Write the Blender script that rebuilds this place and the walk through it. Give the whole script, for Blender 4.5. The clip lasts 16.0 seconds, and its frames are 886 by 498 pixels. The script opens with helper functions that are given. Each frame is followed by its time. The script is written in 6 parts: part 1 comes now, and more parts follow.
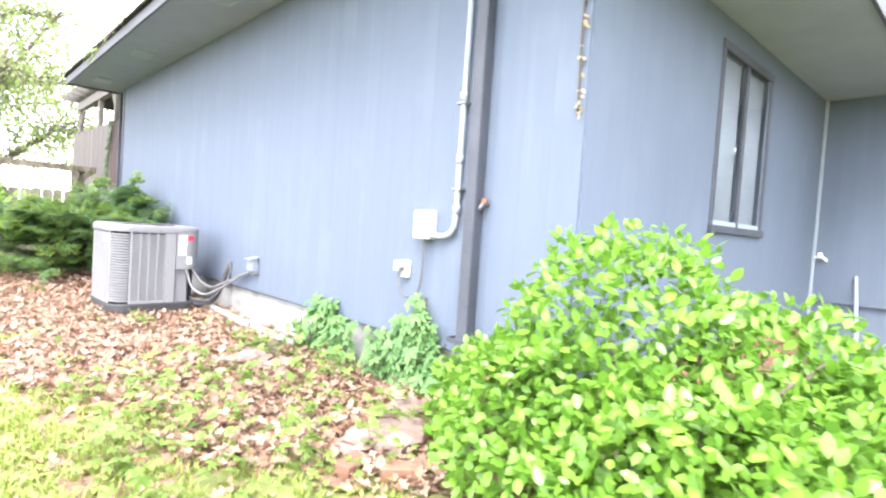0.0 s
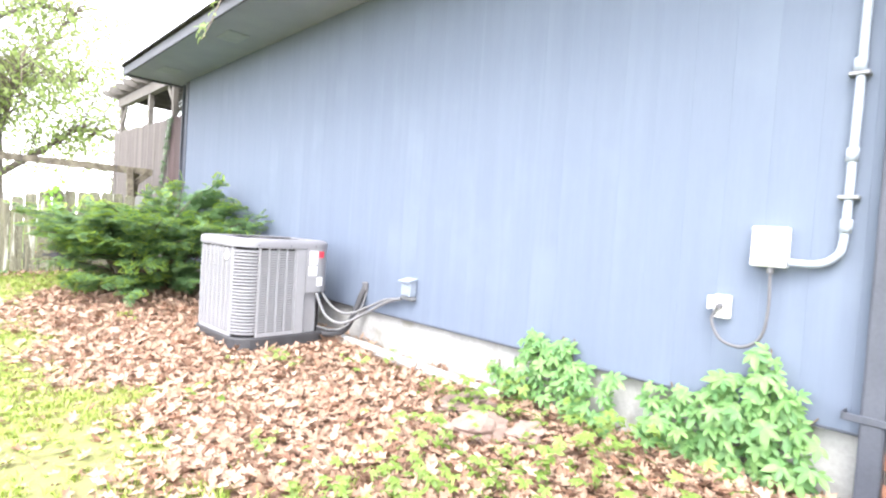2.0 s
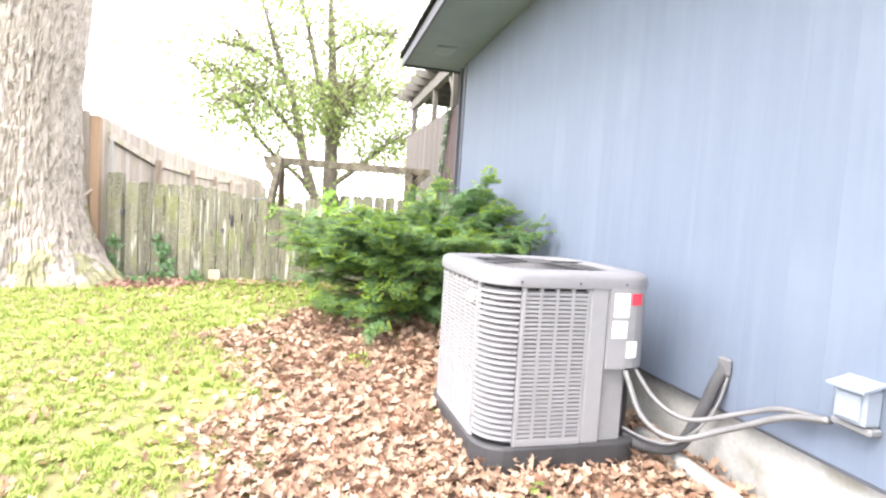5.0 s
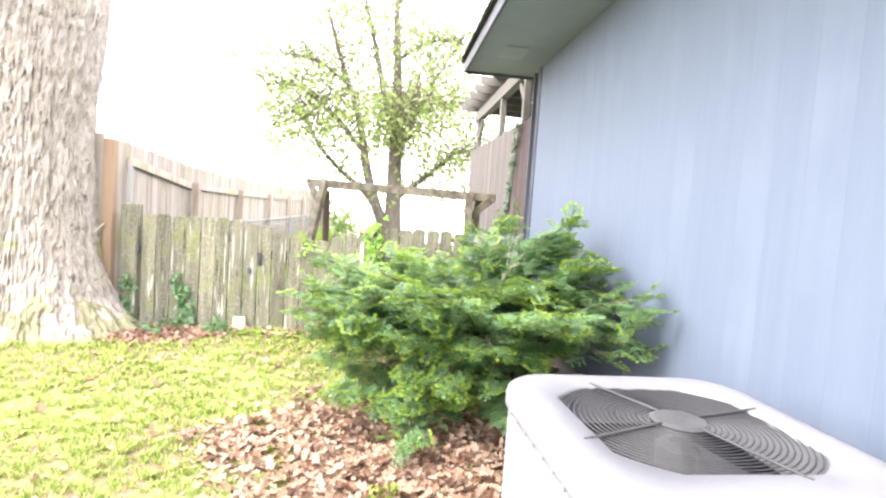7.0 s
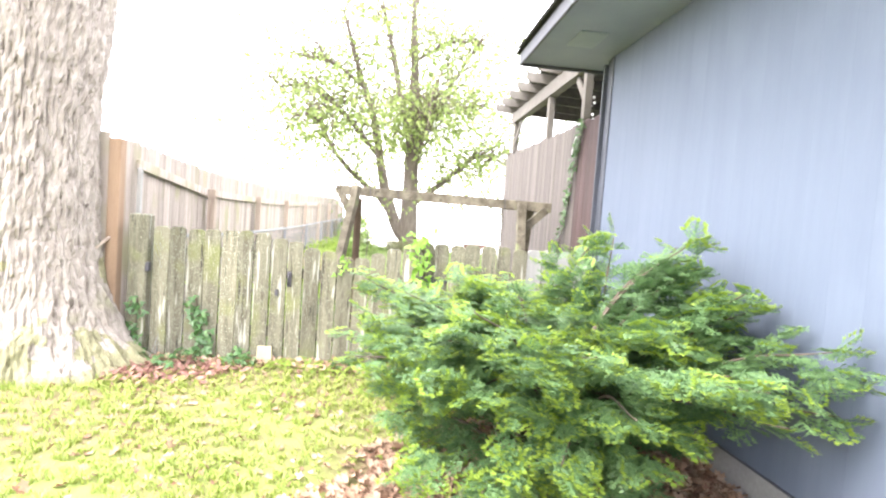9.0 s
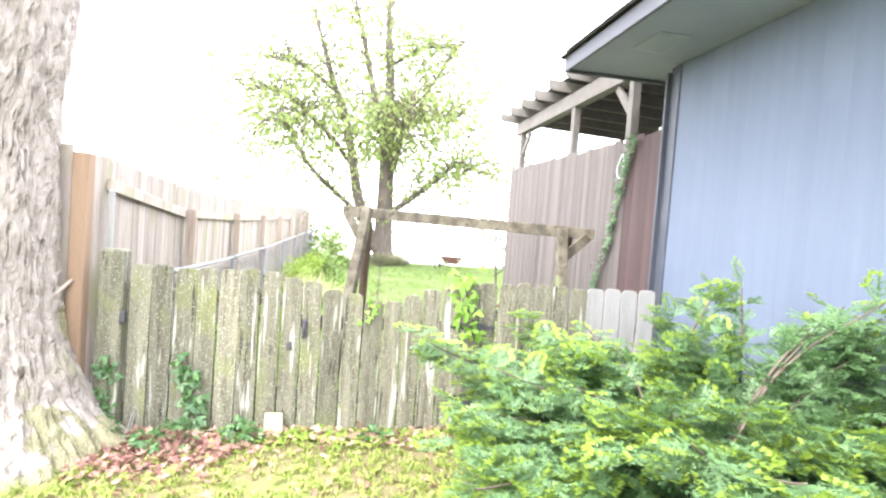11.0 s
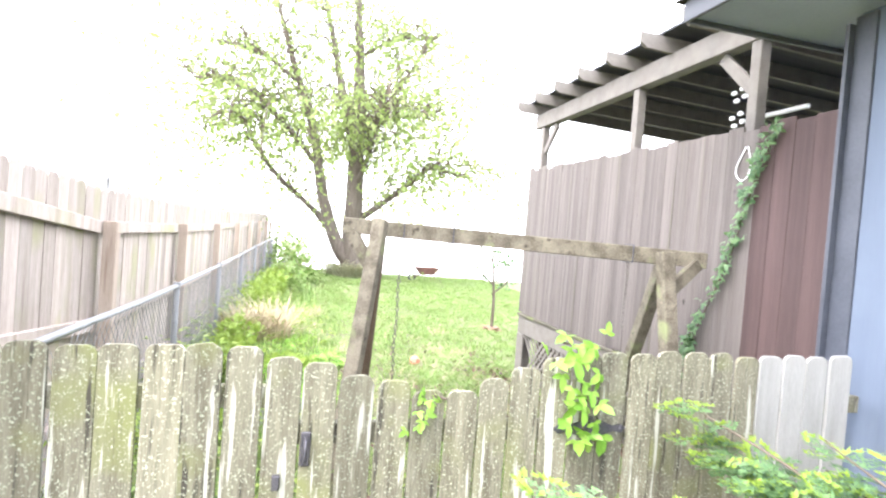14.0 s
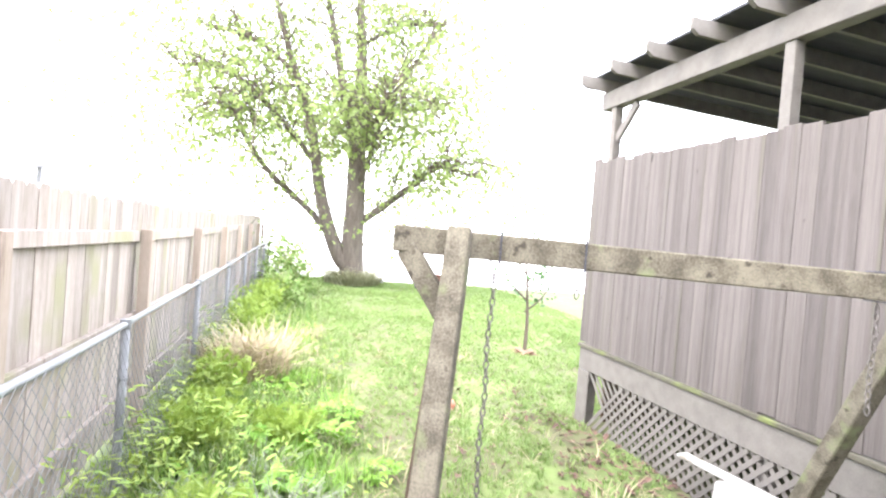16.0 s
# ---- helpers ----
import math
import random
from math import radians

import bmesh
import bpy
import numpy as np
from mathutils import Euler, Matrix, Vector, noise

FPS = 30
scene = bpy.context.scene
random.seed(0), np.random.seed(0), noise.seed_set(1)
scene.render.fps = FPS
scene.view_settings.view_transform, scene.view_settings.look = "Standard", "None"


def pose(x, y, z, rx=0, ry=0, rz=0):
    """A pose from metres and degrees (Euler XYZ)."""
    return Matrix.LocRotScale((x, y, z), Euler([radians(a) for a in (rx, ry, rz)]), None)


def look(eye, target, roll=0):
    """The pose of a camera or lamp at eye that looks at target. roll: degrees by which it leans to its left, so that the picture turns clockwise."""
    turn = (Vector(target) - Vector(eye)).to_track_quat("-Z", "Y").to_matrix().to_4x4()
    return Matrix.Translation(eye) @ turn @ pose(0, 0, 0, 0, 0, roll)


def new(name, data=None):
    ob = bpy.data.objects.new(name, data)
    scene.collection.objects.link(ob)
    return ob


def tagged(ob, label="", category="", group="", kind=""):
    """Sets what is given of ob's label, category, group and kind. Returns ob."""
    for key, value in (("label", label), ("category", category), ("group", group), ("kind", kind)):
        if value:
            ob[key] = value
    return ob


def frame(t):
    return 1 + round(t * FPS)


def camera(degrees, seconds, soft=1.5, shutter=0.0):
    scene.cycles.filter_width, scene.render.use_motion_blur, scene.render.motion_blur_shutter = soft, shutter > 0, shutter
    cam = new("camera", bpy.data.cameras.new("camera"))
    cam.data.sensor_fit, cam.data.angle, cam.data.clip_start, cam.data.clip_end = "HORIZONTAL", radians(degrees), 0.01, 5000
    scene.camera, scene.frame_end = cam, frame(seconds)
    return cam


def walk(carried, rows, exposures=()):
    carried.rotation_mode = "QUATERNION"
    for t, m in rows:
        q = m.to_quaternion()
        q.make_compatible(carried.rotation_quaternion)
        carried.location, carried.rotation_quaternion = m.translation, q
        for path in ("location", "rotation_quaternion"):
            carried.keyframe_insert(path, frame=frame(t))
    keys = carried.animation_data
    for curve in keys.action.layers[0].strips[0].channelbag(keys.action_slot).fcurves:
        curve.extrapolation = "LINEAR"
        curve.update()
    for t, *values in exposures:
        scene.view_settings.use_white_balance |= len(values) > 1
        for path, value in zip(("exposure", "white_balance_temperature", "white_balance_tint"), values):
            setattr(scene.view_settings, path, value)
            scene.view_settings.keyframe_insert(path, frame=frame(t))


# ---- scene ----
cam = camera(78.6, 16.0, soft=2.2, shutter=0.2)
METRES, EYE, TILT, LEAN, TURN = 11.5, 1.2, 0.0, 0.0, -43.3
ROWS = [
    (0.0, 0.0, 0.0, 0.0, 0.14, -2.17, -3.83),
    (0.5, -0.0435, 0.0215, -0.0004, 0.08, -2.03, -3.87),
    (1.0, -0.0875, 0.0428, -0.0013, 0.04, -1.94, -3.81),
    (1.5, -0.1278, 0.0668, -0.0013, -0.02, -1.92, -3.8),
    (2.0, -0.1513, 0.094, -0.0007, -0.2, -1.92, -3.74),
    (2.5, -0.1644, 0.1259, -0.0002, 0.38, -1.94, -3.76),
    (3.0, -0.1747, 0.1631, 0.0015, 1.85, -2.0, -3.75),
    (3.5, -0.1849, 0.1969, 0.0023, 4.06, -2.13, -3.76),
    (4.0, -0.1936, 0.228, 0.0029, 7.46, -2.3, -3.9),
    (4.5, -0.201, 0.2554, 0.0043, 14.71, -2.79, -3.87),
    (5.0, -0.2044, 0.286, 0.0054, 30.02, -3.78, -3.64),
    (7.5, -0.2771, 0.4, 0.0392, 37.38, -3.55, -4.03),
    (8.0, -0.296, 0.4061, 0.0398, 37.55, -3.39, -4.11),
    (8.5, -0.3177, 0.411, 0.0395, 37.7, -3.27, -4.16),
    (9.0, -0.3406, 0.4155, 0.0385, 37.81, -3.1, -4.22),
    (11.5, -0.4584, 0.4507, 0.0559, 32.7, -2.03, -4.34),
    (12.0, -0.4787, 0.4649, 0.0567, 32.27, -1.93, -4.38),
    (12.5, -0.5002, 0.481, 0.0581, 30.47, -1.7, -4.34),
    (13.0, -0.5224, 0.4979, 0.0598, 29.62, -1.64, -4.41),
    (13.5, -0.5448, 0.5165, 0.0601, 29.1, -1.49, -4.41),
    (14.0, -0.5689, 0.5373, 0.0604, 28.81, -1.4, -4.5),
    (14.5, -0.5924, 0.5607, 0.0607, 28.61, -1.34, -4.51),
    (15.0, -0.6181, 0.5852, 0.0615, 28.43, -1.27, -4.57),
    (15.5, -0.6484, 0.6137, 0.0624, 28.21, -1.16, -4.55),
    (16.0, -0.6774, 0.6369, 0.0633, 28.0, -1.1, -4.64),
]
EXPOSURES = [(0.0, 2.92, 6400, 14), (3.0, 2.88, 6500, 14), (5.0, 2.85, 6750, 14), (7.5, 3.0, 6750, 15), (9.0, 3.05, 6700, 15), (11.5, 3.05, 6400, 14), (13.0, 3.05, 6350, 15), (14.5, 3.03, 6350, 15), (16.0, 3.0, 6350, 15)]
walk(cam, [(t, pose(0, 0, EYE, TILT, LEAN, TURN) @ pose(METRES * x, METRES * y, METRES * z, 90 + pitch, roll, yaw)) for t, x, y, z, yaw, pitch, roll in ROWS], EXPOSURES)

# ---- world and light ----
world = bpy.data.worlds.new("overcast_sky")
scene.world = world
world.use_nodes = True
wn = world.node_tree
sky = wn.nodes.new("ShaderNodeTexSky")
sky.sky_type, sky.sun_disc = "NISHITA", False
sky.sun_elevation, sky.sun_rotation = radians(54), radians(-121)
sky.air_density, sky.dust_density, sky.ozone_density = 1.0, 2.0, 1.0
cloud = wn.nodes.new("ShaderNodeMix")
cloud.data_type = "RGBA"
cloud.inputs[0].default_value = 0.8
cloud.inputs[7].default_value = (9.0, 9.2, 9.6, 1)
wn.links.new(sky.outputs[0], cloud.inputs[6])
wn.links.new(cloud.outputs[2], wn.nodes["Background"].inputs[0])
wn.nodes["Background"].inputs[1].default_value = 0.13
sun = new("sun", bpy.data.lights.new("sun", "SUN"))
sun.data.energy, sun.data.angle, sun.data.color = 1.0, radians(25), (1, 0.97, 0.92)
sun.matrix_world = look((-15, -9, 24), (0, 0, 0))


# ---- building helpers ----
ORIGIN = {}


def thing(name, label, category, origin=(0, 0, 0), m=None, group="", kind=""):
    """An Empty at a thing's base; its parts are given in world places, or local ones with a pose m."""
    ob = new(name)
    ob.empty_display_size = 0.1
    if m is None:
        ob.location = origin
        ORIGIN[ob] = Vector(origin)
    else:
        ob.matrix_basis = m
        ORIGIN[ob] = Vector((0, 0, 0))
    return tagged(ob, label, category, group, kind)


def finish(name, bm, material, smooth=False):
    me = bpy.data.meshes.new(name)
    bmesh.ops.recalc_face_normals(bm, faces=bm.faces[:])
    if smooth:
        for f in bm.faces:
            f.smooth = True
    bm.to_mesh(me)
    bm.free()
    me.materials.append(material)
    return me


def part(name, bm, material, parent, label="", smooth=False, kind=""):
    bmesh.ops.translate(bm, verts=bm.verts[:], vec=-ORIGIN[parent])
    ob = new(name, finish(name, bm, material, smooth))
    ob.parent = parent
    ORIGIN[ob] = ORIGIN[parent]
    return tagged(ob, label, "", "", kind)


def piece(name, me, parent, place, rz=0.0, scale=(1, 1, 1)):
    """One of many alike pieces that share a mesh."""
    ob = new(name, me)
    ob.parent = parent
    ob.location = Vector(place) - ORIGIN[parent]
    ob.rotation_euler = (0, 0, rz)
    ob.scale = scale
    return ob


def single(name, bm, material, label, category, origin=(0, 0, 0), smooth=False, kind="", group=""):
    bmesh.ops.translate(bm, verts=bm.verts[:], vec=-Vector(origin))
    ob = new(name, finish(name, bm, material, smooth))
    ob.location = origin
    ORIGIN[ob] = Vector(origin)
    return tagged(ob, label, category, group, kind)


def box(bm, x0, y0, z0, x1, y1, z1, bev=0.0, seg=1):
    vs = bmesh.ops.create_cube(bm, size=1)["verts"]
    for v in vs:
        v.co = Vector((x0 + (x1 - x0) * (v.co.x + 0.5), y0 + (y1 - y0) * (v.co.y + 0.5), z0 + (z1 - z0) * (v.co.z + 0.5)))
    if bev:
        es = list({e for v in vs for e in v.link_edges})
        bmesh.ops.bevel(bm, geom=es, offset=bev, segments=seg, affect="EDGES", profile=0.5)


def beam(bm, a, b, w, h, bev=0.006):
    """A squared timber from a to b, w wide and h deep."""
    a, b = Vector(a), Vector(b)
    d = b - a
    q = d.to_track_quat("Y", "Z")
    n0 = len(bm.verts)
    box(bm, -w / 2, 0, -h / 2, w / 2, d.length, h / 2, bev)
    bm.verts.ensure_lookup_table()
    for v in bm.verts[n0:]:
        v.co = q @ v.co + a


def tube(bm, pts, radii, sides=8, cap=True):
    pts = [Vector(p) for p in pts]
    if not hasattr(radii, "__len__"):
        radii = [radii] * len(pts)
    rings, n = [], len(pts)
    ref = Vector((0.31, 0.17, 0.93))
    for i, p in enumerate(pts):
        d = (pts[min(i + 1, n - 1)] - pts[max(i - 1, 0)]).normalized()
        if abs(d.dot(ref)) > 0.97:
            ref = Vector((0.9, 0.3, 0.1))
        u = (ref - d * ref.dot(d)).normalized()
        ref = u
        w = d.cross(u)
        rings.append([bm.verts.new(p + (u * math.cos(2 * math.pi * k / sides) + w * math.sin(2 * math.pi * k / sides)) * radii[i]) for k in range(sides)])
    for i in range(n - 1):
        for k in range(sides):
            bm.faces.new((rings[i][k], rings[i][(k + 1) % sides], rings[i + 1][(k + 1) % sides], rings[i + 1][k]))
    if cap:
        bm.faces.new(rings[0][::-1])
        bm.faces.new(rings[-1])


def curve_pts(pts, n=8):
    """Catmull-Rom through a few points."""
    p = [Vector(q) for q in pts]
    p = [2 * p[0] - p[1]] + p + [2 * p[-1] - p[-2]]
    out = []
    for i in range(1, len(p) - 2):
        for k in range(n):
            t = k / n
            out.append(0.5 * (2 * p[i] + (p[i + 1] - p[i - 1]) * t + (2 * p[i - 1] - 5 * p[i] + 4 * p[i + 1] - p[i + 2]) * t * t + (3 * p[i] - p[i - 1] - 3 * p[i + 1] + p[i + 2]) * t ** 3))
    return out + [p[-2]]


def prism(bm, outline, m):
    """An outline of (x, z, depth range) extruded along local y by m."""
    pts, y0, y1 = outline
    a = [bm.verts.new(m @ Vector((x, y0, z))) for x, z in pts]
    b = [bm.verts.new(m @ Vector((x, y1, z))) for x, z in pts]
    bm.faces.new(a)
    bm.faces.new(b[::-1])
    for i in range(len(pts)):
        j = (i + 1) % len(pts)
        bm.faces.new((a[i], a[j], b[j], b[i]))


def ball(bm, c, r, squash=(1, 1, 1), rough=0.0, sub=2, seed=0):
    vs = bmesh.ops.create_icosphere(bm, subdivisions=sub, radius=1)["verts"]
    for v in vs:
        k = 1 + rough * noise.noise(v.co * 1.7 + Vector((seed, 0, 0)))
        v.co = Vector((v.co.x * r * squash[0] * k + c[0], v.co.y * r * squash[1] * k + c[1], v.co.z * r * squash[2] * k + c[2]))


def scatter(name, tv, tf, m, material):
    """One mesh of many copies of a small triangle template, at the N x 4 x 4 poses m."""
    tv, tf = np.array(tv, float), np.array(tf, int)
    nn, k, t = len(m), len(tv), len(tf)
    v = np.einsum("nij,kj->nki", m[:, :3, :3], tv) + m[:, None, :3, 3]
    f = (tf[None] + (np.arange(nn) * k)[:, None, None]).reshape(-1)
    me = bpy.data.meshes.new(name)
    me.vertices.add(nn * k)
    me.vertices.foreach_set("co", v.reshape(-1).astype(np.float32))
    me.loops.add(len(f))
    me.loops.foreach_set("vertex_index", f.astype(np.int32))
    me.polygons.add(nn * t)
    me.polygons.foreach_set("loop_start", np.arange(0, len(f), 3, dtype=np.int32))
    me.update(calc_edges=True)
    me.materials.append(material)
    return me


def unit(a):
    return a / np.maximum(np.linalg.norm(a, axis=1, keepdims=True), 1e-9)


def poses(pos, fwd, up, s):
    """N poses whose y axis is fwd and whose z axis leans to up; s is a size each."""
    y = unit(np.array(fwd, float))
    x = unit(np.cross(y, np.array(up, float)))
    z = np.cross(x, y)
    m = np.zeros((len(y), 4, 4))
    s = np.broadcast_to(np.array(s, float), (len(y),))[:, None]
    m[:, :3, 0], m[:, :3, 1], m[:, :3, 2], m[:, :3, 3], m[:, 3, 3] = x * s, y * s, z * s, pos, 1
    return m


rng = np.random.default_rng(7)


def rand_dirs(n, flat=1.0):
    d = rng.normal(size=(n, 3))
    d[:, 2] *= flat
    return unit(d)


def ss(a, b, v):
    v = np.clip((v - a) / (b - a), 0, 1)
    return v * v * (3 - 2 * v)


def ground_z(x, y):
    """The lie of the land: a slight rise to the gate, then up to the back of the garden."""
    z = 0.03 + 0.19 * ss(6.3, 10.6, y) - 0.12 * ss(11.3, 14, y) + 0.14 * ss(15, 28, y)
    z = z + 0.03 * ss(0.6, 1.6, x) * ss(5.4, 6.2, y) * (1 - ss(9.0, 10.5, y)) - 0.06 * ss(0.5, -1.5, x) * (1 - ss(5, 9, y))
    return z + 0.015 * np.sin(x * 2.1 + y * 1.3) * np.sin(y * 1.7 - x) * (1 - ss(28, 40, y))


# ---- materials ----
def surf(name, c0, c1, scale=6.0, fine=60.0, rough=0.8, metal=0.0, bump=0.2, stretch=(1, 1, 1), vary="", amount=0.3, spots=None, clear=0.0, contrast=(0.3, 0.7), dist=0.01):
    """A procedural surface: two scales of noise between two colours, fine relief, optional spots (colour, scale, from, to, and a mark if they run with the grain) and variation by object or island."""
    m = bpy.data.materials.new(name)
    m.use_nodes = True
    nt = m.node_tree
    nd, ln = nt.nodes, nt.links
    p = nd["Principled BSDF"]
    p.inputs["Roughness"].default_value, p.inputs["Metallic"].default_value = rough, metal
    tc, mp, oi = nd.new("ShaderNodeTexCoord"), nd.new("ShaderNodeMapping"), nd.new("ShaderNodeObjectInfo")
    mp.inputs["Scale"].default_value = stretch
    off = nd.new("ShaderNodeVectorMath")
    off.operation = "MULTIPLY_ADD"
    off.inputs[1].default_value = (31.7, 17.3, 47.1)
    ln.new(oi.outputs["Random"], off.inputs[0])
    ln.new(tc.outputs["Object"], mp.inputs["Vector"])
    ln.new(mp.outputs[0], off.inputs[2])
    even = nd.new("ShaderNodeVectorMath")
    even.operation = "MULTIPLY_ADD"
    even.inputs[1].default_value = (13.1, 41.7, 7.9)
    ln.new(oi.outputs["Random"], even.inputs[0])
    ln.new(tc.outputs["Object"], even.inputs[2])
    n1, n2 = nd.new("ShaderNodeTexNoise"), nd.new("ShaderNodeTexNoise")
    n1.inputs["Scale"].default_value, n1.inputs["Detail"].default_value = scale, 4
    n2.inputs["Scale"].default_value, n2.inputs["Detail"].default_value = fine, 3
    for n in (n1, n2):
        ln.new(off.outputs[0], n.inputs["Vector"])
    add = nd.new("ShaderNodeMath")
    add.operation = "MULTIPLY_ADD"
    add.inputs[1].default_value = 0.4
    half = nd.new("ShaderNodeMath")
    half.operation = "MULTIPLY"
    half.inputs[1].default_value = 0.6
    ln.new(n1.outputs["Fac"], half.inputs[0])
    ln.new(n2.outputs["Fac"], add.inputs[0])
    ln.new(half.outputs[0], add.inputs[2])
    ramp = nd.new("ShaderNodeValToRGB")
    e = ramp.color_ramp.elements
    e[0].position, e[1].position = contrast
    e[0].color, e[1].color = (*c0, 1), (*c1, 1)
    ln.new(add.outputs[0], ramp.inputs[0])
    out = ramp.outputs[0]
    if spots:
        for c, sc, lo, hi, *grain in spots:
            n3, r3, mx = nd.new("ShaderNodeTexNoise"), nd.new("ShaderNodeValToRGB"), nd.new("ShaderNodeMix")
            n3.inputs["Scale"].default_value, n3.inputs["Detail"].default_value = sc, 5
            ln.new(off.outputs[0] if grain else even.outputs[0], n3.inputs["Vector"])
            r3.color_ramp.elements[0].position, r3.color_ramp.elements[1].position = lo, hi
            ln.new(n3.outputs["Fac"], r3.inputs[0])
            mx.data_type = "RGBA"
            ln.new(r3.outputs[0], mx.inputs[0])
            ln.new(out, mx.inputs[6])
            mx.inputs[7].default_value = (*c, 1)
            out = mx.outputs[2]
    if vary:
        src = oi.outputs["Random"] if vary == "object" else nd.new("ShaderNodeNewGeometry").outputs["Random Per Island"]
        mr, hs = nd.new("ShaderNodeMapRange"), nd.new("ShaderNodeHueSaturation")
        mr.inputs["To Min"].default_value, mr.inputs["To Max"].default_value = 1 - amount, 1 + amount
        ln.new(src, mr.inputs["Value"])
        ln.new(mr.outputs[0], hs.inputs["Value"])
        ln.new(out, hs.inputs["Color"])
        out = hs.outputs[0]
    ln.new(out, p.inputs["Base Color"])
    if bump:
        b = nd.new("ShaderNodeBump")
        b.inputs["Strength"].default_value, b.inputs["Distance"].default_value = bump, dist
        ln.new(add.outputs[0], b.inputs["Height"])
        ln.new(b.outputs[0], p.inputs["Normal"])
    if clear:
        p.inputs["Coat Weight"].default_value = clear
    return m


def leafy(name, cols, through_light=0.35, rough=0.5):
    """Leaves: a colour per leaf from a ramp, partly let through by the light."""
    m = bpy.data.materials.new(name)
    m.use_nodes = True
    nt = m.node_tree
    nd, ln = nt.nodes, nt.links
    p = nd["Principled BSDF"]
    p.inputs["Roughness"].default_value = rough
    g, ramp, tr, mix = nd.new("ShaderNodeNewGeometry"), nd.new("ShaderNodeValToRGB"), nd.new("ShaderNodeBsdfTranslucent"), nd.new("ShaderNodeMixShader")
    tc, nz, hs, mr = nd.new("ShaderNodeTexCoord"), nd.new("ShaderNodeTexNoise"), nd.new("ShaderNodeHueSaturation"), nd.new("ShaderNodeMapRange")
    nz.inputs["Scale"].default_value = 40
    ln.new(tc.outputs["Object"], nz.inputs["Vector"])
    mr.inputs["To Min"].default_value, mr.inputs["To Max"].default_value = 0.7, 1.3
    ln.new(nz.outputs["Fac"], mr.inputs["Value"])
    e = ramp.color_ramp.elements
    for i, c in enumerate(cols):
        q = e[i] if i < 2 else e.new(1.0)
        q.position, q.color = i / (len(cols) - 1), (*c, 1)
    ln.new(g.outputs["Random Per Island"], ramp.inputs[0])
    ln.new(ramp.outputs[0], hs.inputs["Color"])
    ln.new(mr.outputs[0], hs.inputs["Value"])
    ln.new(hs.outputs[0], p.inputs["Base Color"])
    ln.new(hs.outputs[0], tr.inputs["Color"])
    mix.inputs[0].default_value = through_light
    ln.new(p.outputs[0], mix.inputs[1])
    ln.new(tr.outputs[0], mix.inputs[2])
    ln.new(mix.outputs[0], nd["Material Output"].inputs["Surface"])
    return m


BLUE = surf("blue_paint", (0.094, 0.119, 0.164), (0.110, 0.136, 0.183), 2.0, 30, 0.7, bump=0.12, stretch=(6, 6, 0.3), vary="object", amount=0.012, spots=[((0.125, 0.154, 0.2), 1.2, 0.55, 0.85), ((0.119, 0.147, 0.192), 1.6, 0.6, 0.85, 1)])
TRIM = surf("dark_trim_paint", (0.039, 0.0442, 0.0585), (0.065, 0.0715, 0.091), 5, 60, 0.55, bump=0.15)
FASCIA = surf("fascia_paint", (0.0555, 0.0585, 0.0715), (0.078, 0.0815, 0.0945), 4, 60, 0.6, bump=0.15, stretch=(4, 0.6, 4))
SOFFIT = surf("soffit_paint", (0.25, 0.275, 0.35), (0.30, 0.325, 0.40), 3, 50, 0.7, bump=0.15, vary="object", amount=0.05)
CONCRETE = surf("foundation_concrete", (0.238, 0.238, 0.231), (0.364, 0.364, 0.35), 3, 45, 0.9, bump=0.35, spots=[((0.175, 0.168, 0.14), 4, 0.58, 0.75)])
BRICK = surf("brick", (0.225, 0.105, 0.0675), (0.315, 0.165, 0.112), 8, 70, 0.9, bump=0.4, vary="object", amount=0.25)
STONE = surf("pink_stone", (0.167, 0.112, 0.0887), (0.242, 0.177, 0.149), 5, 60, 0.85, bump=0.4, vary="object", amount=0.2)
SHINGLE = surf("shingles", (0.0325, 0.0325, 0.0325), (0.078, 0.0715, 0.0683), 4, 120, 0.95, bump=0.5, vary="island", amount=0.3)
GLASS = bpy.data.materials.new("window_glass")
GLASS.use_nodes = True
for k, v in (("Base Color", (0.9, 0.93, 0.95, 1)), ("Roughness", 0.02), ("Transmission Weight", 1.0), ("IOR", 1.45)):
    GLASS.node_tree.nodes["Principled BSDF"].inputs[k].default_value = v
OLD_WOOD = surf("mossy_pickets", (0.0771, 0.07081, 0.0472), (0.1966, 0.1849, 0.1337), 2.2, 24, 0.95, bump=0.6, stretch=(9, 9, 0.7), vary="object", amount=0.26, contrast=(0.34, 0.64), spots=[((0.1495, 0.1573, 0.06688), 3.2, 0.54, 0.72), ((0.04327, 0.03934, 0.02832), 3.6, 0.58, 0.68, 1), ((0.2912, 0.3068, 0.2282), 95.0, 0.575, 0.66), ((0.3619, 0.3619, 0.3068), 2.6, 0.61, 0.66, 1)])
WHITE_WOOD = surf("faded_white_pickets", (0.224, 0.224, 0.2128), (0.3472, 0.3416, 0.3248), 3, 40, 0.9, bump=0.3, stretch=(7, 7, 0.8), vary="object", amount=0.1)
NEW_WOOD = surf("cedar_boards", (0.215, 0.178, 0.15), (0.39, 0.338, 0.305), 2, 30, 0.85, bump=0.3, stretch=(7, 7, 0.5), vary="object", amount=0.18, contrast=(0.34, 0.66), spots=[((0.156, 0.115, 0.08), 2.2, 0.62, 0.8, 1), ((0.25, 0.235, 0.15), 1.3, 0.54, 0.68)])
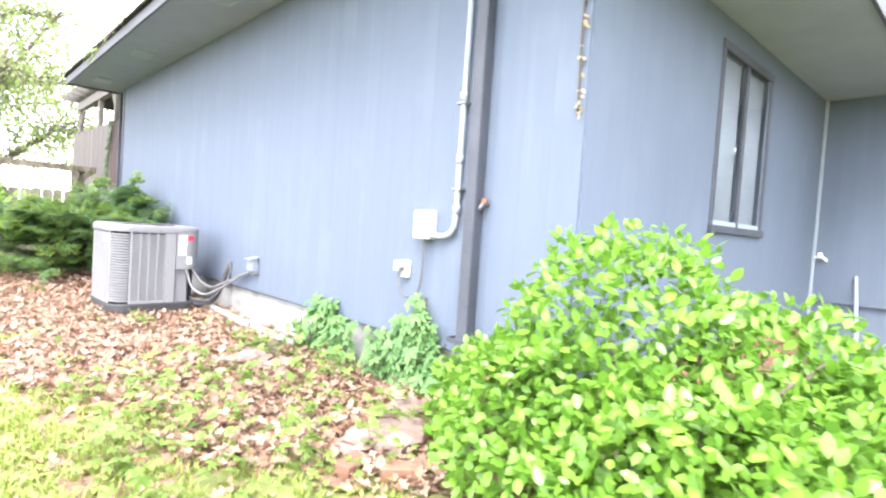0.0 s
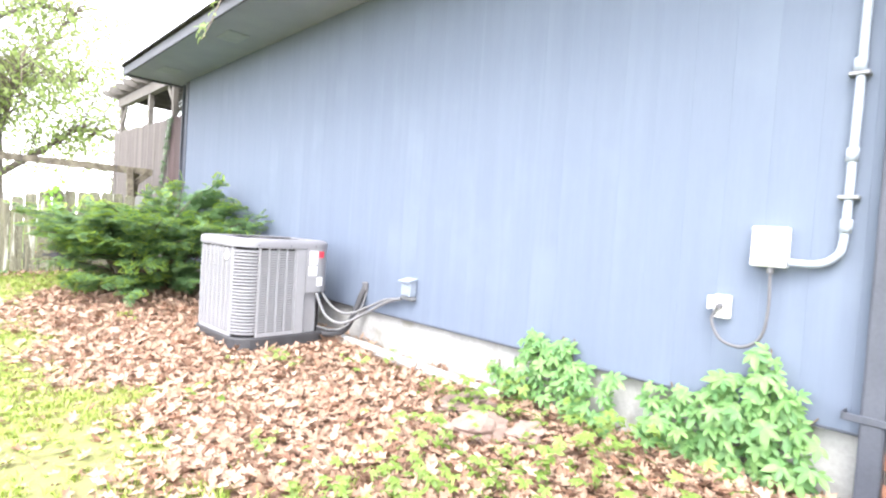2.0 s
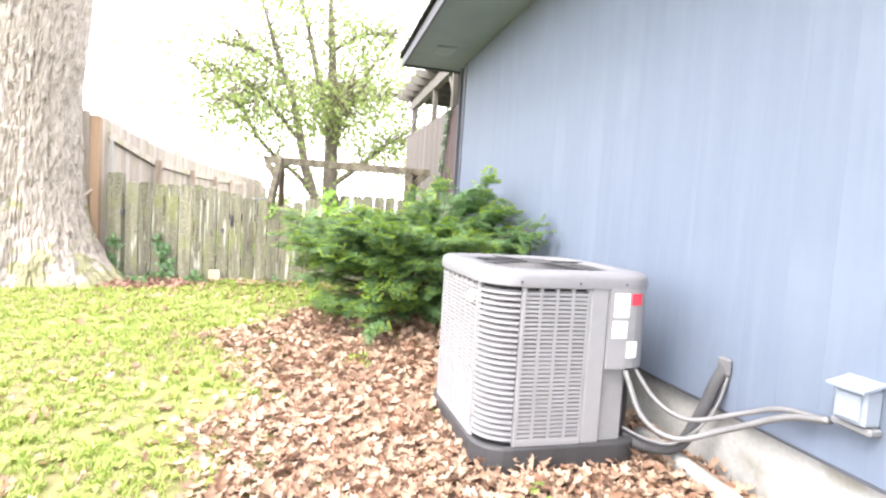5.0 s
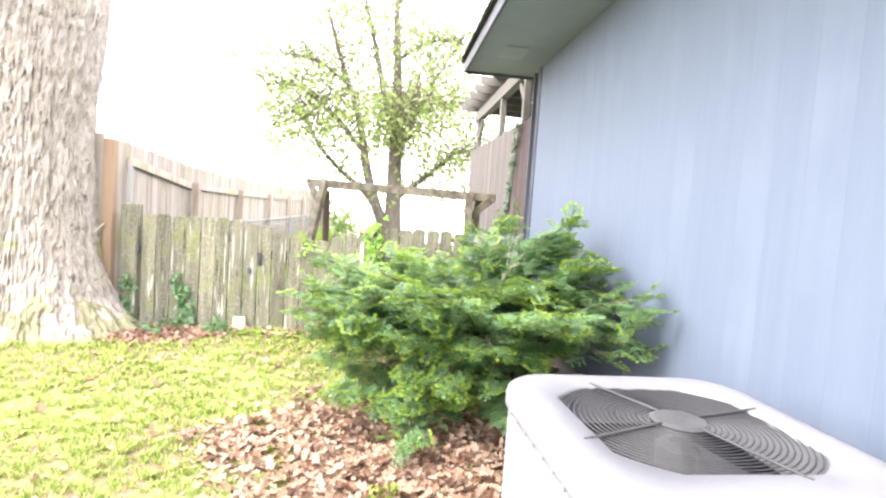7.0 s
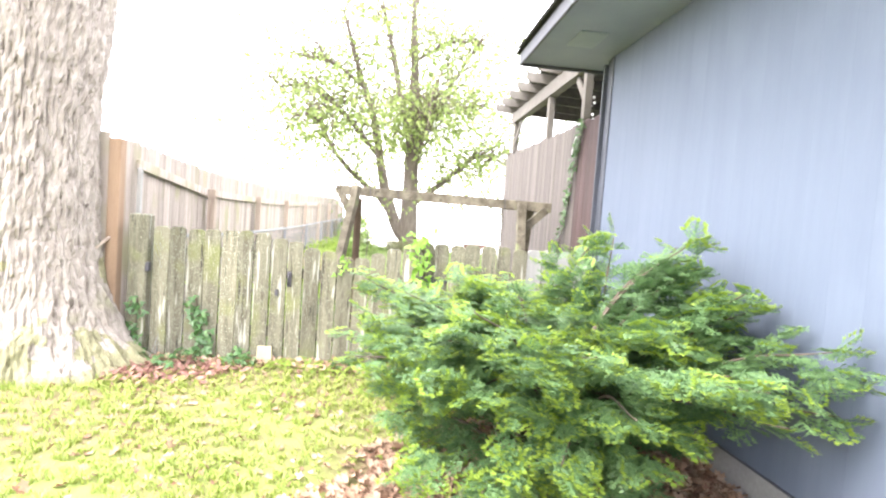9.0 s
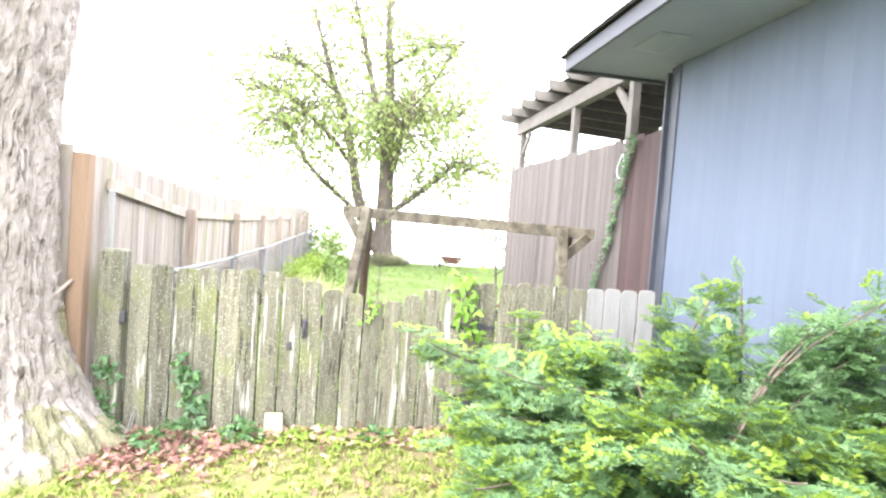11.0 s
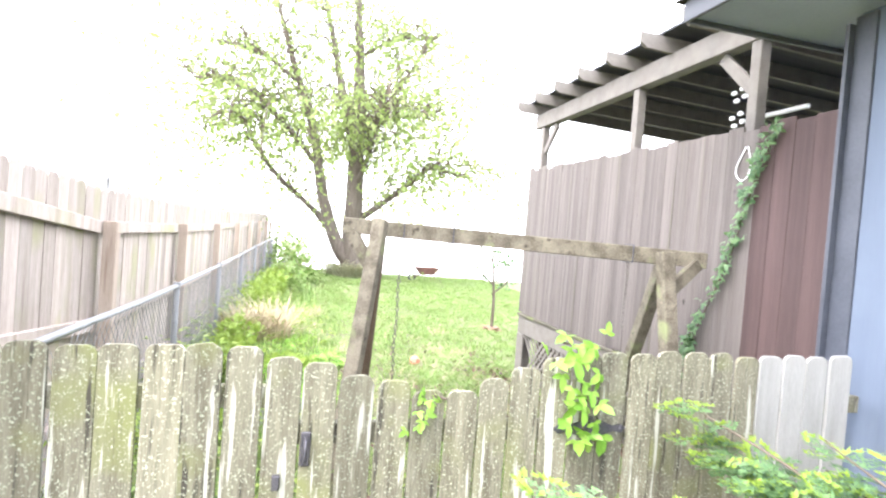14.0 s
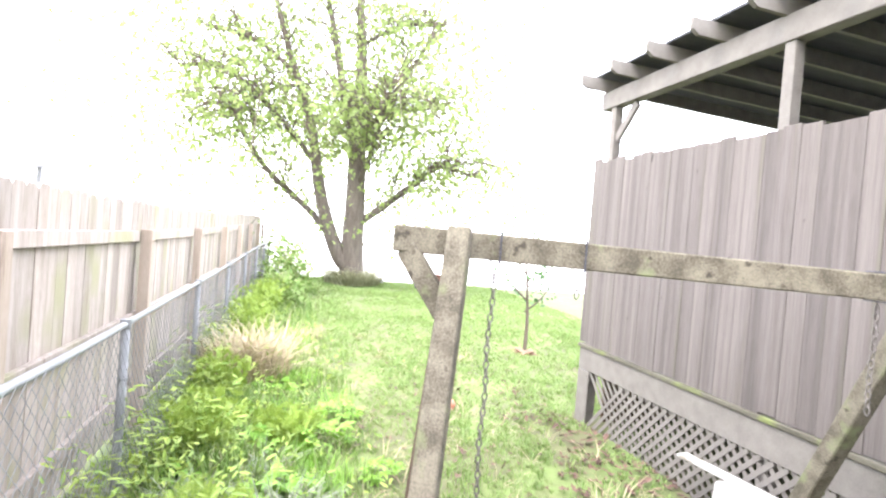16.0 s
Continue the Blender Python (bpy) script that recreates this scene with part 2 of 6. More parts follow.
POST_WOOD = surf("fence_posts", (0.2916, 0.2268, 0.1782), (0.4536, 0.378, 0.3132), 2, 30, 0.85, bump=0.3, stretch=(7, 7, 0.6), vary="object", amount=0.12, spots=[((0.216, 0.1566, 0.1134), 3.0, 0.6, 0.75, 1)])
ORANGE_WOOD = surf("fresh_stained_wood", (0.20, 0.127, 0.08), (0.30, 0.205, 0.135), 2, 30, 0.8, bump=0.2, stretch=(7, 7, 0.6))
GREY_WOOD = surf("weathered_boards", (0.0676, 0.05665, 0.05162), (0.1442, 0.1245, 0.1149), 2, 30, 0.9, bump=0.35, stretch=(8, 8, 0.35), vary="object", amount=0.13, contrast=(0.32, 0.68), spots=[((0.09013, 0.08412, 0.05829), 1.6, 0.58, 0.76, 1), ((0.03605, 0.0309, 0.02748), 10.0, 0.70, 0.74)])
RED_WOOD = surf("red_brown_boards", (0.04919, 0.02943, 0.02752), (0.08518, 0.05242, 0.04919), 2, 30, 0.85, bump=0.3, stretch=(8, 8, 0.5), vary="object", amount=0.12)
SWING_WOOD = surf("mossy_timber", (0.0663, 0.0561, 0.0391), (0.1827, 0.1598, 0.1173), 3, 40, 0.95, bump=0.45, stretch=(3, 3, 3), vary="object", amount=0.15, contrast=(0.38, 0.62), spots=[((0.1658, 0.1827, 0.0884), 6, 0.58, 0.7), ((0.051, 0.0425, 0.0306), 17, 0.64, 0.7)])
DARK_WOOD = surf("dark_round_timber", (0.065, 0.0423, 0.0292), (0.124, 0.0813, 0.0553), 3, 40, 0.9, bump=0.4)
PORCH_WOOD = surf("porch_timber", (0.1204, 0.1084, 0.09632), (0.1815, 0.166, 0.1488), 3, 40, 0.85, bump=0.25, stretch=(3, 3, 3))
# Porch timber with the shade under the roof put into its colour.
PORCH_SHADED = surf("shaded_porch_timber", (0.0358, 0.0358, 0.0423), (0.065, 0.065, 0.0748), 3, 40, 0.85, bump=0.25, stretch=(1, 6, 1))
GALV = surf("galvanised_steel", (0.17, 0.175, 0.185), (0.26, 0.265, 0.275), 10, 90, 0.5, 0.4, 0.08)
IRON = surf("rusty_black_iron", (0.045, 0.045, 0.056), (0.105, 0.10, 0.11), 20, 120, 0.6, 0.5, 0.3)
AC_GREY = surf("grey_steel_paint", (0.1904, 0.1904, 0.2024), (0.23, 0.23, 0.242), 6, 120, 0.45, 0.0, 0.05)
AC_TOP = surf("pale_grey_steel_paint", (0.1512, 0.1498, 0.1627), (0.1886, 0.1872, 0.2002), 6, 120, 0.4, 0.0, 0.05)
AC_DARK = surf("black_base_plastic", (0.0228, 0.0228, 0.026), (0.0455, 0.0455, 0.0488), 8, 90, 0.6, 0.0, 0.1)
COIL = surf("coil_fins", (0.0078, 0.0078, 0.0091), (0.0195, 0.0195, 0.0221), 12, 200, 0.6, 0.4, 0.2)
WHITE = surf("white_plastic", (0.74, 0.75, 0.76), (0.84, 0.84, 0.84), 6, 80, 0.5, bump=0.05)
LABEL = surf("label_paper", (0.78, 0.78, 0.78), (0.86, 0.86, 0.86), 6, 80, 0.6, bump=0.0)
RED = surf("red_label", (0.55, 0.03, 0.05), (0.62, 0.05, 0.08), 6, 80, 0.6, bump=0.0)
INK = surf("grey_print", (0.25, 0.25, 0.27), (0.3, 0.3, 0.32), 6, 80, 0.7, bump=0.0)
CONDUIT = surf("painted_conduit", (0.26, 0.299, 0.358), (0.325, 0.358, 0.41), 8, 60, 0.5, bump=0.05)
# Curtain colour carries the pale sky reflection of the panes.
CURTAIN = surf("sky_toned_curtain", (0.42, 0.45, 0.5), (0.5, 0.53, 0.57), 6, 80, 0.9, bump=0.05)
BOX_PAINT = surf("pale_blue_grey_paint", (0.18, 0.212, 0.26), (0.22, 0.252, 0.3), 8, 60, 0.5, bump=0.05)
RUST = surf("rusty_chain", (0.1, 0.09, 0.082), (0.19, 0.17, 0.155), 30, 120, 0.75, 0.3, 0.2)
DECK_EDGE = surf("mossy_deck_edge", (0.05, 0.046, 0.032), (0.13, 0.118, 0.088), 3, 40, 0.95, bump=0.4, stretch=(3, 0.6, 3), spots=[((0.13, 0.15, 0.05), 3.0, 0.55, 0.68)])
DIRTY_WHITE = surf("dirty_white_plastic", (0.3, 0.29, 0.27), (0.46, 0.45, 0.43), 5, 60, 0.6, bump=0.1, spots=[((0.2, 0.17, 0.13), 4.0, 0.6, 0.75)])
RUBBER = surf("grey_rubber", (0.078, 0.078, 0.0845), (0.13, 0.13, 0.137), 8, 60, 0.7, bump=0.1)
FOAM = surf("pipe_insulation", (0.0325, 0.0325, 0.0358), (0.065, 0.065, 0.0683), 10, 90, 0.9, bump=0.3)
COPPER = surf("grey_conduit", (0.1224, 0.1224, 0.126), (0.1656, 0.1656, 0.1692), 8, 60, 0.5, 0.2, 0.1)
BARK = surf("silver_bark", (0.1987, 0.1697, 0.1474), (0.356, 0.3188, 0.2857), 5.0, 26, 0.95, bump=0.9, stretch=(4.0, 4.0, 1.0), dist=0.04, contrast=(0.33, 0.62), spots=[((0.1987, 0.2029, 0.09936), 1.6, 0.62, 0.8), ((0.1076, 0.08942, 0.07452), 3.4, 0.64, 0.7, 1)])
BARK_MOSS = surf("mossy_bark", (0.15, 0.138, 0.085), (0.31, 0.30, 0.18), 5.0, 30, 0.95, bump=1.0, stretch=(2.6, 2.6, 1.0), dist=0.05, contrast=(0.34, 0.64), spots=[((0.20, 0.22, 0.06), 4.0, 0.58, 0.72)])
BARK_DARK = surf("dark_bark", (0.066, 0.054, 0.043), (0.155, 0.13, 0.108), 4, 25, 0.95, bump=0.8, stretch=(3, 3, 0.7), dist=0.03)
TWIG = surf("twig_bark", (0.0715, 0.0553, 0.039), (0.13, 0.104, 0.078), 8, 60, 0.9, bump=0.3)
SOIL_LAWN = surf("lawn_soil", (0.1224, 0.09, 0.054), (0.1728, 0.1584, 0.0648), 3.0, 26, 1.0, bump=0.6, dist=0.03, spots=[((0.1584, 0.1944, 0.0504), 1.1, 0.45, 0.62), ((0.216, 0.144, 0.0936), 5.0, 0.62, 0.7)])
SOIL_LEAF = surf("leaf_mould", (0.112, 0.0638, 0.0413), (0.27, 0.176, 0.124), 7, 40, 1.0, bump=0.8, dist=0.03)
SOIL_BACK = surf("back_lawn_soil", (0.075, 0.07, 0.04), (0.12, 0.135, 0.052), 3.0, 26, 1.0, bump=0.6, dist=0.03, spots=[((0.12, 0.165, 0.05), 1.1, 0.48, 0.62)])
# Near-white ground colour standing in for the bright haze beyond the lawn.
PALE = surf("washed_out_ground", (0.62, 0.61, 0.58), (0.75, 0.74, 0.71), 0.4, 30, 1.0, bump=0.2)
GRASS_L = leafy("lawn_blades", [(0.1817, 0.2634, 0.04185), (0.2726, 0.3507, 0.06696), (0.3635, 0.3985, 0.1172), (0.2271, 0.3264, 0.06696)], 0.4)
GRASS_B = leafy("back_lawn_blades", [(0.125, 0.215, 0.05), (0.17, 0.275, 0.066), (0.215, 0.31, 0.09), (0.25, 0.25, 0.125)], 0.4)
STRAW = leafy("dry_grass", [(0.315, 0.255, 0.15), (0.413, 0.345, 0.225), (0.27, 0.225, 0.128)], 0.25)
MULCH = leafy("red_brown_mulch", [(0.06, 0.034, 0.026), (0.11, 0.062, 0.046), (0.17, 0.105, 0.078)], 0.05, 0.85)
LITTER = leafy("dead_oak_leaves", [(0.2054, 0.1026, 0.0616), (0.3282, 0.2117, 0.1433), (0.4245, 0.3282, 0.246), (0.246, 0.1433, 0.09616), (0.3765, 0.2672, 0.1915), (0.185, 0.09616, 0.0616)], 0.15, 0.75)
SHRUB = leafy("bright_leaves", [(0.105, 0.235, 0.03), (0.155, 0.315, 0.035), (0.20, 0.37, 0.05), (0.13, 0.275, 0.035)], 0.35, 0.3)
YEW = leafy("yew_needles", [(0.07461, 0.1525, 0.0683), (0.1185, 0.2171, 0.08796), (0.1624, 0.2772, 0.09831)], 0.35, 0.45)
YEW_TIP = leafy("yew_new_tips", [(0.2257, 0.3428, 0.04598), (0.301, 0.4096, 0.0627), (0.1839, 0.301, 0.05016)], 0.4, 0.5)
CREEPER = leafy("creeper_leaves", [(0.085, 0.212, 0.068), (0.145, 0.289, 0.0935), (0.196, 0.34, 0.111), (0.111, 0.246, 0.0765)], 0.35, 0.5)
SEEDLING = leafy("seedling_leaves", [(0.15, 0.235, 0.045), (0.2, 0.285, 0.06), (0.12, 0.2, 0.04)], 0.35, 0.5)
WEED = leafy("yellow_green_seedlings", [(0.2038, 0.3063, 0.0425), (0.3063, 0.3912, 0.0765), (0.145, 0.255, 0.0425)], 0.35, 0.5)
SCREEN_IVY = leafy("screen_ivy_leaves", [(0.07, 0.15, 0.065), (0.11, 0.2, 0.085), (0.15, 0.25, 0.1)], 0.3, 0.5)
IVY = leafy("ivy_leaves", [(0.034, 0.0935, 0.0255), (0.0595, 0.145, 0.0425), (0.111, 0.204, 0.068)], 0.2, 0.4)
TREE_LEAF = leafy("spring_leaves", [(0.1716, 0.2414, 0.06354), (0.216, 0.2859, 0.08895), (0.2605, 0.3176, 0.1144)], 0.55, 0.5)


# ---- ground ----
def axis_steps(a, b, step, far):
    return [-far, -far / 4, -60, -25] + [a + step * i for i in range(int((b - a) / step) + 1)] + [25, 60, far / 4, far]


def ground_sheet():
    xs = [v for v in axis_steps(-8, 12, 0.4, 2500)]
    ys = [v for v in axis_steps(-8, 24, 0.4, 2500) if v != 25] + [26, 28, 29.5, 31, 34]
    ys.sort()
    v = [(x, y, float(ground_z(x, y))) for y in ys for x in xs]
    n = len(xs)
    f = [(j * n + i, j * n + i + 1, (j + 1) * n + i + 1, (j + 1) * n + i) for j in range(len(ys) - 1) for i in range(n - 1)]
    me = bpy.data.meshes.new("ground")
    me.from_pydata(v, [], f)
    me.materials.append(SOIL_LAWN)
    me.materials.append(SOIL_LEAF)
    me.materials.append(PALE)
    me.materials.append(SOIL_BACK)
    for p in me.polygons:
        x, y, z = p.center
        # Past the lawn the haze is painted as near-white ground.
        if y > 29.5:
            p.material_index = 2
        elif y > 11.2:
            p.material_index = 3
        elif 0.6 < x < 2.7 and 2.4 < y < 9.6:
            p.material_index = 1
    tagged(new("ground", me), kind="structure")


ground_sheet()


# ---- house ----
WX, WS, WN, WE = 2.5, 1.62, 11.45, 7.33
SILL, EAVE = 0.43, 3.36


def plain_wall(name, x0, y0, z0, x1, y1, z1, material):
    bm = bmesh.new()
    box(bm, x0, y0, z0, x1, y1, z1)
    ob = new(name, finish(name, bm, material))
    ORIGIN[ob] = Vector((0, 0, 0))
    return tagged(ob, kind="structure")


def siding_boards(parent, a, b, z0, z1, along, face, holes=()):
    """Vertical grooved boards on a wall: along 'y' on the plane x = face (looking west) or along 'x' on the plane y = face."""
    w = 0.203
    n = round((b - a) / w)
    w = (b - a) / n
    made = {}
    for i in range(n):
        p = a + i * w
        spans = [(z0, z1)]
        for h0, h1, hz0, hz1 in holes:
            if p + w / 2 > h0 and p + w / 2 < h1:
                spans = [(z0, hz0), (hz1, z1)]
        for s0, s1 in spans:
            key = round(s1 - s0, 3)
            if key not in made:
                bm = bmesh.new()
                if along == "y":
                    box(bm, -0.012, 0.0001, 0, 0, w - 0.0001, s1 - s0, 0.0006)
                else:
                    box(bm, 0.0001, -0.012, 0, w - 0.0001, 0, s1 - s0, 0.0006)
                made[key] = finish("siding_board", bm, BLUE)
            piece("siding_board", made[key], parent, (face, p, s0) if along == "y" else (p, face, s0))


wall_west = plain_wall("wall_west", WX, WS, SILL, WX + 0.14, WN, EAVE, BLUE)
foundation_west = plain_wall("foundation_west", WX + 0.03, 2.34, -0.3, WX + 0.14, WN, SILL - 0.002, CONCRETE)
plain_wall("foundation_core", WX + 0.06, WS + 0.05, -0.3, WX + 0.14, 2.34, SILL - 0.002, CONCRETE)
wx0, wx1, wz0, wz1 = 4.25, 5.38, 1.335, 2.74
wall_south = thing("wall_south", "", "", (0, 0, 0), kind="structure")
for nm, a in (("wall_panel", (WX + 0.14, WS, SILL, wx0, WS + 0.14, 3.0)), ("wall_panel", (wx1, WS, SILL, WE, WS + 0.14, 3.0)), ("wall_panel", (wx0, WS, SILL, wx1, WS + 0.14, wz0)), ("wall_panel", (wx0, WS, wz1, wx1, WS + 0.14, 3.0))):
    bm = bmesh.new()
    box(bm, *a)
    part(nm, bm, BLUE, wall_south)
siding_boards(wall_west, WS, WN - 0.108, SILL - 0.02, EAVE - 0.02, "y", WX)
siding_boards(wall_south, WX, WE, SILL - 0.02, 2.92, "x", WS, [(wx0, wx1, wz0, wz1)])
wall_wing = plain_wall("wall_wing", WE, -4.5, 0.68, WE + 0.14, WS, 3.0, BLUE)
siding_boards(wall_wing, -4.5, WS - 0.012, 0.66, 2.92, "y", WE)
plain_wall("foundation_wing", WE + 0.03, -4.5, -0.3, WE + 0.14, WS, 0.678, BLUE)
plain_wall("foundation_south", WX + 0.14, WS + 0.03, -0.3, WE, WS + 0.14, SILL - 0.002, BRICK)
plain_wall("wall_wing_south", WE + 0.14, -4.5, -0.3, 13.0, -4.36, 3.0, BLUE)
plain_wall("wall_north", WX + 0.14, WN - 0.14, -0.3, 13.0, WN, EAVE, BLUE)
plain_wall("wall_east", 13.0, -4.5, -0.3, 13.14, WN, EAVE, BLUE)

# trim boards at the corners
for nm, a in (("trim_north_corner", (WX - 0.024, WN - 0.105, -0.05, WX, WN + 0.02, EAVE - 0.02)), ("trim_wing_corner", (WE - 0.06, WS - 0.04, 0.5, WE - 0.013, WS - 0.013, 2.92))):
    bm = bmesh.new()
    box(bm, *a, 0.004)
    tagged(new(nm, finish(nm, bm, TRIM if "north" in nm else CONDUIT)), kind="structure")
bm = bmesh.new()
box(bm, WX - 0.016, WS, SILL - 0.032, WX + 0.03, WN - 0.108, SILL - 0.021)
tagged(new("trim_drip_edge", finish("trim_drip_edge", bm, TRIM)), kind="structure")

# brick footing by the corner
foot = thing("brick_footing", "", "", (0, 0, 0), kind="structure")
bm = bmesh.new()
box(bm, -0.1, -0.045, -0.031, 0.1, 0.045, 0.031, 0.004)
brick_me = finish("brick", bm, BRICK)
for r in range(8):
    for c in range(4):
        y = 2.32 - 0.1 - c * 0.21 - (0.1 if r % 2 else 0)
        if y > WS + 0.08:
            piece("brick", brick_me, foot, (WX + 0.035, y, -0.12 + r * 0.072), math.pi / 2)


# window on the south wall
def south_window():
    w = thing("window_1", "", "", (wx0, WS, wz0), kind="structure")
    for nm, a in (("frame_top", (wx0 - 0.03, WS - 0.026, wz1 - 0.06, wx1 + 0.03, WS + 0.03, wz1 + 0.01)), ("window_sill", (wx0 - 0.04, WS - 0.045, wz0 - 0.03, wx1 + 0.04, WS + 0.03, wz0 + 0.03)),
                  ("frame_side", (wx0 - 0.03, WS - 0.026, wz0 + 0.03, wx0 + 0.03, WS + 0.03, wz1 - 0.06)), ("frame_side", (wx1 - 0.03, WS - 0.026, wz0 + 0.03, wx1 + 0.03, WS + 0.03, wz1 - 0.06)),
                  ("mullion", ((wx0 + wx1) / 2 - 0.025, WS - 0.014, wz0 + 0.03, (wx0 + wx1) / 2 + 0.025, WS + 0.03, wz1 - 0.06))):
        bm = bmesh.new()
        box(bm, *a, 0.006)
        part(nm, bm, TRIM, w)
    mid = (wx0 + wx1) / 2
    for a, b in ((wx0 + 0.03, mid - 0.025), (mid + 0.025, wx1 - 0.03)):
        bm = bmesh.new()
        box(bm, a, WS - 0.004, wz0 + 0.03, b, WS + 0.002, wz1 - 0.06)
        part("pane", bm, GLASS, w).visible_shadow = False
        bm = bmesh.new()
        box(bm, a, WS - 0.014, wz0 + 0.031, b, WS - 0.005, wz0 + 0.07, 0.003)
        part("sash_rail", bm, CONDUIT, w)
        # Pleated sheet behind the pane, its pale colour standing in for reflected sky.
        bm = bmesh.new()
        cols = [(a + (b - a) * k / 40, WS + 0.045 + 0.01 * math.sin(k * 1.3)) for k in range(41)]
        rim = [[bm.verts.new((x, y + d, z)) for x, y in cols] for d, z in ((0, wz0 + 0.04), (0, wz1 - 0.065), (0.004, wz1 - 0.065), (0.004, wz0 + 0.04))]
        for p, q in zip(rim, rim[1:] + rim[:1]):
            for k in range(40):
                bm.faces.new((p[k], p[k + 1], q[k + 1], q[k]))
        part("curtain", bm, CURTAIN, w, "curtain behind the glass in the pale tone of reflected sky", True)


south_window()


# eaves and roof
def eaves():
    ob = thing("eave_west", "", "", (0, 0, 0), kind="structure")
    bm = bmesh.new()
    box(bm, 1.70, 0.72, EAVE, 2.64, 11.9, EAVE + 0.02)
    box(bm, 2.64, WN, EAVE, 13.0, 11.9, EAVE + 0.02)
    part("soffit", bm, SOFFIT, ob)
    bm = bmesh.new()
    box(bm, 1.67, 0.69, EAVE - 0.03, 1.698, 11.93, EAVE + 0.1, 0.004)
    part("fascia", bm, FASCIA, ob)
    bm = bmesh.new()
    box(bm, 1.70, 11.902, EAVE - 0.03, 13.0, 11.93, EAVE + 0.1, 0.004)
    part("fascia", bm, FASCIA, ob)
    for y in (2.6, 5.6, 8.6, 11.0):
        bm = bmesh.new()
        box(bm, 1.95, y - 0.2, EAVE - 0.012, 2.2, y + 0.2, EAVE - 0.001, 0.003)
        for k in range(7):
            box(bm, 1.97 + 0.033 * k, y - 0.17, EAVE - 0.018, 1.982 + 0.033 * k, y + 0.17, EAVE - 0.013)
        part("soffit_vent", bm, CONDUIT, ob)
    ob2 = thing("eave_south", "", "", (0, 0, 0), kind="structure")
    bm = bmesh.new()
    box(bm, 2.1, 0.8, 2.925, 13.0, WS, 2.945)
    box(bm, 6.4, -5.0, 2.925, WE, 0.8, 2.945)
    part("soffit", bm, SOFFIT, ob2)
    bm = bmesh.new()
    box(bm, 2.1, 0.77, 2.9, 6.4, 0.798, 3.1, 0.004)
    box(bm, 6.37, -5.0, 2.9, 6.398, 0.77, 3.1, 0.004)
    part("fascia", bm, FASCIA, ob2)
    bm = bmesh.new()
    box(bm, 2.1, 0.8, 3.1, 13.0, WS + 0.3, 3.3)
    box(bm, 6.4, -5.0, 3.1, 13.0, 0.8, 3.3)
    part("roof_deck", bm, SHINGLE, ob2)


eaves()


def roof():
    """A hip roof in shingle courses, each a little proud of the one below."""
    v, f = [], []
    x0, x1, y0, y1 = 1.63, 13.2, 0.65, 11.97
    n, run, rise = 38, 0.15, 0.062
    for i in range(n):
        d, z = i * run, EAVE + 0.1 + i * rise
        e = d + run + 0.02
        if d > (y1 - y0) / 2 - 0.2:
            break
        o, q = [(x0 + d, y0 + d), (x1 - d, y0 + d), (x1 - d, y1 - d), (x0 + d, y1 - d)], [(x0 + e, y0 + e), (x1 - e, y0 + e), (x1 - e, y1 - e), (x0 + e, y1 - e)]
        b = len(v)
        v += [(*p, z) for p in o] + [(*p, z + 0.012) for p in o] + [(*p, z + rise + 0.012) for p in q]
        for k in range(4):
            j = (k + 1) % 4
            f += [(b + k, b + j, b + 4 + j, b + 4 + k), (b + 4 + k, b + 4 + j, b + 8 + j, b + 8 + k)]
    b = len(v) - 4
    f.append((b, b + 1, b + 2, b + 3))
    me = bpy.data.meshes.new("roof")
    me.from_pydata(v, [], f)
    me.materials.append(SHINGLE)
    ob = tagged(new("roof", me), kind="structure")
    ORIGIN[ob] = Vector((0, 0, 0))
    tabs = []
    for c in range(3):
        bm = bmesh.new()
        box(bm, -0.012, 0.004, 0, 0.14, 0.3, 0.01, 0.002)
        for p in bm.verts:
            p.co.z += p.co.x * 0.41
        tabs.append(finish("shingle", bm, SHINGLE))
    for c in range(3):
        for k in range(36):
            y = 0.8 + c * 0.75 + k * 0.306 + (c % 2) * 0.15 - c * 0.6
            piece("shingle", tabs[c], ob, (x0 + c * run - 0.004, y, EAVE + 0.113 + c * rise))


roof()


# ---- wall fittings ----
def downspout():
    t = thing("downspout", "dark painted metal downspout strapped to the blue siding", "downspout", (2.44, 2.34, 0.0))
    bm = bmesh.new()
    box(bm, 2.40, 2.295, 0.03, 2.485, 2.385, 3.2, 0.012, 2)
    part("pipe", bm, TRIM, t)
    bm = bmesh.new()
    tube(bm, curve_pts([(2.44, 2.34, 3.18), (2.38, 2.34, 3.26), (1.9, 2.34, 3.33), (1.80, 2.34, 3.40)], 5), 0.045, 8)
    part("offset_bend", bm, TRIM, t, "", True)
    for z in (0.5,):
        bm = bmesh.new()
        box(bm, 2.392, 2.23, z - 0.016, 2.398, 2.45, z + 0.016, 0.002)
        box(bm, 2.392, 2.23, z - 0.016, 2.488, 2.236, z + 0.016)
        box(bm, 2.392, 2.444, z - 0.016, 2.488, 2.45, z + 0.016)
        part("strap", bm, TRIM, t)


downspout()


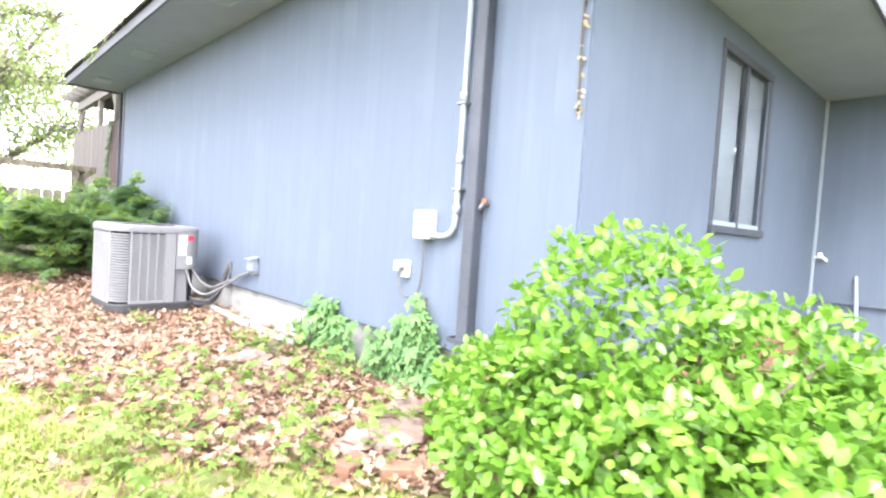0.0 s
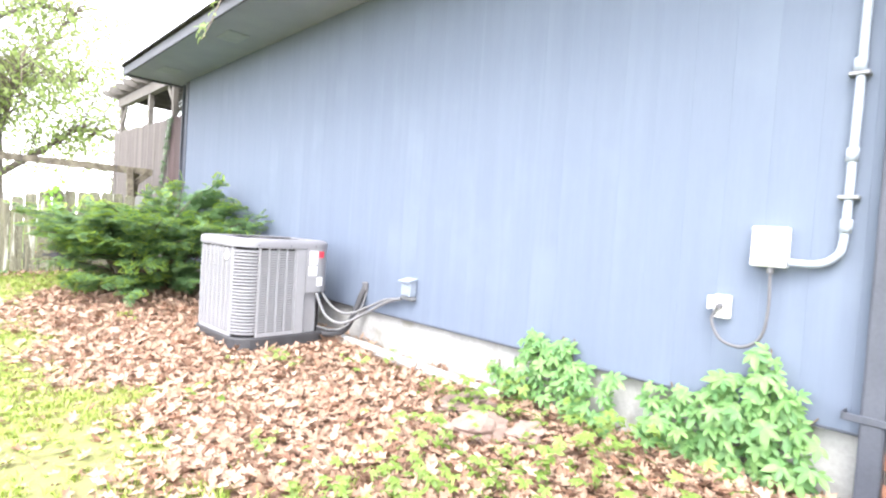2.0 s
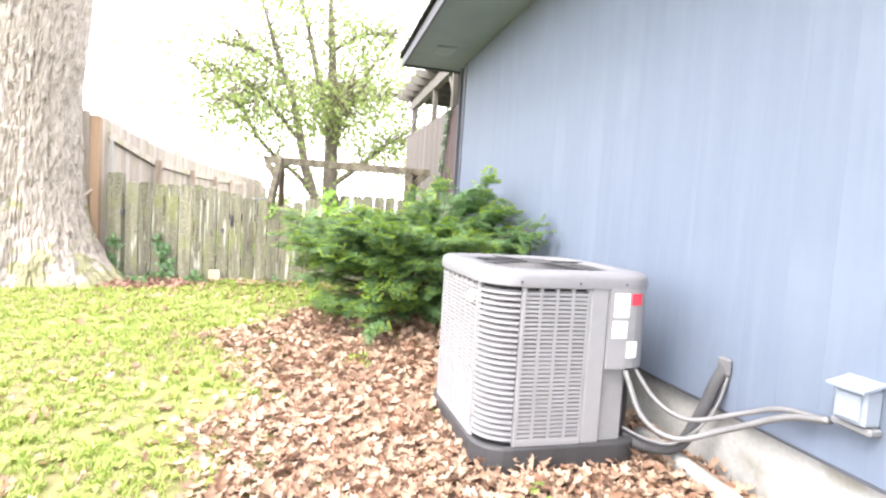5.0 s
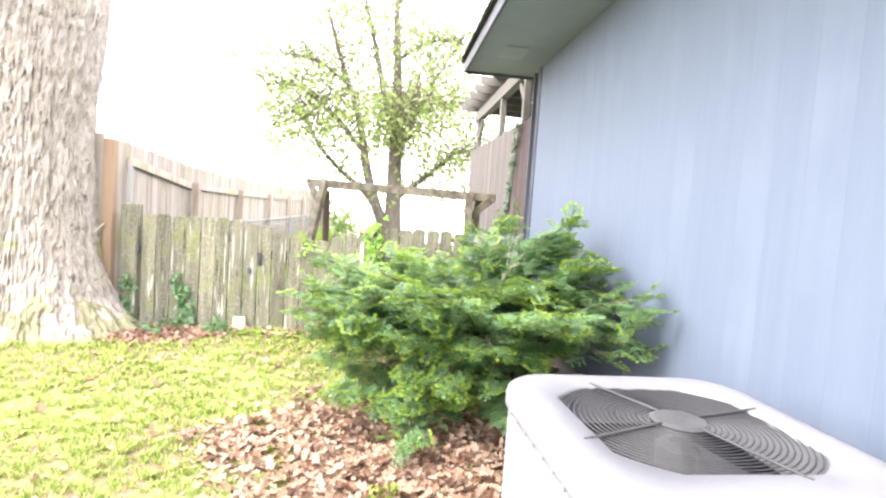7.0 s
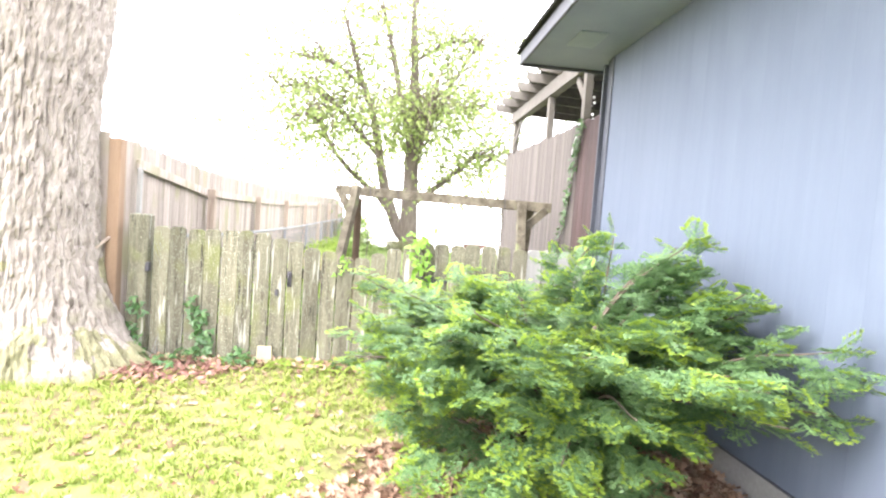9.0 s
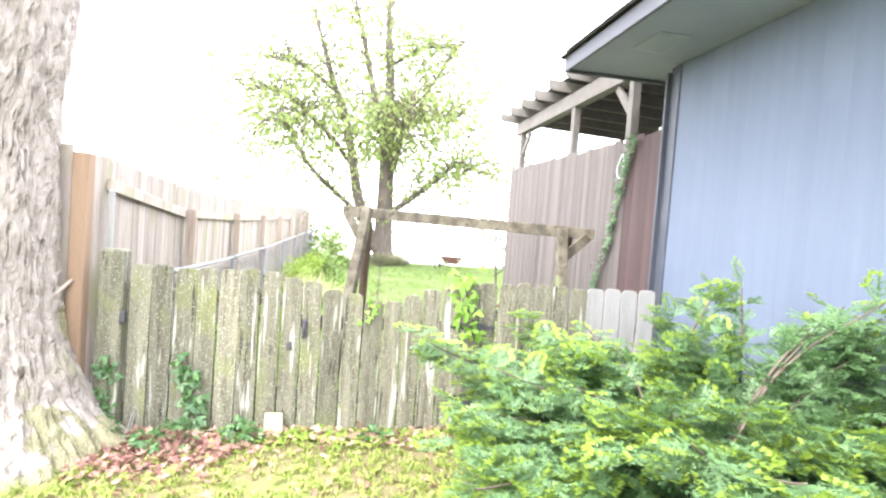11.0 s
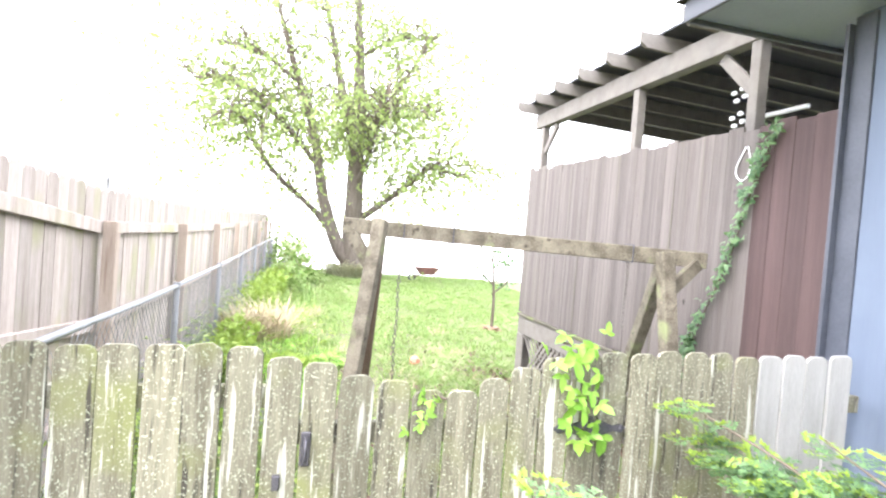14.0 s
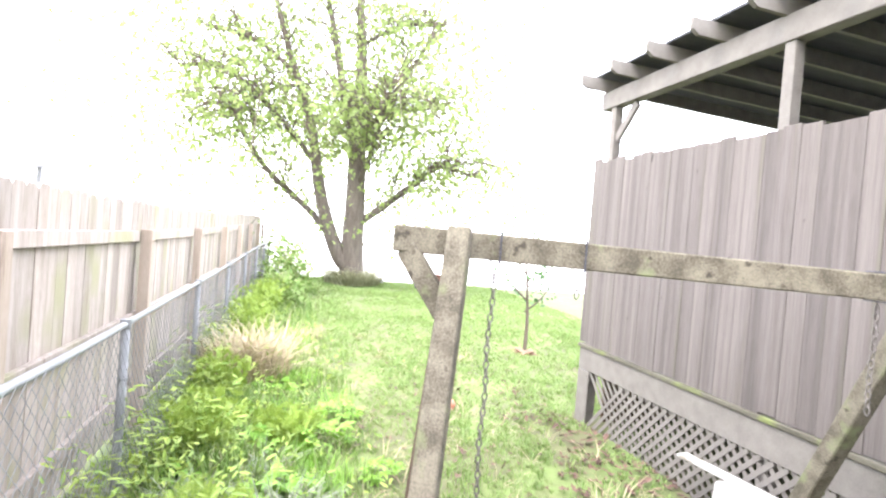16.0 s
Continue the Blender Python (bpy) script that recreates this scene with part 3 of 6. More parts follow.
def junction_box():
    t = thing("junction_box", "white electrical box with curved conduit on blue siding", "junction box", (2.44, 2.79, 1.1))
    bm = bmesh.new()
    box(bm, 2.41, 2.715, 1.12, 2.487, 2.87, 1.315, 0.01, 2)
    part("housing", bm, WHITE, t)
    bm = bmesh.new()
    box(bm, 2.401, 2.725, 1.13, 2.409, 2.86, 1.305, 0.004)
    part("cover", bm, WHITE, t)
    bm = bmesh.new()
    tube(bm, curve_pts([(2.44, 2.71, 1.15), (2.455, 2.60, 1.15), (2.455, 2.53, 1.19), (2.455, 2.505, 1.28), (2.455, 2.50, 1.62), (2.455, 2.495, 2.1), (2.455, 2.49, 3.34)], 6), 0.019, 10)
    part("conduit", bm, CONDUIT, t, "pale grey bent conduit", True)
    for z in (1.30, 1.62, 2.02):
        bm = bmesh.new()
        tube(bm, [(2.455, 2.503, z), (2.455, 2.50, z + 0.06)], 0.025, 10)
        part("coupling", bm, CONDUIT, t, "", True)
    for z in (1.45, 2.0):
        bm = bmesh.new()
        box(bm, 2.43, 2.46, z, 2.487, 2.54, z + 0.018, 0.003)
        part("clamp", bm, GALV, t)
    bm = bmesh.new()
    tube(bm, [(2.43, 2.78, 1.12), (2.43, 2.78, 1.09)], 0.016, 8)
    part("gland", bm, RUBBER, t)
    bm = bmesh.new()
    tube(bm, curve_pts([(2.43, 2.78, 1.1), (2.43, 2.775, 0.9), (2.43, 2.80, 0.77), (2.43, 2.88, 0.71), (2.43, 2.98, 0.73), (2.43, 3.03, 0.82), (2.44, 3.01, 0.89)], 6), 0.008, 6)
    part("cord", bm, RUBBER, t, "drooping grey cord", True)


junction_box()


def outlet():
    t = thing("outdoor_outlet", "white weatherproof outlet with its flap open", "outlet", (2.46, 3.01, 0.83))
    bm = bmesh.new()
    box(bm, 2.452, 2.955, 0.835, 2.487, 3.035, 0.955, 0.006)
    part("plate", bm, WHITE, t)
    bm = bmesh.new()
    box(bm, 2.40, 3.037, 0.88, 2.49, 3.048, 0.95, 0.003)
    part("flap", bm, WHITE, t)
    bm = bmesh.new()
    tube(bm, [(2.452, 3.0, 0.90), (2.42, 3.0, 0.895)], 0.016, 8)
    part("plug", bm, RUBBER, t)


outlet()


def disconnect_box():
    t = thing("disconnect_box", "small pale grey switch box on the siding", "electrical box", (2.44, 5.5, 0.58))
    bm = bmesh.new()
    box(bm, 2.41, 5.43, 0.615, 2.487, 5.55, 0.75, 0.008)
    part("housing", bm, BOX_PAINT, t)
    bm = bmesh.new()
    prism(bm, ([(0, 0), (-0.125, -0.03), (-0.125, -0.04), (0, -0.012)], 5.42, 5.56), Matrix.Translation((2.487, 0, 0.772)) @ Matrix.Diagonal((0.85, 1, 0.85, 1)))
    part("rain_lid", bm, BOX_PAINT, t)
    bm = bmesh.new()
    box(bm, 2.401, 5.445, 0.63, 2.409, 5.535, 0.725, 0.004)
    part("door", bm, BOX_PAINT, t)
    bm = bmesh.new()
    box(bm, 2.43, 5.42, 0.585, 2.487, 5.57, 0.612, 0.006)
    part("base_tray", bm, GALV, t)


disconnect_box()


def hose_tap():
    t = thing("hose_tap", "brass garden tap on the wall beside the downspout", "tap", (2.46, 2.26, 1.33))
    bm = bmesh.new()
    tube(bm, [(2.487, 2.26, 1.36), (2.43, 2.26, 1.36), (2.41, 2.26, 1.33)], 0.012, 8)
    part("spout", bm, COPPER, t, "", True)
    bm = bmesh.new()
    tube(bm, [(2.45, 2.26, 1.37), (2.45, 2.26, 1.40)], 0.02, 8)
    part("handle", bm, BRICK, t)
    t = thing("hose_tap", "white garden tap in the corner of the wing", "tap", (WE - 0.1, WS - 0.1, 1.12))
    bm = bmesh.new()
    tube(bm, [(WE - 0.04, WS - 0.013, 1.16), (WE - 0.06, WS - 0.12, 1.16), (WE - 0.06, WS - 0.16, 1.12)], 0.016, 8)
    part("spout", bm, WHITE, t, "", True)
    bm = bmesh.new()
    tube(bm, [(WE - 0.06, WS - 0.09, 1.17), (WE - 0.06, WS - 0.09, 1.21)], 0.025, 8)
    part("handle", bm, WHITE, t)


hose_tap()

# ---- fences ----
FY = 11.2


def picket_mesh(h, w, material, seed):
    """A dog-eared picket with a slightly worn head."""
    r = random.Random(seed)
    c = 0.028 + r.random() * 0.012
    bm = bmesh.new()
    a = w / 2
    prism(bm, ([(-a, 0), (a, 0), (a, h - c), (a - c * 0.35, h - c * 0.4), (a - c, h - 0.004 * r.random()), (-a + c, h - 0.006 * r.random()), (-a + c * 0.35, h - c * 0.4), (-a, h - c)], -0.009, 0.009), Matrix.Identity(4))
    bmesh.ops.bevel(bm, geom=[e for e in bm.edges if abs((e.verts[0].co - e.verts[1].co).y) < 1e-6], offset=0.002, segments=1, affect="EDGES")
    return finish("picket", bm, material)


def picket_top(x):
    """The scooped line of the gate between two level runs."""
    return float(np.interp(x, [-0.75, -0.56, -0.32, -0.17, -0.02, 0.13, 0.24, 0.48, 0.75], [1.405, 1.37, 1.318, 1.29, 1.235, 1.215, 1.25, 1.34, 1.42]))


def picket_run(t, xs, seed):
    r = random.Random(seed)
    for i, x in enumerate(xs):
        g = float(ground_z(x, FY)) - 0.03
        top = picket_top(x) + r.uniform(-0.012, 0.012)
        ob = piece("picket", picket_mesh(top - g, r.uniform(0.132, 0.142), WHITE_WOOD if x > 1.78 else OLD_WOOD, i + seed), t, (x, FY + r.uniform(-0.004, 0.004), g), r.uniform(-0.02, 0.02))
        ob.rotation_euler[1] = r.uniform(-0.008, 0.008)


def rails(t, x0, x1, zs, material):
    for z in zs:
        bm = bmesh.new()
        box(bm, x0, FY + 0.016, z - 0.045, x1, FY + 0.055, z + 0.045, 0.004)
        part("rail", bm, material, t)


def hinge(t, x, z):
    """An ornate black strap hinge: two diamond-shaped leaves on a pin."""
    for s in (-1, 1):
        bm = bmesh.new()
        prism(bm, ([(s * 0.012, 0.04), (s * 0.07, 0.028), (s * 0.12, 0.012), (s * 0.16, 0.02), (s * 0.185, 0), (s * 0.16, -0.02), (s * 0.12, -0.012), (s * 0.07, -0.028), (s * 0.012, -0.04)], FY - 0.018, FY - 0.0125), Matrix.Translation((x, 0, z)))
        leaf = part("hinge_leaf", bm, IRON, t, "black iron strap hinge")
        for q in (0.05, 0.1, 0.158):
            bm = bmesh.new()
            ball(bm, (x + s * q, FY - 0.019, z), 0.008, (1, 0.6, 1), 0, 1)
            part("rivet", bm, IRON, leaf)
    bm = bmesh.new()
    tube(bm, [(x, FY - 0.02, z - 0.055), (x, FY - 0.02, z + 0.055)], 0.011, 8)
    part("hinge_pin", bm, IRON, t)


def gate_fence():
    xs = [-1.59 + 0.148 * i for i in range(27)]
    left = thing("picket_fence", "weathered mossy wooden picket fence beside the tall fence", "fence", (-1.2, FY, 0.22))
    picket_run(left, [x for x in xs if x < -0.56], 10)
    rails(left, -1.66, -0.56, (0.5, 1.2), OLD_WOOD)
    bm = bmesh.new()
    box(bm, -1.84, FY - 0.07, 0.1, -1.68, FY + 0.07, 1.50, 0.012)
    part("post", bm, OLD_WOOD, left)
    bm = bmesh.new()
    box(bm, -1.69, FY - 0.075, 1.0, -1.655, FY - 0.03, 1.08, 0.004)
    part("latch_plate", bm, IRON, left)
    gate = thing("garden_gate", "scooped mossy picket gate, closed, with black hinges", "gate", (0.1, FY, 0.22))
    picket_run(gate, [x for x in xs if -0.56 < x < 0.76], 50)
    rails(gate, -0.5, 0.74, (0.48, 1.05), OLD_WOOD)
    hinge(gate, 0.81, 1.065)
    hinge(gate, 0.80, 0.505)
    bm = bmesh.new()
    box(bm, -0.475, FY - 0.022, 0.93, -0.435, FY - 0.0125, 1.07, 0.004)
    lat = part("latch", bm, IRON, gate)
    bm = bmesh.new()
    tube(bm, curve_pts([(-0.455, FY - 0.02, 1.05), (-0.455, FY - 0.055, 1.03), (-0.455, FY - 0.055, 0.97), (-0.455, FY - 0.02, 0.95)], 4), 0.008, 6)
    part("pull", bm, IRON, lat, "", True)
    bm = bmesh.new()
    box(bm, -0.575, FY - 0.034, 0.84, -0.545, FY - 0.0125, 0.90, 0.004)
    part("catch", bm, IRON, gate, "small black catch")
    right = thing("picket_fence", "weathered picket fence with pale end boards at the house", "fence", (1.6, FY, 0.22))
    picket_run(right, [x for x in xs if 0.76 < x < 2.4], 90)
    rails(right, 0.78, 2.44, (0.5, 1.16), OLD_WOOD)
    bm = bmesh.new()
    box(bm, 0.80, FY + 0.06, 0.1, 0.89, FY + 0.15, 1.35, 0.006)
    part("post", bm, OLD_WOOD, right)


gate_fence()


def fence_x(y):
    return -1.93 + 0.14 * float(ss(14, 30, y))


def tall_fence():
    t = thing("privacy_fence", "tall tan cedar board fence with posts and rails", "fence", (-1.95, 18.0, 0.1))
    tops = lambda y: 2.16 - 0.12 * float(ss(11, 14, y)) + 0.12 * float(ss(17, 28, y))
    ys = [13.39 + 2.44 * k for k in range(8)]
    bm = bmesh.new()
    prism(bm, ([(-0.07, 0), (0.07, 0), (0.07, 1.97), (0.045, 2.0), (-0.045, 2.0), (-0.07, 1.97)], -0.009, 0.009), pose(0, 0, 0, 0, 0, 90))
    board_me = [finish("board", bm, NEW_WOOD)]
    r = random.Random(3)
    y = 11.34
    while y < 31.0:
        g = float(ground_z(fence_x(y), y)) + 0.03
        h = tops(y) - g + r.uniform(-0.012, 0.012)
        piece("board", board_me[0], t, (fence_x(y) - 0.03 + r.uniform(-0.003, 0.003), y, g), r.uniform(-0.01, 0.01), (1, 1, h / 2.0))
        y += 0.1425
    for k, py in enumerate([11.42] + ys):
        bm = bmesh.new()
        x, g = fence_x(py), float(ground_z(fence_x(py), py))
        z1 = tops(py) - 0.24
        w = 0.045 if k else 0.022
        box(bm, x + 0.022, py - w, g - 0.2, x + (0.112 if k else 0.06), py + w, z1, 0.005)
        part("post", bm, POST_WOOD if k else WHITE_WOOD, t)
    allp = [11.3, 11.42] + ys + [30.95]
    for a, b in zip(allp[1:], allp[2:]):
        for off in (-0.30, -1.0, -1.62):
            bm = bmesh.new()
            beam(bm, (fence_x(a) + 0.0, a + 0.047, tops(a) + off + 0.10 * (1 - float(ss(11, 14, a)))), (fence_x(b) + 0.0, b - 0.047, tops(b) + off + 0.10 * (1 - float(ss(11, 14, b)))), 0.038, 0.09, 0.004)
            part("rail", bm, NEW_WOOD, t)
    # the end by the big trunk
    bm = bmesh.new()
    box(bm, -2.03, 11.13, 0.15, -1.93, 11.235, 2.14, 0.006)
    part("end_post", bm, ORANGE_WOOD, t, "orange-brown stained end post")
    bm = bmesh.new()
    box(bm, -2.13, 11.15, 0.16, -2.033, 11.17, 2.19, 0.005)
    part("end_board", bm, NEW_WOOD, t)


tall_fence()
bm = bmesh.new()
tube(bm, curve_pts([(-2.2, 10.72, 1.02), (-2.08, 10.95, 1.14), (-1.99, 11.122, 1.28)], 5), 0.013, 6)
single("tie_rope", bm, POST_WOOD, "frayed tan rope tied from the trunk to the fence post", "rope", (-1.99, 11.122, 1.28), True)


def chain_link():
    t = thing("chain_link_fence", "galvanised chain-link fence with a top rail", "fence", (-1.65, 18.0, 0.1))
    cx = lambda y: -1.60 + 0.16 * float(ss(15, 30, y))
    top = lambda y: 1.30 - 0.05 * float(ss(11, 14, y)) + 0.14 * float(ss(16, 28, y))
    bm = bmesh.new()
    ys = [11.3 + 0.5 * i for i in range(39)]
    tube(bm, [(cx(y), y, top(y)) for y in ys], 0.021, 8)
    part("top_rail", bm, GALV, t, "", True)
    for y in (11.32, 14.36, 16.9, 19.4, 21.9, 24.4, 26.9, 29.4):
        bm = bmesh.new()
        x, g = cx(y), float(ground_z(cx(y), y))
        tube(bm, [(x, y, g - 0.1), (x, y, top(y) - 0.01)], 0.027, 10)
        post = part("post", bm, GALV, t, "", True)
        bm = bmesh.new()
        tube(bm, [(x, y, top(y) - 0.03), (x, y, top(y) + 0.03)], 0.032, 10)
        part("post_cap", bm, GALV, post)
        for k in (0.3, 0.7):
            bm = bmesh.new()
            z = g + k * (top(y) - g)
            tube(bm, [(x, y, z), (x, y, z + 0.012)], 0.031, 10)
            part("tie_band", bm, GALV, post)
    # woven wire: two sets of crossing strands
    v, f = [], []
    p, w = 0.08, 0.0016
    def strand(y0, dy, x):
        g = float(ground_z(x, y0)) + 0.03
        b = len(v)
        hh = top(y0) - g - 0.02
        for q, (yy, zz) in enumerate(((y0, g), (y0 + dy * hh, g + hh))):
            for ox, oy in ((-w, -w), (w, -w), (0, w)):
                v.append((cx(yy) + 0.026 + ox, yy + oy * 1.4, zz))
        for k in range(3):
            j = (k + 1) % 3
            f.append((b + k, b + j, b + 3 + j, b + 3 + k))
    y = 11.0
    while y < 30:
        strand(y, 0.95, -1.6)
        strand(y + 0.95, -0.95, -1.602)
        y += p if y < 20 else p * 2
    me = bpy.data.meshes.new("wire_mesh")
    me.from_pydata([(a + 1.65, b - 18.0, c - 0.1) for a, b, c in v], [], f)
    me.materials.append(GALV)
    ob = new("wire_mesh", me)
    ob.parent = t
    tagged(ob, "woven wire mesh", kind="stuff")


chain_link()

# ---- porch ----
def porch():
    t = thing("back_porch", "raised covered porch with weathered board screen and lattice skirt", "porch", (2.45, 13.7, 0.1))
    X = 2.45
    me = {}
    r = random.Random(5)
    y = 11.565
    for red, n in ((True, 5), (False, 27)):
        bm = bmesh.new()
        box(bm, -0.011, -0.0688, 0, 0.011, 0.0688, 1.0, 0.0015)
        me[red] = finish("screen_board", bm, RED_WOOD if red else GREY_WOOD)
    i = 0
    while y < 15.92:
        red = y < 12.05
        z0, z1 = (0.45 if red else 0.93), 2.80 + 0.09 * (y - 11.5) / 4.4 + r.uniform(-0.015, 0.015)
        piece("screen_board", me[red], t, (X + r.uniform(-0.003, 0.003), y, z0 + r.uniform(-0.01, 0.01)), r.uniform(-0.004, 0.004), (1, 1, z1 - z0))
        y += 0.1395
    bm = bmesh.new()
    box(bm, X - 0.012, 11.472, 0.1, X + 0.06, 11.497, 3.3, 0.003)
    part("end_post", bm, TRIM, t, "dark painted post against the house")
    for z in (1.15, 1.9, 2.65):
        bm = bmesh.new()
        box(bm, X + 0.015, 11.5, z - 0.045, X + 0.053, 15.9, z + 0.045, 0.004)
        part("screen_rail", bm, GREY_WOOD, t)
    bm = bmesh.new()
    box(bm, X - 0.03, 11.5, 0.885, X + 0.12, 15.95, 0.922, 0.006)
    part("deck_edge_board", bm, DECK_EDGE, t, "mossy green deck edge")
    bm = bmesh.new()
    box(bm, X - 0.012, 11.5, 0.655, X + 0.028, 15.93, 0.883, 0.005)
    part("rim_joist", bm, PORCH_WOOD, t)
    bm = bmesh.new()
    for k in range(24):
        box(bm, X + 0.125 + k * 0.145, 11.5, 0.888, X + 0.263 + k * 0.145, 15.95, 0.92, 0.003)
    part("deck_floor", bm, GREY_WOOD, t)
    # Dark sheets on the far side and end, added to darken behind the lattice.
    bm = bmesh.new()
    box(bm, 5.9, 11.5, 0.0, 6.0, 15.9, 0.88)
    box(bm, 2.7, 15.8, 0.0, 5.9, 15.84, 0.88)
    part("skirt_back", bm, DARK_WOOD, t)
    for y in (11.6, 13.55, 15.83):
        bm = bmesh.new()
        box(bm, X + 0.03, y - 0.05, -0.1, X + 0.13, y + 0.05, 0.653, 0.005)
        part("deck_post", bm, PORCH_WOOD, t)
    bm = bmesh.new()
    box(bm, X - 0.02, 15.72, 0.0, X + 0.01, 15.92, 0.65, 0.005)
    part("skirt_corner_board", bm, PORCH_WOOD, t)
    # lattice skirt: crossing slats
    sl = bmesh.new()
    h = 0.60
    box(sl, -0.003, -0.018, 0, 0.003, 0.018, 0.85)
    slat = finish("lattice_slat", sl, PORCH_WOOD)
    y = 11.55
    while y < 15.72:
        for s in (1, -1):
            yy = y if s > 0 else y + h
            if max(yy, yy + s * h) < 15.74 and min(yy, yy + s * h) > 11.5:
                ob = piece("lattice_slat", slat, t, (X + 0.004 + 0.0035 * s, yy, 0.05))
                ob.rotation_euler = (-s * math.pi / 4, 0, 0)
        y += 0.105
    # roof posts, beam, rafters
    for y, z0 in ((12.22, 0.92), (13.66, 0.92), (15.78, 0.92)):
        bm = bmesh.new()
        box(bm, X + 0.055, y - 0.045, z0, X + 0.145, y + 0.045, 3.46, 0.006)
        part("roof_post", bm, PORCH_WOOD, t)
    for y in (12.22, 15.78):
        bm = bmesh.new()
        s = 1 if y < 13 else -1
        beam(bm, (X + 0.1, y + s * 0.04, 3.12), (X + 0.1, y + s * 0.36, 3.44), 0.04, 0.09)
        part("brace", bm, PORCH_WOOD, t)
    bm = bmesh.new()
    box(bm, X + 0.04, 11.5, 3.46, X + 0.16, 16.0, 3.65, 0.006)
    part("roof_beam", bm, PORCH_WOOD, t)
    # Far beam, roof deck and far posts take the shade-darkened timber colour.
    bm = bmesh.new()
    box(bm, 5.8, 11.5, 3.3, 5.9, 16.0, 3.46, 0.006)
    part("roof_beam", bm, PORCH_SHADED, t)
    for k in range(8):
        y = 12.05 + k * 0.55
        bm = bmesh.new()
        prism(bm, ([(-0.28, 0.04), (-0.22, 0), (3.7, -0.16), (3.7, -0.02), (-0.28, 0.13)], -0.019, 0.019), Matrix.Translation((X, y, 3.652)))
        part("rafter", bm, PORCH_WOOD, t)
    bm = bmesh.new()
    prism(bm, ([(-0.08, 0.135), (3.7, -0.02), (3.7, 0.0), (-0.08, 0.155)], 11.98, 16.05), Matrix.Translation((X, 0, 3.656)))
    part("roof_deck", bm, PORCH_SHADED, t)
    bm = bmesh.new()
    for y, z, w in ((12.5, 3.15, 0.5), (12.42, 2.98, 0.45)):
        box(bm, 3.3, y, z, 3.34, y + w, z + 0.03, 0.003)
    part("light_strip", bm, WHITE, t, "white strip on the far rail")
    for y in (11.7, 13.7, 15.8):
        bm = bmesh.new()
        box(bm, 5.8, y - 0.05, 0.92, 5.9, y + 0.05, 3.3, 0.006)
        part("roof_post", bm, PORCH_SHADED, t)


porch()


# ---- air conditioner ----
def rounded(hx, hy, r, n=6):
    pts = []
    for cx, cy, a0 in ((hx - r, hy - r, 0), (-hx + r, hy - r, 90), (-hx + r, -hy + r, 180), (hx - r, -hy + r, 270)):
        for k in range(n + 1):
            a = radians(a0 + 90 * k / n)
            pts.append((cx + r * math.cos(a), cy + r * math.sin(a)))
    return pts


def loop_solid(bm, rings, cap0=True, cap1=True):
    """Skin over rings of points of the same count."""
    vs = [[bm.verts.new(p) for p in ring] for ring in rings]
    n = len(vs[0])
    for a, b in zip(vs, vs[1:]):
        for k in range(n):
            bm.faces.new((a[k], a[(k + 1) % n], b[(k + 1) % n], b[k]))
    if cap0:
        bm.faces.new(vs[0][::-1])
    if cap1:
        bm.faces.new(vs[-1])


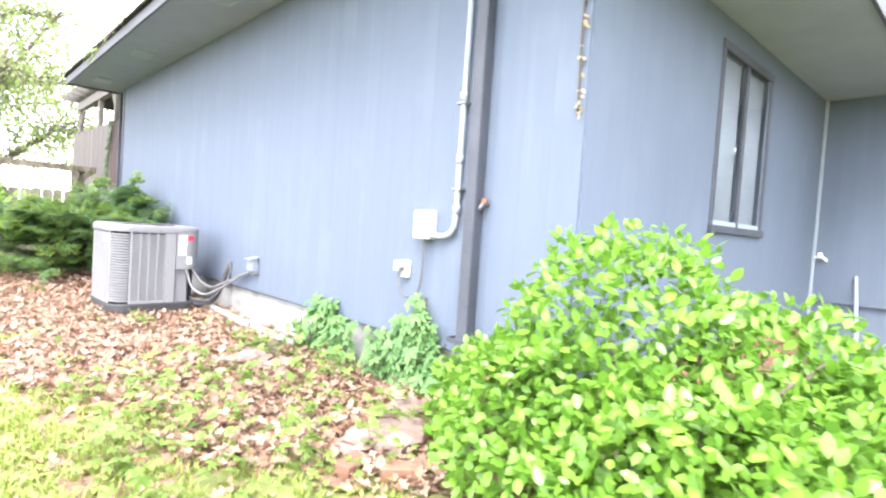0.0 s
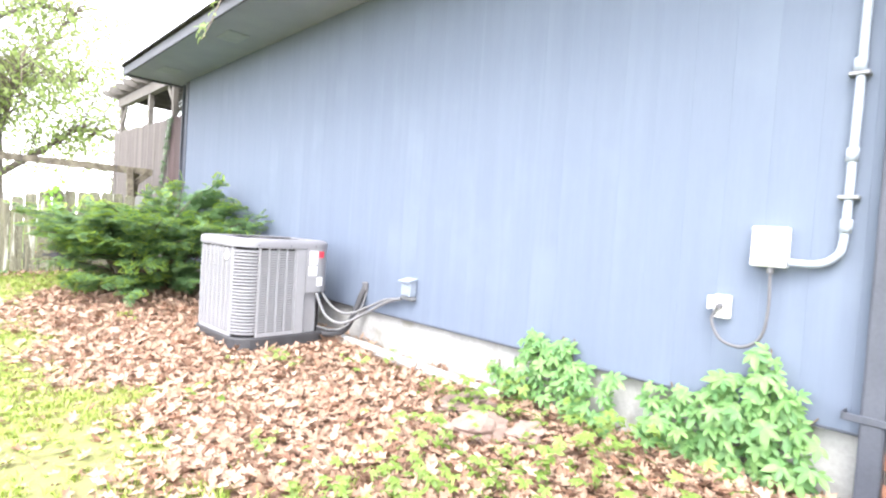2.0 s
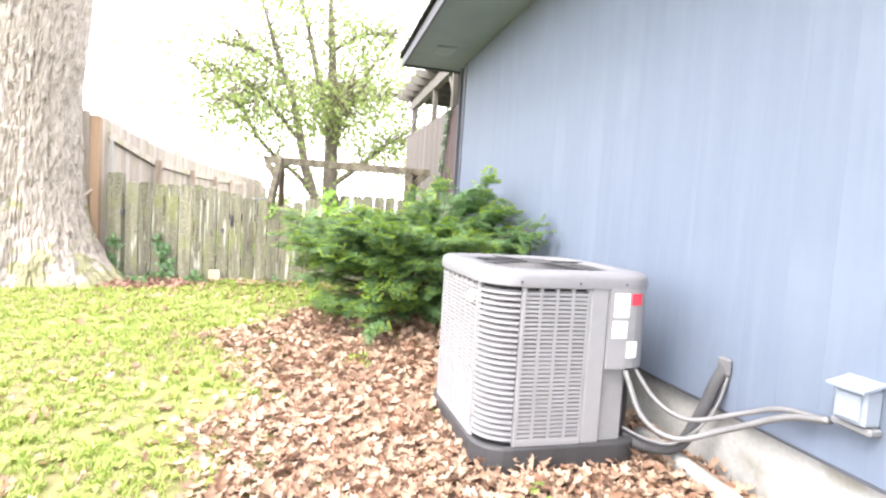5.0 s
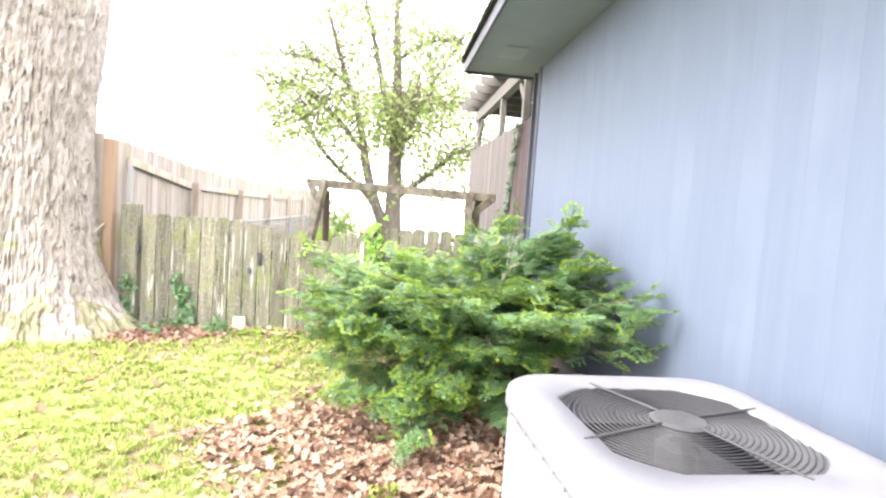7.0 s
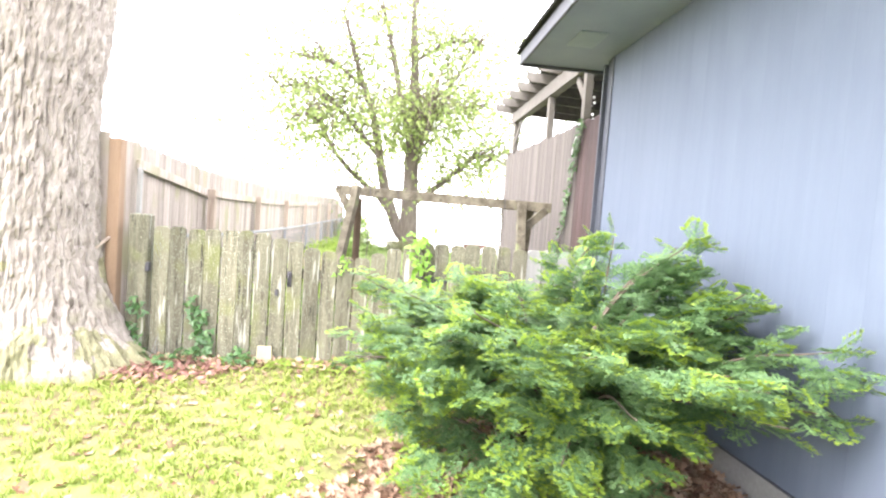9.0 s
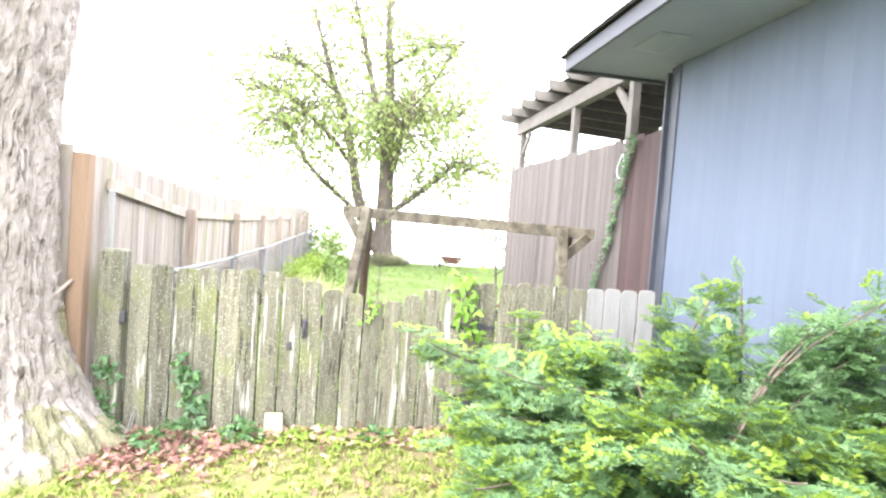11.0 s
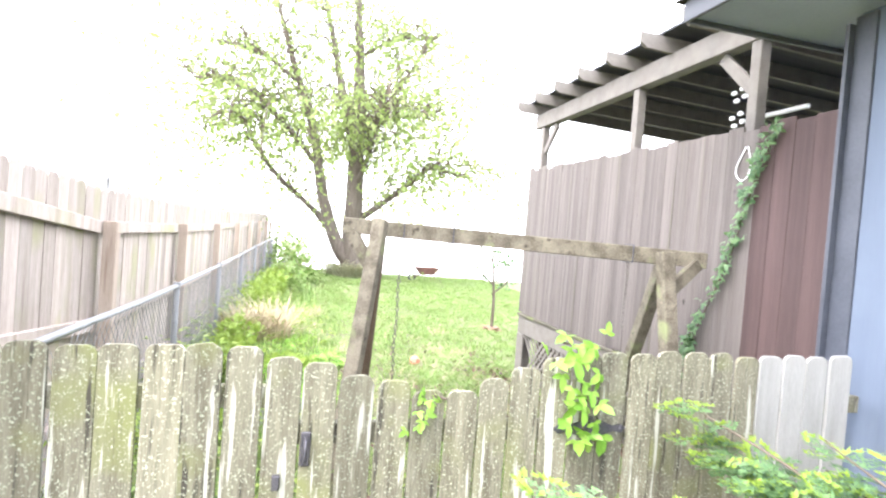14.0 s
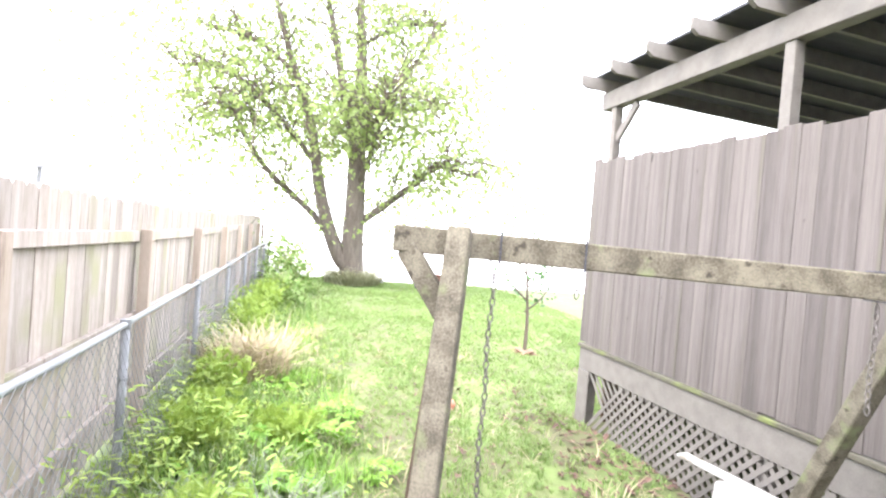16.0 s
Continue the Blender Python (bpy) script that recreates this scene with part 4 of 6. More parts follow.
def air_conditioner():
    HX, HY, R = 0.445, 0.475, 0.17
    t = thing("air_conditioner", "grey louvred outdoor air conditioner on a black base", "air conditioner", m=pose(1.765, 6.81, 0.088, 0, 0, 2.0))
    bm = bmesh.new()
    loop_solid(bm, [[(x, y, z) for x, y in rounded(HX + d, HY + d, R)] for z, d in ((-0.06, 0.012), (0.085, 0.012), (0.095, 0.008), (0.10, 0.0))])
    part("base_pan", bm, AC_DARK, t, "black base pan")
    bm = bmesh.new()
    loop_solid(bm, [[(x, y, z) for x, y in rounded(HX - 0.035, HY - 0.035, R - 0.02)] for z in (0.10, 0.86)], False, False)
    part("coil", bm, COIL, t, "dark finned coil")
    # corner columns of wide louvres
    for sx, sy in ((-1, -1), (-1, 1), (1, 1)):
        cx, cy = sx * (HX - R), sy * (HY - R)
        a0 = math.atan2(sy, sx) - math.pi / 4
        for k in range(26):
            z = 0.125 + k * 0.0278
            bm = bmesh.new()
            inner, outer, lift = [], [], 0.014
            pr = []
            for q in range(7):
                a = a0 + radians(6) + radians(78) * q / 6
                c, s = math.cos(a), math.sin(a)
                pr.append([(cx + (R - 0.028) * c, cy + (R - 0.028) * s, z + 0.014), (cx + R * c, cy + R * s, z), (cx + R * c, cy + R * s, z + 0.010), (cx + (R - 0.028) * c, cy + (R - 0.028) * s, z + 0.020)])
            loop_solid(bm, pr)
            part("corner_louvre", bm, AC_GREY, t)
        for e in (0, 1):
            a = a0 + e * math.pi / 2
            bm = bmesh.new()
            px, py = cx + R * math.cos(a), cy + R * math.sin(a)
            tube(bm, [(px - 0.012 * math.cos(a), py - 0.012 * math.sin(a), 0.10), (px - 0.012 * math.cos(a), py - 0.012 * math.sin(a), 0.865)], 0.0135, 6)
            part("corner_rib", bm, AC_GREY, t)

    # flat sides: columns of small louvres between ribs
    def side(m, a, b, cols, pitch):
        w = (b - a) / cols
        n = int(0.735 / pitch)
        for c in range(cols):
            bm = bmesh.new()
            x0, x1 = a + c * w + 0.008, a + (c + 1) * w - 0.008
            for k in range(n):
                z = 0.125 + k * pitch
                vs = [(x0, -0.002, z), (x1, -0.002, z), (x1, 0.022, z + pitch * 0.5), (x0, 0.022, z + pitch * 0.5), (x0, -0.002, z + pitch * 0.55), (x1, -0.002, z + pitch * 0.55), (x1, 0.022, z + pitch * 0.95), (x0, 0.022, z + pitch * 0.95)]
                v = [bm.verts.new(m @ Vector(p)) for p in vs]
                for f in ((0, 1, 5, 4), (0, 3, 2, 1), (4, 5, 6, 7), (0, 4, 7, 3), (1, 2, 6, 5)):
                    bm.faces.new([v[i] for i in f])
            part("louvre_column", bm, AC_GREY, t)
        for c in range(cols + 1):
            bm = bmesh.new()
            n0 = 0
            box(bm, a + c * w - 0.0082, -0.0025, 0.10, a + c * w + 0.0082, 0.02, 0.865, 0.002)
            for v in bm.verts:
                v.co = m @ v.co
            part("side_rib", bm, AC_GREY, t)
        for z0, z1 in ((0.10, 0.126), (0.855, 0.868)):
            bm = bmesh.new()
            box(bm, a, -0.004, z0, b, 0.02, z1, 0.002)
            for v in bm.verts:
                v.co = m @ v.co
            part("side_band", bm, AC_GREY, t)

    side(pose(0, -HY, 0), -HX + R, 0.06, 4, 0.0205)
    side(pose(-HX, 0, 0, 0, 0, -90), -HY + R, HY - R, 7, 0.0205)
    side(pose(0, HY, 0, 0, 0, 180), -HX + R, HX - R, 6, 0.0172)
    side(pose(HX, 0, 0, 0, 0, 90), -0.2, HY - R, 5, 0.0172)
    # plain strip, control cover and the recess under it
    bm = bmesh.new()
    box(bm, 0.071, -HY - 0.004, 0.10, 0.165, -HY + 0.03, 0.866, 0.005)
    part("service_strip", bm, AC_GREY, t)
    bm = bmesh.new()
    prof = [(0.168, -HY - 0.012)] + [(HX - R + (R + 0.006) * math.sin(radians(a)), -HY + R - (R + 0.012) * math.cos(radians(a))) for a in (0, 15, 30, 45, 60, 75, 90)] + [(HX + 0.006, -0.2), (HX - 0.06, -0.2), (HX - 0.06, -HY + 0.14), (0.168, -HY + 0.05)]
    loop_solid(bm, [[(x, y, z) for x, y in prof] for z in (0.47, 0.866)])
    part("control_cover", bm, AC_GREY, t, "", False)
    bm = bmesh.new()
    loop_solid(bm, [[(x, y, z) for x, y in [(0.166, -HY + 0.022), (0.30, -HY + 0.03), (HX - 0.06, -HY + 0.11), (HX - 0.022, -0.27), (HX - 0.022, -0.19), (0.3, -0.2), (0.166, -0.3)]] for z in (0.10, 0.469)])
    part("service_recess", bm, AC_GREY, t)

    # labels on the cover
    def label(x0, z0, x1, z1, mat_, bars):
        y = -HY - 0.0135
        bm = bmesh.new()
        box(bm, x0, y, z0, x1, y + 0.003, z1)
        lab = part("label", bm, mat_, t, "white printed label" if mat_ is LABEL else "red warning label")
        for k in range(bars):
            bm = bmesh.new()
            zz = z1 - (z1 - z0) * (k + 0.8) / (bars + 0.6)
            box(bm, x0 + 0.006, y - 0.0012, zz - 0.0022, x1 - 0.006 - 0.01 * (k % 3), y - 0.0002, zz + 0.0022)
            part("print_line", bm, INK if mat_ is LABEL else LABEL, lab)
    label(0.192, 0.725, 0.274, 0.842, LABEL, 3)
    label(0.188, 0.622, 0.27, 0.706, LABEL, 2)
    # labels round the bend
    for z0, z1, a0, a1, mt in ((0.785, 0.842, 3, 24, RED), (0.525, 0.605, 0, 20, LABEL)):
        bm = bmesh.new()
        pr = []
        for q in range(5):
            a = radians(a0 + (a1 - a0) * q / 4)
            x, y = HX - R + (R + 0.0115) * math.sin(a), -HY + R - (R + 0.0175) * math.cos(a)
            pr.append([(x, y, z0), (x - 0.002 * math.sin(a), y + 0.002 * math.cos(a), z0), (x - 0.002 * math.sin(a), y + 0.002 * math.cos(a), z1), (x, y, z1)])
        loop_solid(bm, pr)
        part("label", bm, mt, t, "red warning label" if mt is RED else "white printed label")
    # badge
    bm = bmesh.new()
    vs = bmesh.ops.create_cone(bm, cap_ends=True, segments=20, radius1=0.034, radius2=0.03, depth=0.012)["verts"]
    for v in vs:
        v.co = Vector((-HX - 0.008 - v.co.z, -0.22 + v.co.y, 0.775 + v.co.x))
    bd = part("badge", bm, WHITE, t, "round white badge with a red mark")
    bm = bmesh.new()
    box(bm, -HX - 0.0165, -0.232, 0.765, -HX - 0.0145, -0.208, 0.785)
    part("badge_mark", bm, RED, bd)
    # top cap with its round opening
    n = 28
    out = rounded(HX + 0.012, HY + 0.012, R + 0.01, 6)
    bm = bmesh.new()
    rings = []
    for d, z in ((0.0, 0.862), (0.0, 0.905), (-0.006, 0.922), (-0.022, 0.934), (-0.05, 0.938)):
        rings.append([(x * (1 + d / HX), y * (1 + d / HY), z) for x, y in out])
    rin = []
    for x, y in out:
        a = math.atan2(y, x)
        rin.append((0.38 * math.cos(a), 0.38 * math.sin(a)))
    rings.append([(x, y, 0.932) for x, y in rin])
    rings.append([(x * 0.985, y * 0.985, 0.918) for x, y in rin])
    rings.append([(x * 0.98, y * 0.98, 0.80) for x, y in rin])
    loop_solid(bm, rings, False, False)
    part("top_cap", bm, AC_TOP, t, "pale grey rounded top", True)
    for x, y in ((-0.3, -HY - 0.0135), (0.0, -HY - 0.0135), (0.25, -HY - 0.0135)):
        bm = bmesh.new()
        ball(bm, (x, y, 0.884), 0.007, (1, 0.5, 1), 0, 1)
        part("screw", bm, IRON, t)
    for k in range(17):
        bm = bmesh.new()
        r = 0.365 - k * 0.0165
        pts = [(r * math.cos(a), r * math.sin(a), 0.925 + 0.012 * (1 - r / 0.36)) for a in [2 * math.pi * q / 36 for q in range(37)]]
        tube(bm, pts, 0.0026, 4, False)
        part("guard_ring", bm, AC_DARK, t)
    for k in range(4):
        bm = bmesh.new()
        a = radians(20 + 90 * k)
        tube(bm, [(0.08 * math.cos(a), 0.08 * math.sin(a), 0.941), (0.385 * math.cos(a), 0.385 * math.sin(a), 0.933)], 0.0045, 6)
        part("guard_spoke", bm, FOAM, t)
    bm = bmesh.new()
    loop_solid(bm, [[(r * math.cos(a), r * math.sin(a), z) for a in [2 * math.pi * q / 24 for q in range(24)]] for r, z in ((0.085, 0.925), (0.088, 0.938), (0.075, 0.945))])
    part("hub_plate", bm, FOAM, t)
    bm = bmesh.new()
    loop_solid(bm, [[(r * math.cos(a), r * math.sin(a), z) for a in [2 * math.pi * q / 16 for q in range(16)]] for r, z in ((0.06, 0.68), (0.065, 0.86), (0.04, 0.88))])
    part("motor", bm, AC_DARK, t)
    for k in range(3):
        bm = bmesh.new()
        rows = []
        for q in range(5):
            r = 0.07 + 0.26 * q / 4
            a = radians(120 * k + 10 * q)
            w = 0.10 + 0.10 * q / 4
            c, s = math.cos(a), math.sin(a)
            rows.append([(r * c - w * s, r * s + w * c, 0.80), (r * c + w * s, r * s - w * c, 0.70), (r * c + w * s, r * s - w * c, 0.704), (r * c - w * s, r * s + w * c, 0.804)])
        loop_solid(bm, rows)
        part("fan_blade", bm, FOAM, t)
    bm = bmesh.new()
    loop_solid(bm, [[(x, y, z) for x, y in rounded(HX - 0.05, HY - 0.05, R - 0.03)] for z in (0.3, 0.31)])
    part("inner_floor", bm, AC_DARK, t)


air_conditioner()


def lines():
    for nm, lab, cat, mt, rad, pts in (
            ("power_conduit", "grey flexible conduit from the unit to the switch box", "conduit", COPPER, 0.014, [(2.06, 6.33, 0.55), (2.10, 6.22, 0.36), (2.2, 6.10, 0.30), (2.33, 5.95, 0.40), (2.42, 5.75, 0.53), (2.44, 5.58, 0.585)]),
            ("power_conduit", "grey flexible conduit from the unit to the switch box", "conduit", COPPER, 0.012, [(2.14, 6.38, 0.55), (2.2, 6.26, 0.42), (2.28, 6.12, 0.38), (2.40, 5.95, 0.47), (2.45, 5.8, 0.545), (2.45, 5.58, 0.58)]),
            ("refrigerant_line", "thick black insulated pipe entering the blue wall", "pipe", FOAM, 0.03, [(2.10, 6.50, 0.20), (2.2, 6.36, 0.16), (2.32, 6.24, 0.20), (2.40, 6.2, 0.36), (2.44, 6.17, 0.52), (2.485, 6.16, 0.62)]),
            ("refrigerant_line", "thin bare pipe beside the insulated line", "pipe", COPPER, 0.008, [(2.10, 6.46, 0.24), (2.2, 6.30, 0.21), (2.30, 6.2, 0.24), (2.42, 6.14, 0.40), (2.485, 6.13, 0.60)]),
            ("drain_pipe", "pale half-buried drain pipe along the foundation", "pipe", CONCRETE, 0.045, [(2.36, 6.6, 0.11), (2.36, 6.0, 0.10), (2.34, 5.4, 0.09), (2.36, 4.9, 0.08), (2.36, 4.35, 0.07)])):
        bm = bmesh.new()
        tube(bm, curve_pts(pts, 8), rad, 10)
        single(nm, bm, mt, lab, cat, pts[-1], True)
    bm = bmesh.new()
    box(bm, 2.46, 6.115, 0.58, 2.487, 6.195, 0.665, 0.01)
    single("wall_flange", bm, RUBBER, "grey rubber flange where pipes enter the wall", "pipe fitting", (2.47, 6.15, 0.56))


lines()

# ---- stones and bricks on the bed ----
for k, (x, y, r, sq, nm) in enumerate(((2.05, 4.35, 0.17, (1.2, 0.8, 0.35), "stone"), (1.80, 4.02, 0.16, (1.3, 0.9, 0.45), "stone"), (1.98, 3.82, 0.12, (1.2, 0.9, 0.4), "stone"), (1.86, 2.2, 0.2, (1.1, 0.9, 0.4), "stone"), (2.1, 2.45, 0.15, (1.2, 0.9, 0.4), "stone"), (1.65, 2.25, 0.12, (1.3, 0.8, 0.5), "stone"))):
    bm = bmesh.new()
    ball(bm, (x, y, float(ground_z(x, y)) + 0.045), r, sq, 0.5, 3, k * 3.1)
    single(nm, bm, STONE, "flat pinkish garden stone half sunk in leaves", "stone", (x, y, float(ground_z(x, y))), False, group="stones along the bed")
for x, y, a in ((1.47, 2.08, 20), (1.62, 1.9, -30), (1.92, 1.98, 60)):
    ob = new("brick", brick_me)
    ob.matrix_basis = pose(x, y, float(ground_z(x, y)) + 0.03, 4, 3, a)
    tagged(ob, "loose red brick lying in the leaf litter", "brick", "loose bricks")
bm = bmesh.new()
box(bm, -0.07, -0.025, 0, 0.07, 0.025, 0.17, 0.006)
for v in bm.verts:
    v.co.x *= 1 - 1.6 * max(0, v.co.z - 0.05) * (v.co.x > 0)
ob = new("wood_block", finish("wood_block", bm, surf("pale_block", (0.27, 0.245, 0.15), (0.38, 0.35, 0.24), 8, 60, 0.9, bump=0.3)))
ob.matrix_basis = pose(-0.62, 11.1, float(ground_z(-0.62, 11.1)) - 0.005, -14, 0, 5)
tagged(ob, "pale wooden block leaning against the foot of the gate", "block")

# ---- plants ----
LEAF_V = [(0, 0, 0), (0.27, 0.3, 0.06), (-0.27, 0.3, 0.06), (0.25, 0.68, 0.05), (-0.25, 0.68, 0.05), (0, 1.0, -0.04), (0, 0.5, -0.01)]
LEAF_F = [(0, 1, 6), (0, 6, 2), (1, 3, 6), (2, 6, 4), (3, 5, 6), (4, 6, 5)]


def palmate(n, spread, ratio):
    v, f = [], []
    for k in range(n):
        a = radians(-spread / 2 + spread * k / (n - 1))
        s = 1 - 0.35 * abs(k - (n - 1) / 2) / ((n - 1) / 2)
        b = len(v)
        c, q = math.cos(a), math.sin(a)
        for x, y, z in LEAF_V:
            x, y, z = x * ratio * s, y * s, z * s - 0.18 * y * y * s
            v.append((x * c + y * q, y * c - x * q, z))
        f += [tuple(i + b for i in t) for t in LEAF_F]
    return v, f


FIVE = palmate(5, 200, 0.75)
THREE = palmate(3, 150, 0.9)
OAK_V = [(0, 0, 0), (0.12, 0.2, 0.05), (-0.12, 0.2, 0.05), (0.36, 0.38, 0.16), (-0.36, 0.38, 0.10), (0.14, 0.5, 0.03), (-0.14, 0.5, 0.03), (0.32, 0.72, 0.14), (-0.32, 0.72, 0.2), (0.1, 0.8, 0.05), (-0.1, 0.8, 0.05), (0, 1.05, 0.16), (0, 0.45, -0.02)]
OAK_F = [(0, 1, 12), (0, 12, 2), (1, 3, 5), (1, 5, 12), (2, 6, 4), (2, 12, 6), (5, 7, 9), (5, 9, 12), (6, 10, 8), (6, 12, 10), (9, 11, 10), (9, 10, 12)]


def stuff(name, me, label, category, parent=None):
    ob = new(name, me)
    if parent:
        ob.parent = parent
        ob.location = -ORIGIN[parent]
        return tagged(ob, label)
    return tagged(ob, label, category, kind="stuff")


def clump_template(blades, height, width, lean, seed):
    r = random.Random(seed)
    v, f = [], []
    for k in range(blades):
        a, h, l = r.uniform(0, 6.28), height * r.uniform(0.6, 1.1), lean * r.uniform(0.3, 1.2)
        px, py = r.uniform(-0.4, 0.4), r.uniform(-0.4, 0.4)
        c, s = math.cos(a), math.sin(a)
        b = len(v)
        for q, w in ((0, 1), (0.55, 0.8), (1, 0.0)):
            ox, oy = px + c * l * q * q, py + s * l * q * q
            for sg in ((-1, 1) if w else (0,)):
                v.append((ox - s * width * w * sg, oy + c * width * w * sg, h * (q - 0.25 * q * q)))
        f += [(b, b + 1, b + 3), (b, b + 3, b + 2), (b + 2, b + 3, b + 4)]
    return v, f


def upright(x, y, s, lift=0.0, tilt=0.15):
    n = len(x)
    z = ground_z(x, y) + lift
    a = rng.uniform(0, 2 * np.pi, n)
    m = poses(np.stack([x, y, z], 1), np.stack([np.cos(a), np.sin(a), rng.normal(0, tilt, n)], 1), np.tile([0, 0, 1.0], (n, 1)), s)
    return m


def bed(x, y):
    """How much dead leaf lies at a place: 1 in the bed along the wall, thinning out on the lawn."""
    edge = np.interp(y, [1.5, 2.6, 3.4, 4.6, 6.2, 7.6, 8.6, 9.4, 10.2], [1.7, 1.25, 0.85, 0.45, 0.35, 0.15, 0.1, 0.4, 1.4])
    wob = 0.18 * np.sin(y * 3.1) + 0.12 * np.sin(y * 7.3 + 1)
    return ss(-0.4, 0.15, x - edge + wob)


def litter():
    n = 56000
    x, y = rng.uniform(-1.6, 2.5, n), rng.uniform(1.4, 10.6, n)
    keep = rng.uniform(0, 1, n) < np.maximum(bed(x, y), 0.07)
    x, y = x[keep], y[keep]
    n = len(x)
    z = ground_z(x, y) + rng.uniform(0.004, 0.05, n) * np.minimum(1, bed(x, y) + 0.2)
    m = poses(np.stack([x, y, z], 1), rand_dirs(n, 0.35), np.stack([rng.normal(0, 0.45, n), rng.normal(0, 0.45, n), np.ones(n)], 1), rng.uniform(0.035, 0.095, n))
    stuff("leaf_litter", scatter("leaf_litter", OAK_V, OAK_F, m, LITTER), "brown curled dead oak leaves covering the bed", "leaf litter")
    n = 4200
    x, y = rng.uniform(-1.4, 2.4, n), rng.uniform(11.4, 18, n)
    keep = (rng.uniform(0, 1, n) < 0.09 + 0.75 * (x > 1.65 + 0.25 * np.sin(y * 3)) * (y < 16))
    x, y = x[keep], y[keep]
    m = poses(np.stack([x, y, ground_z(x, y) + rng.uniform(0.01, 0.04, len(x))], 1), rand_dirs(len(x), 0.3), np.tile([0.1, 0, 1.0], (len(x), 1)), rng.uniform(0.05, 0.1, len(x)))
    stuff("leaf_litter", scatter("leaf_litter", OAK_V, OAK_F, m, MULCH), "scattered red-brown dead leaves on the back lawn", "leaf litter")


litter()


def bark_litter():
    n = 1500
    x, y = rng.normal(-1.35, 0.28, n), rng.normal(10.85, 0.2, n)
    keep = (y < 11.12) & (np.hypot(x + 2.65, y - 10.95) > 0.85)
    x, y = x[keep], y[keep]
    m = poses(np.stack([x, y, ground_z(x, y) + rng.uniform(0.005, 0.05, len(x))], 1), rand_dirs(len(x), 0.3), np.stack([rng.normal(0, 0.4, len(x)), rng.normal(0, 0.4, len(x)), np.ones(len(x))], 1), rng.uniform(0.03, 0.075, len(x)))
    stuff("bark_litter", scatter("bark_litter", OAK_V, OAK_F, m, leafy("red_brown_litter", [(0.16, 0.07, 0.055), (0.28, 0.15, 0.12), (0.36, 0.22, 0.18)], 0.1, 0.8)), "red-brown litter between the big trunk and the fence", "leaf litter")


bark_litter()


def foot_litter():
    n = 1300
    x, y = rng.uniform(-1.7, 2.35, n), 11.19 - np.abs(rng.normal(0, 0.16, n))
    m = poses(np.stack([x, y, ground_z(x, y) + rng.uniform(0.005, 0.05, n)], 1), rand_dirs(n, 0.3), np.stack([rng.normal(0, 0.4, n), rng.normal(0, 0.4, n), np.ones(n)], 1), rng.uniform(0.035, 0.085, n))
    stuff("leaf_litter", scatter("leaf_litter", OAK_V, OAK_F, m, LITTER), "dead leaves blown against the foot of the pickets", "leaf litter")
    n = 900
    x, y = rng.uniform(-1.0, 1.6, n), 11.18 - np.abs(rng.normal(0, 0.14, n))
    stuff("lawn_weeds", scatter("lawn_weeds", *THREE, upright(x, y, rng.uniform(0.03, 0.06, n), 0.04, 0.4), WEED), "small weeds along the foot of the pickets", "weeds")


foot_litter()


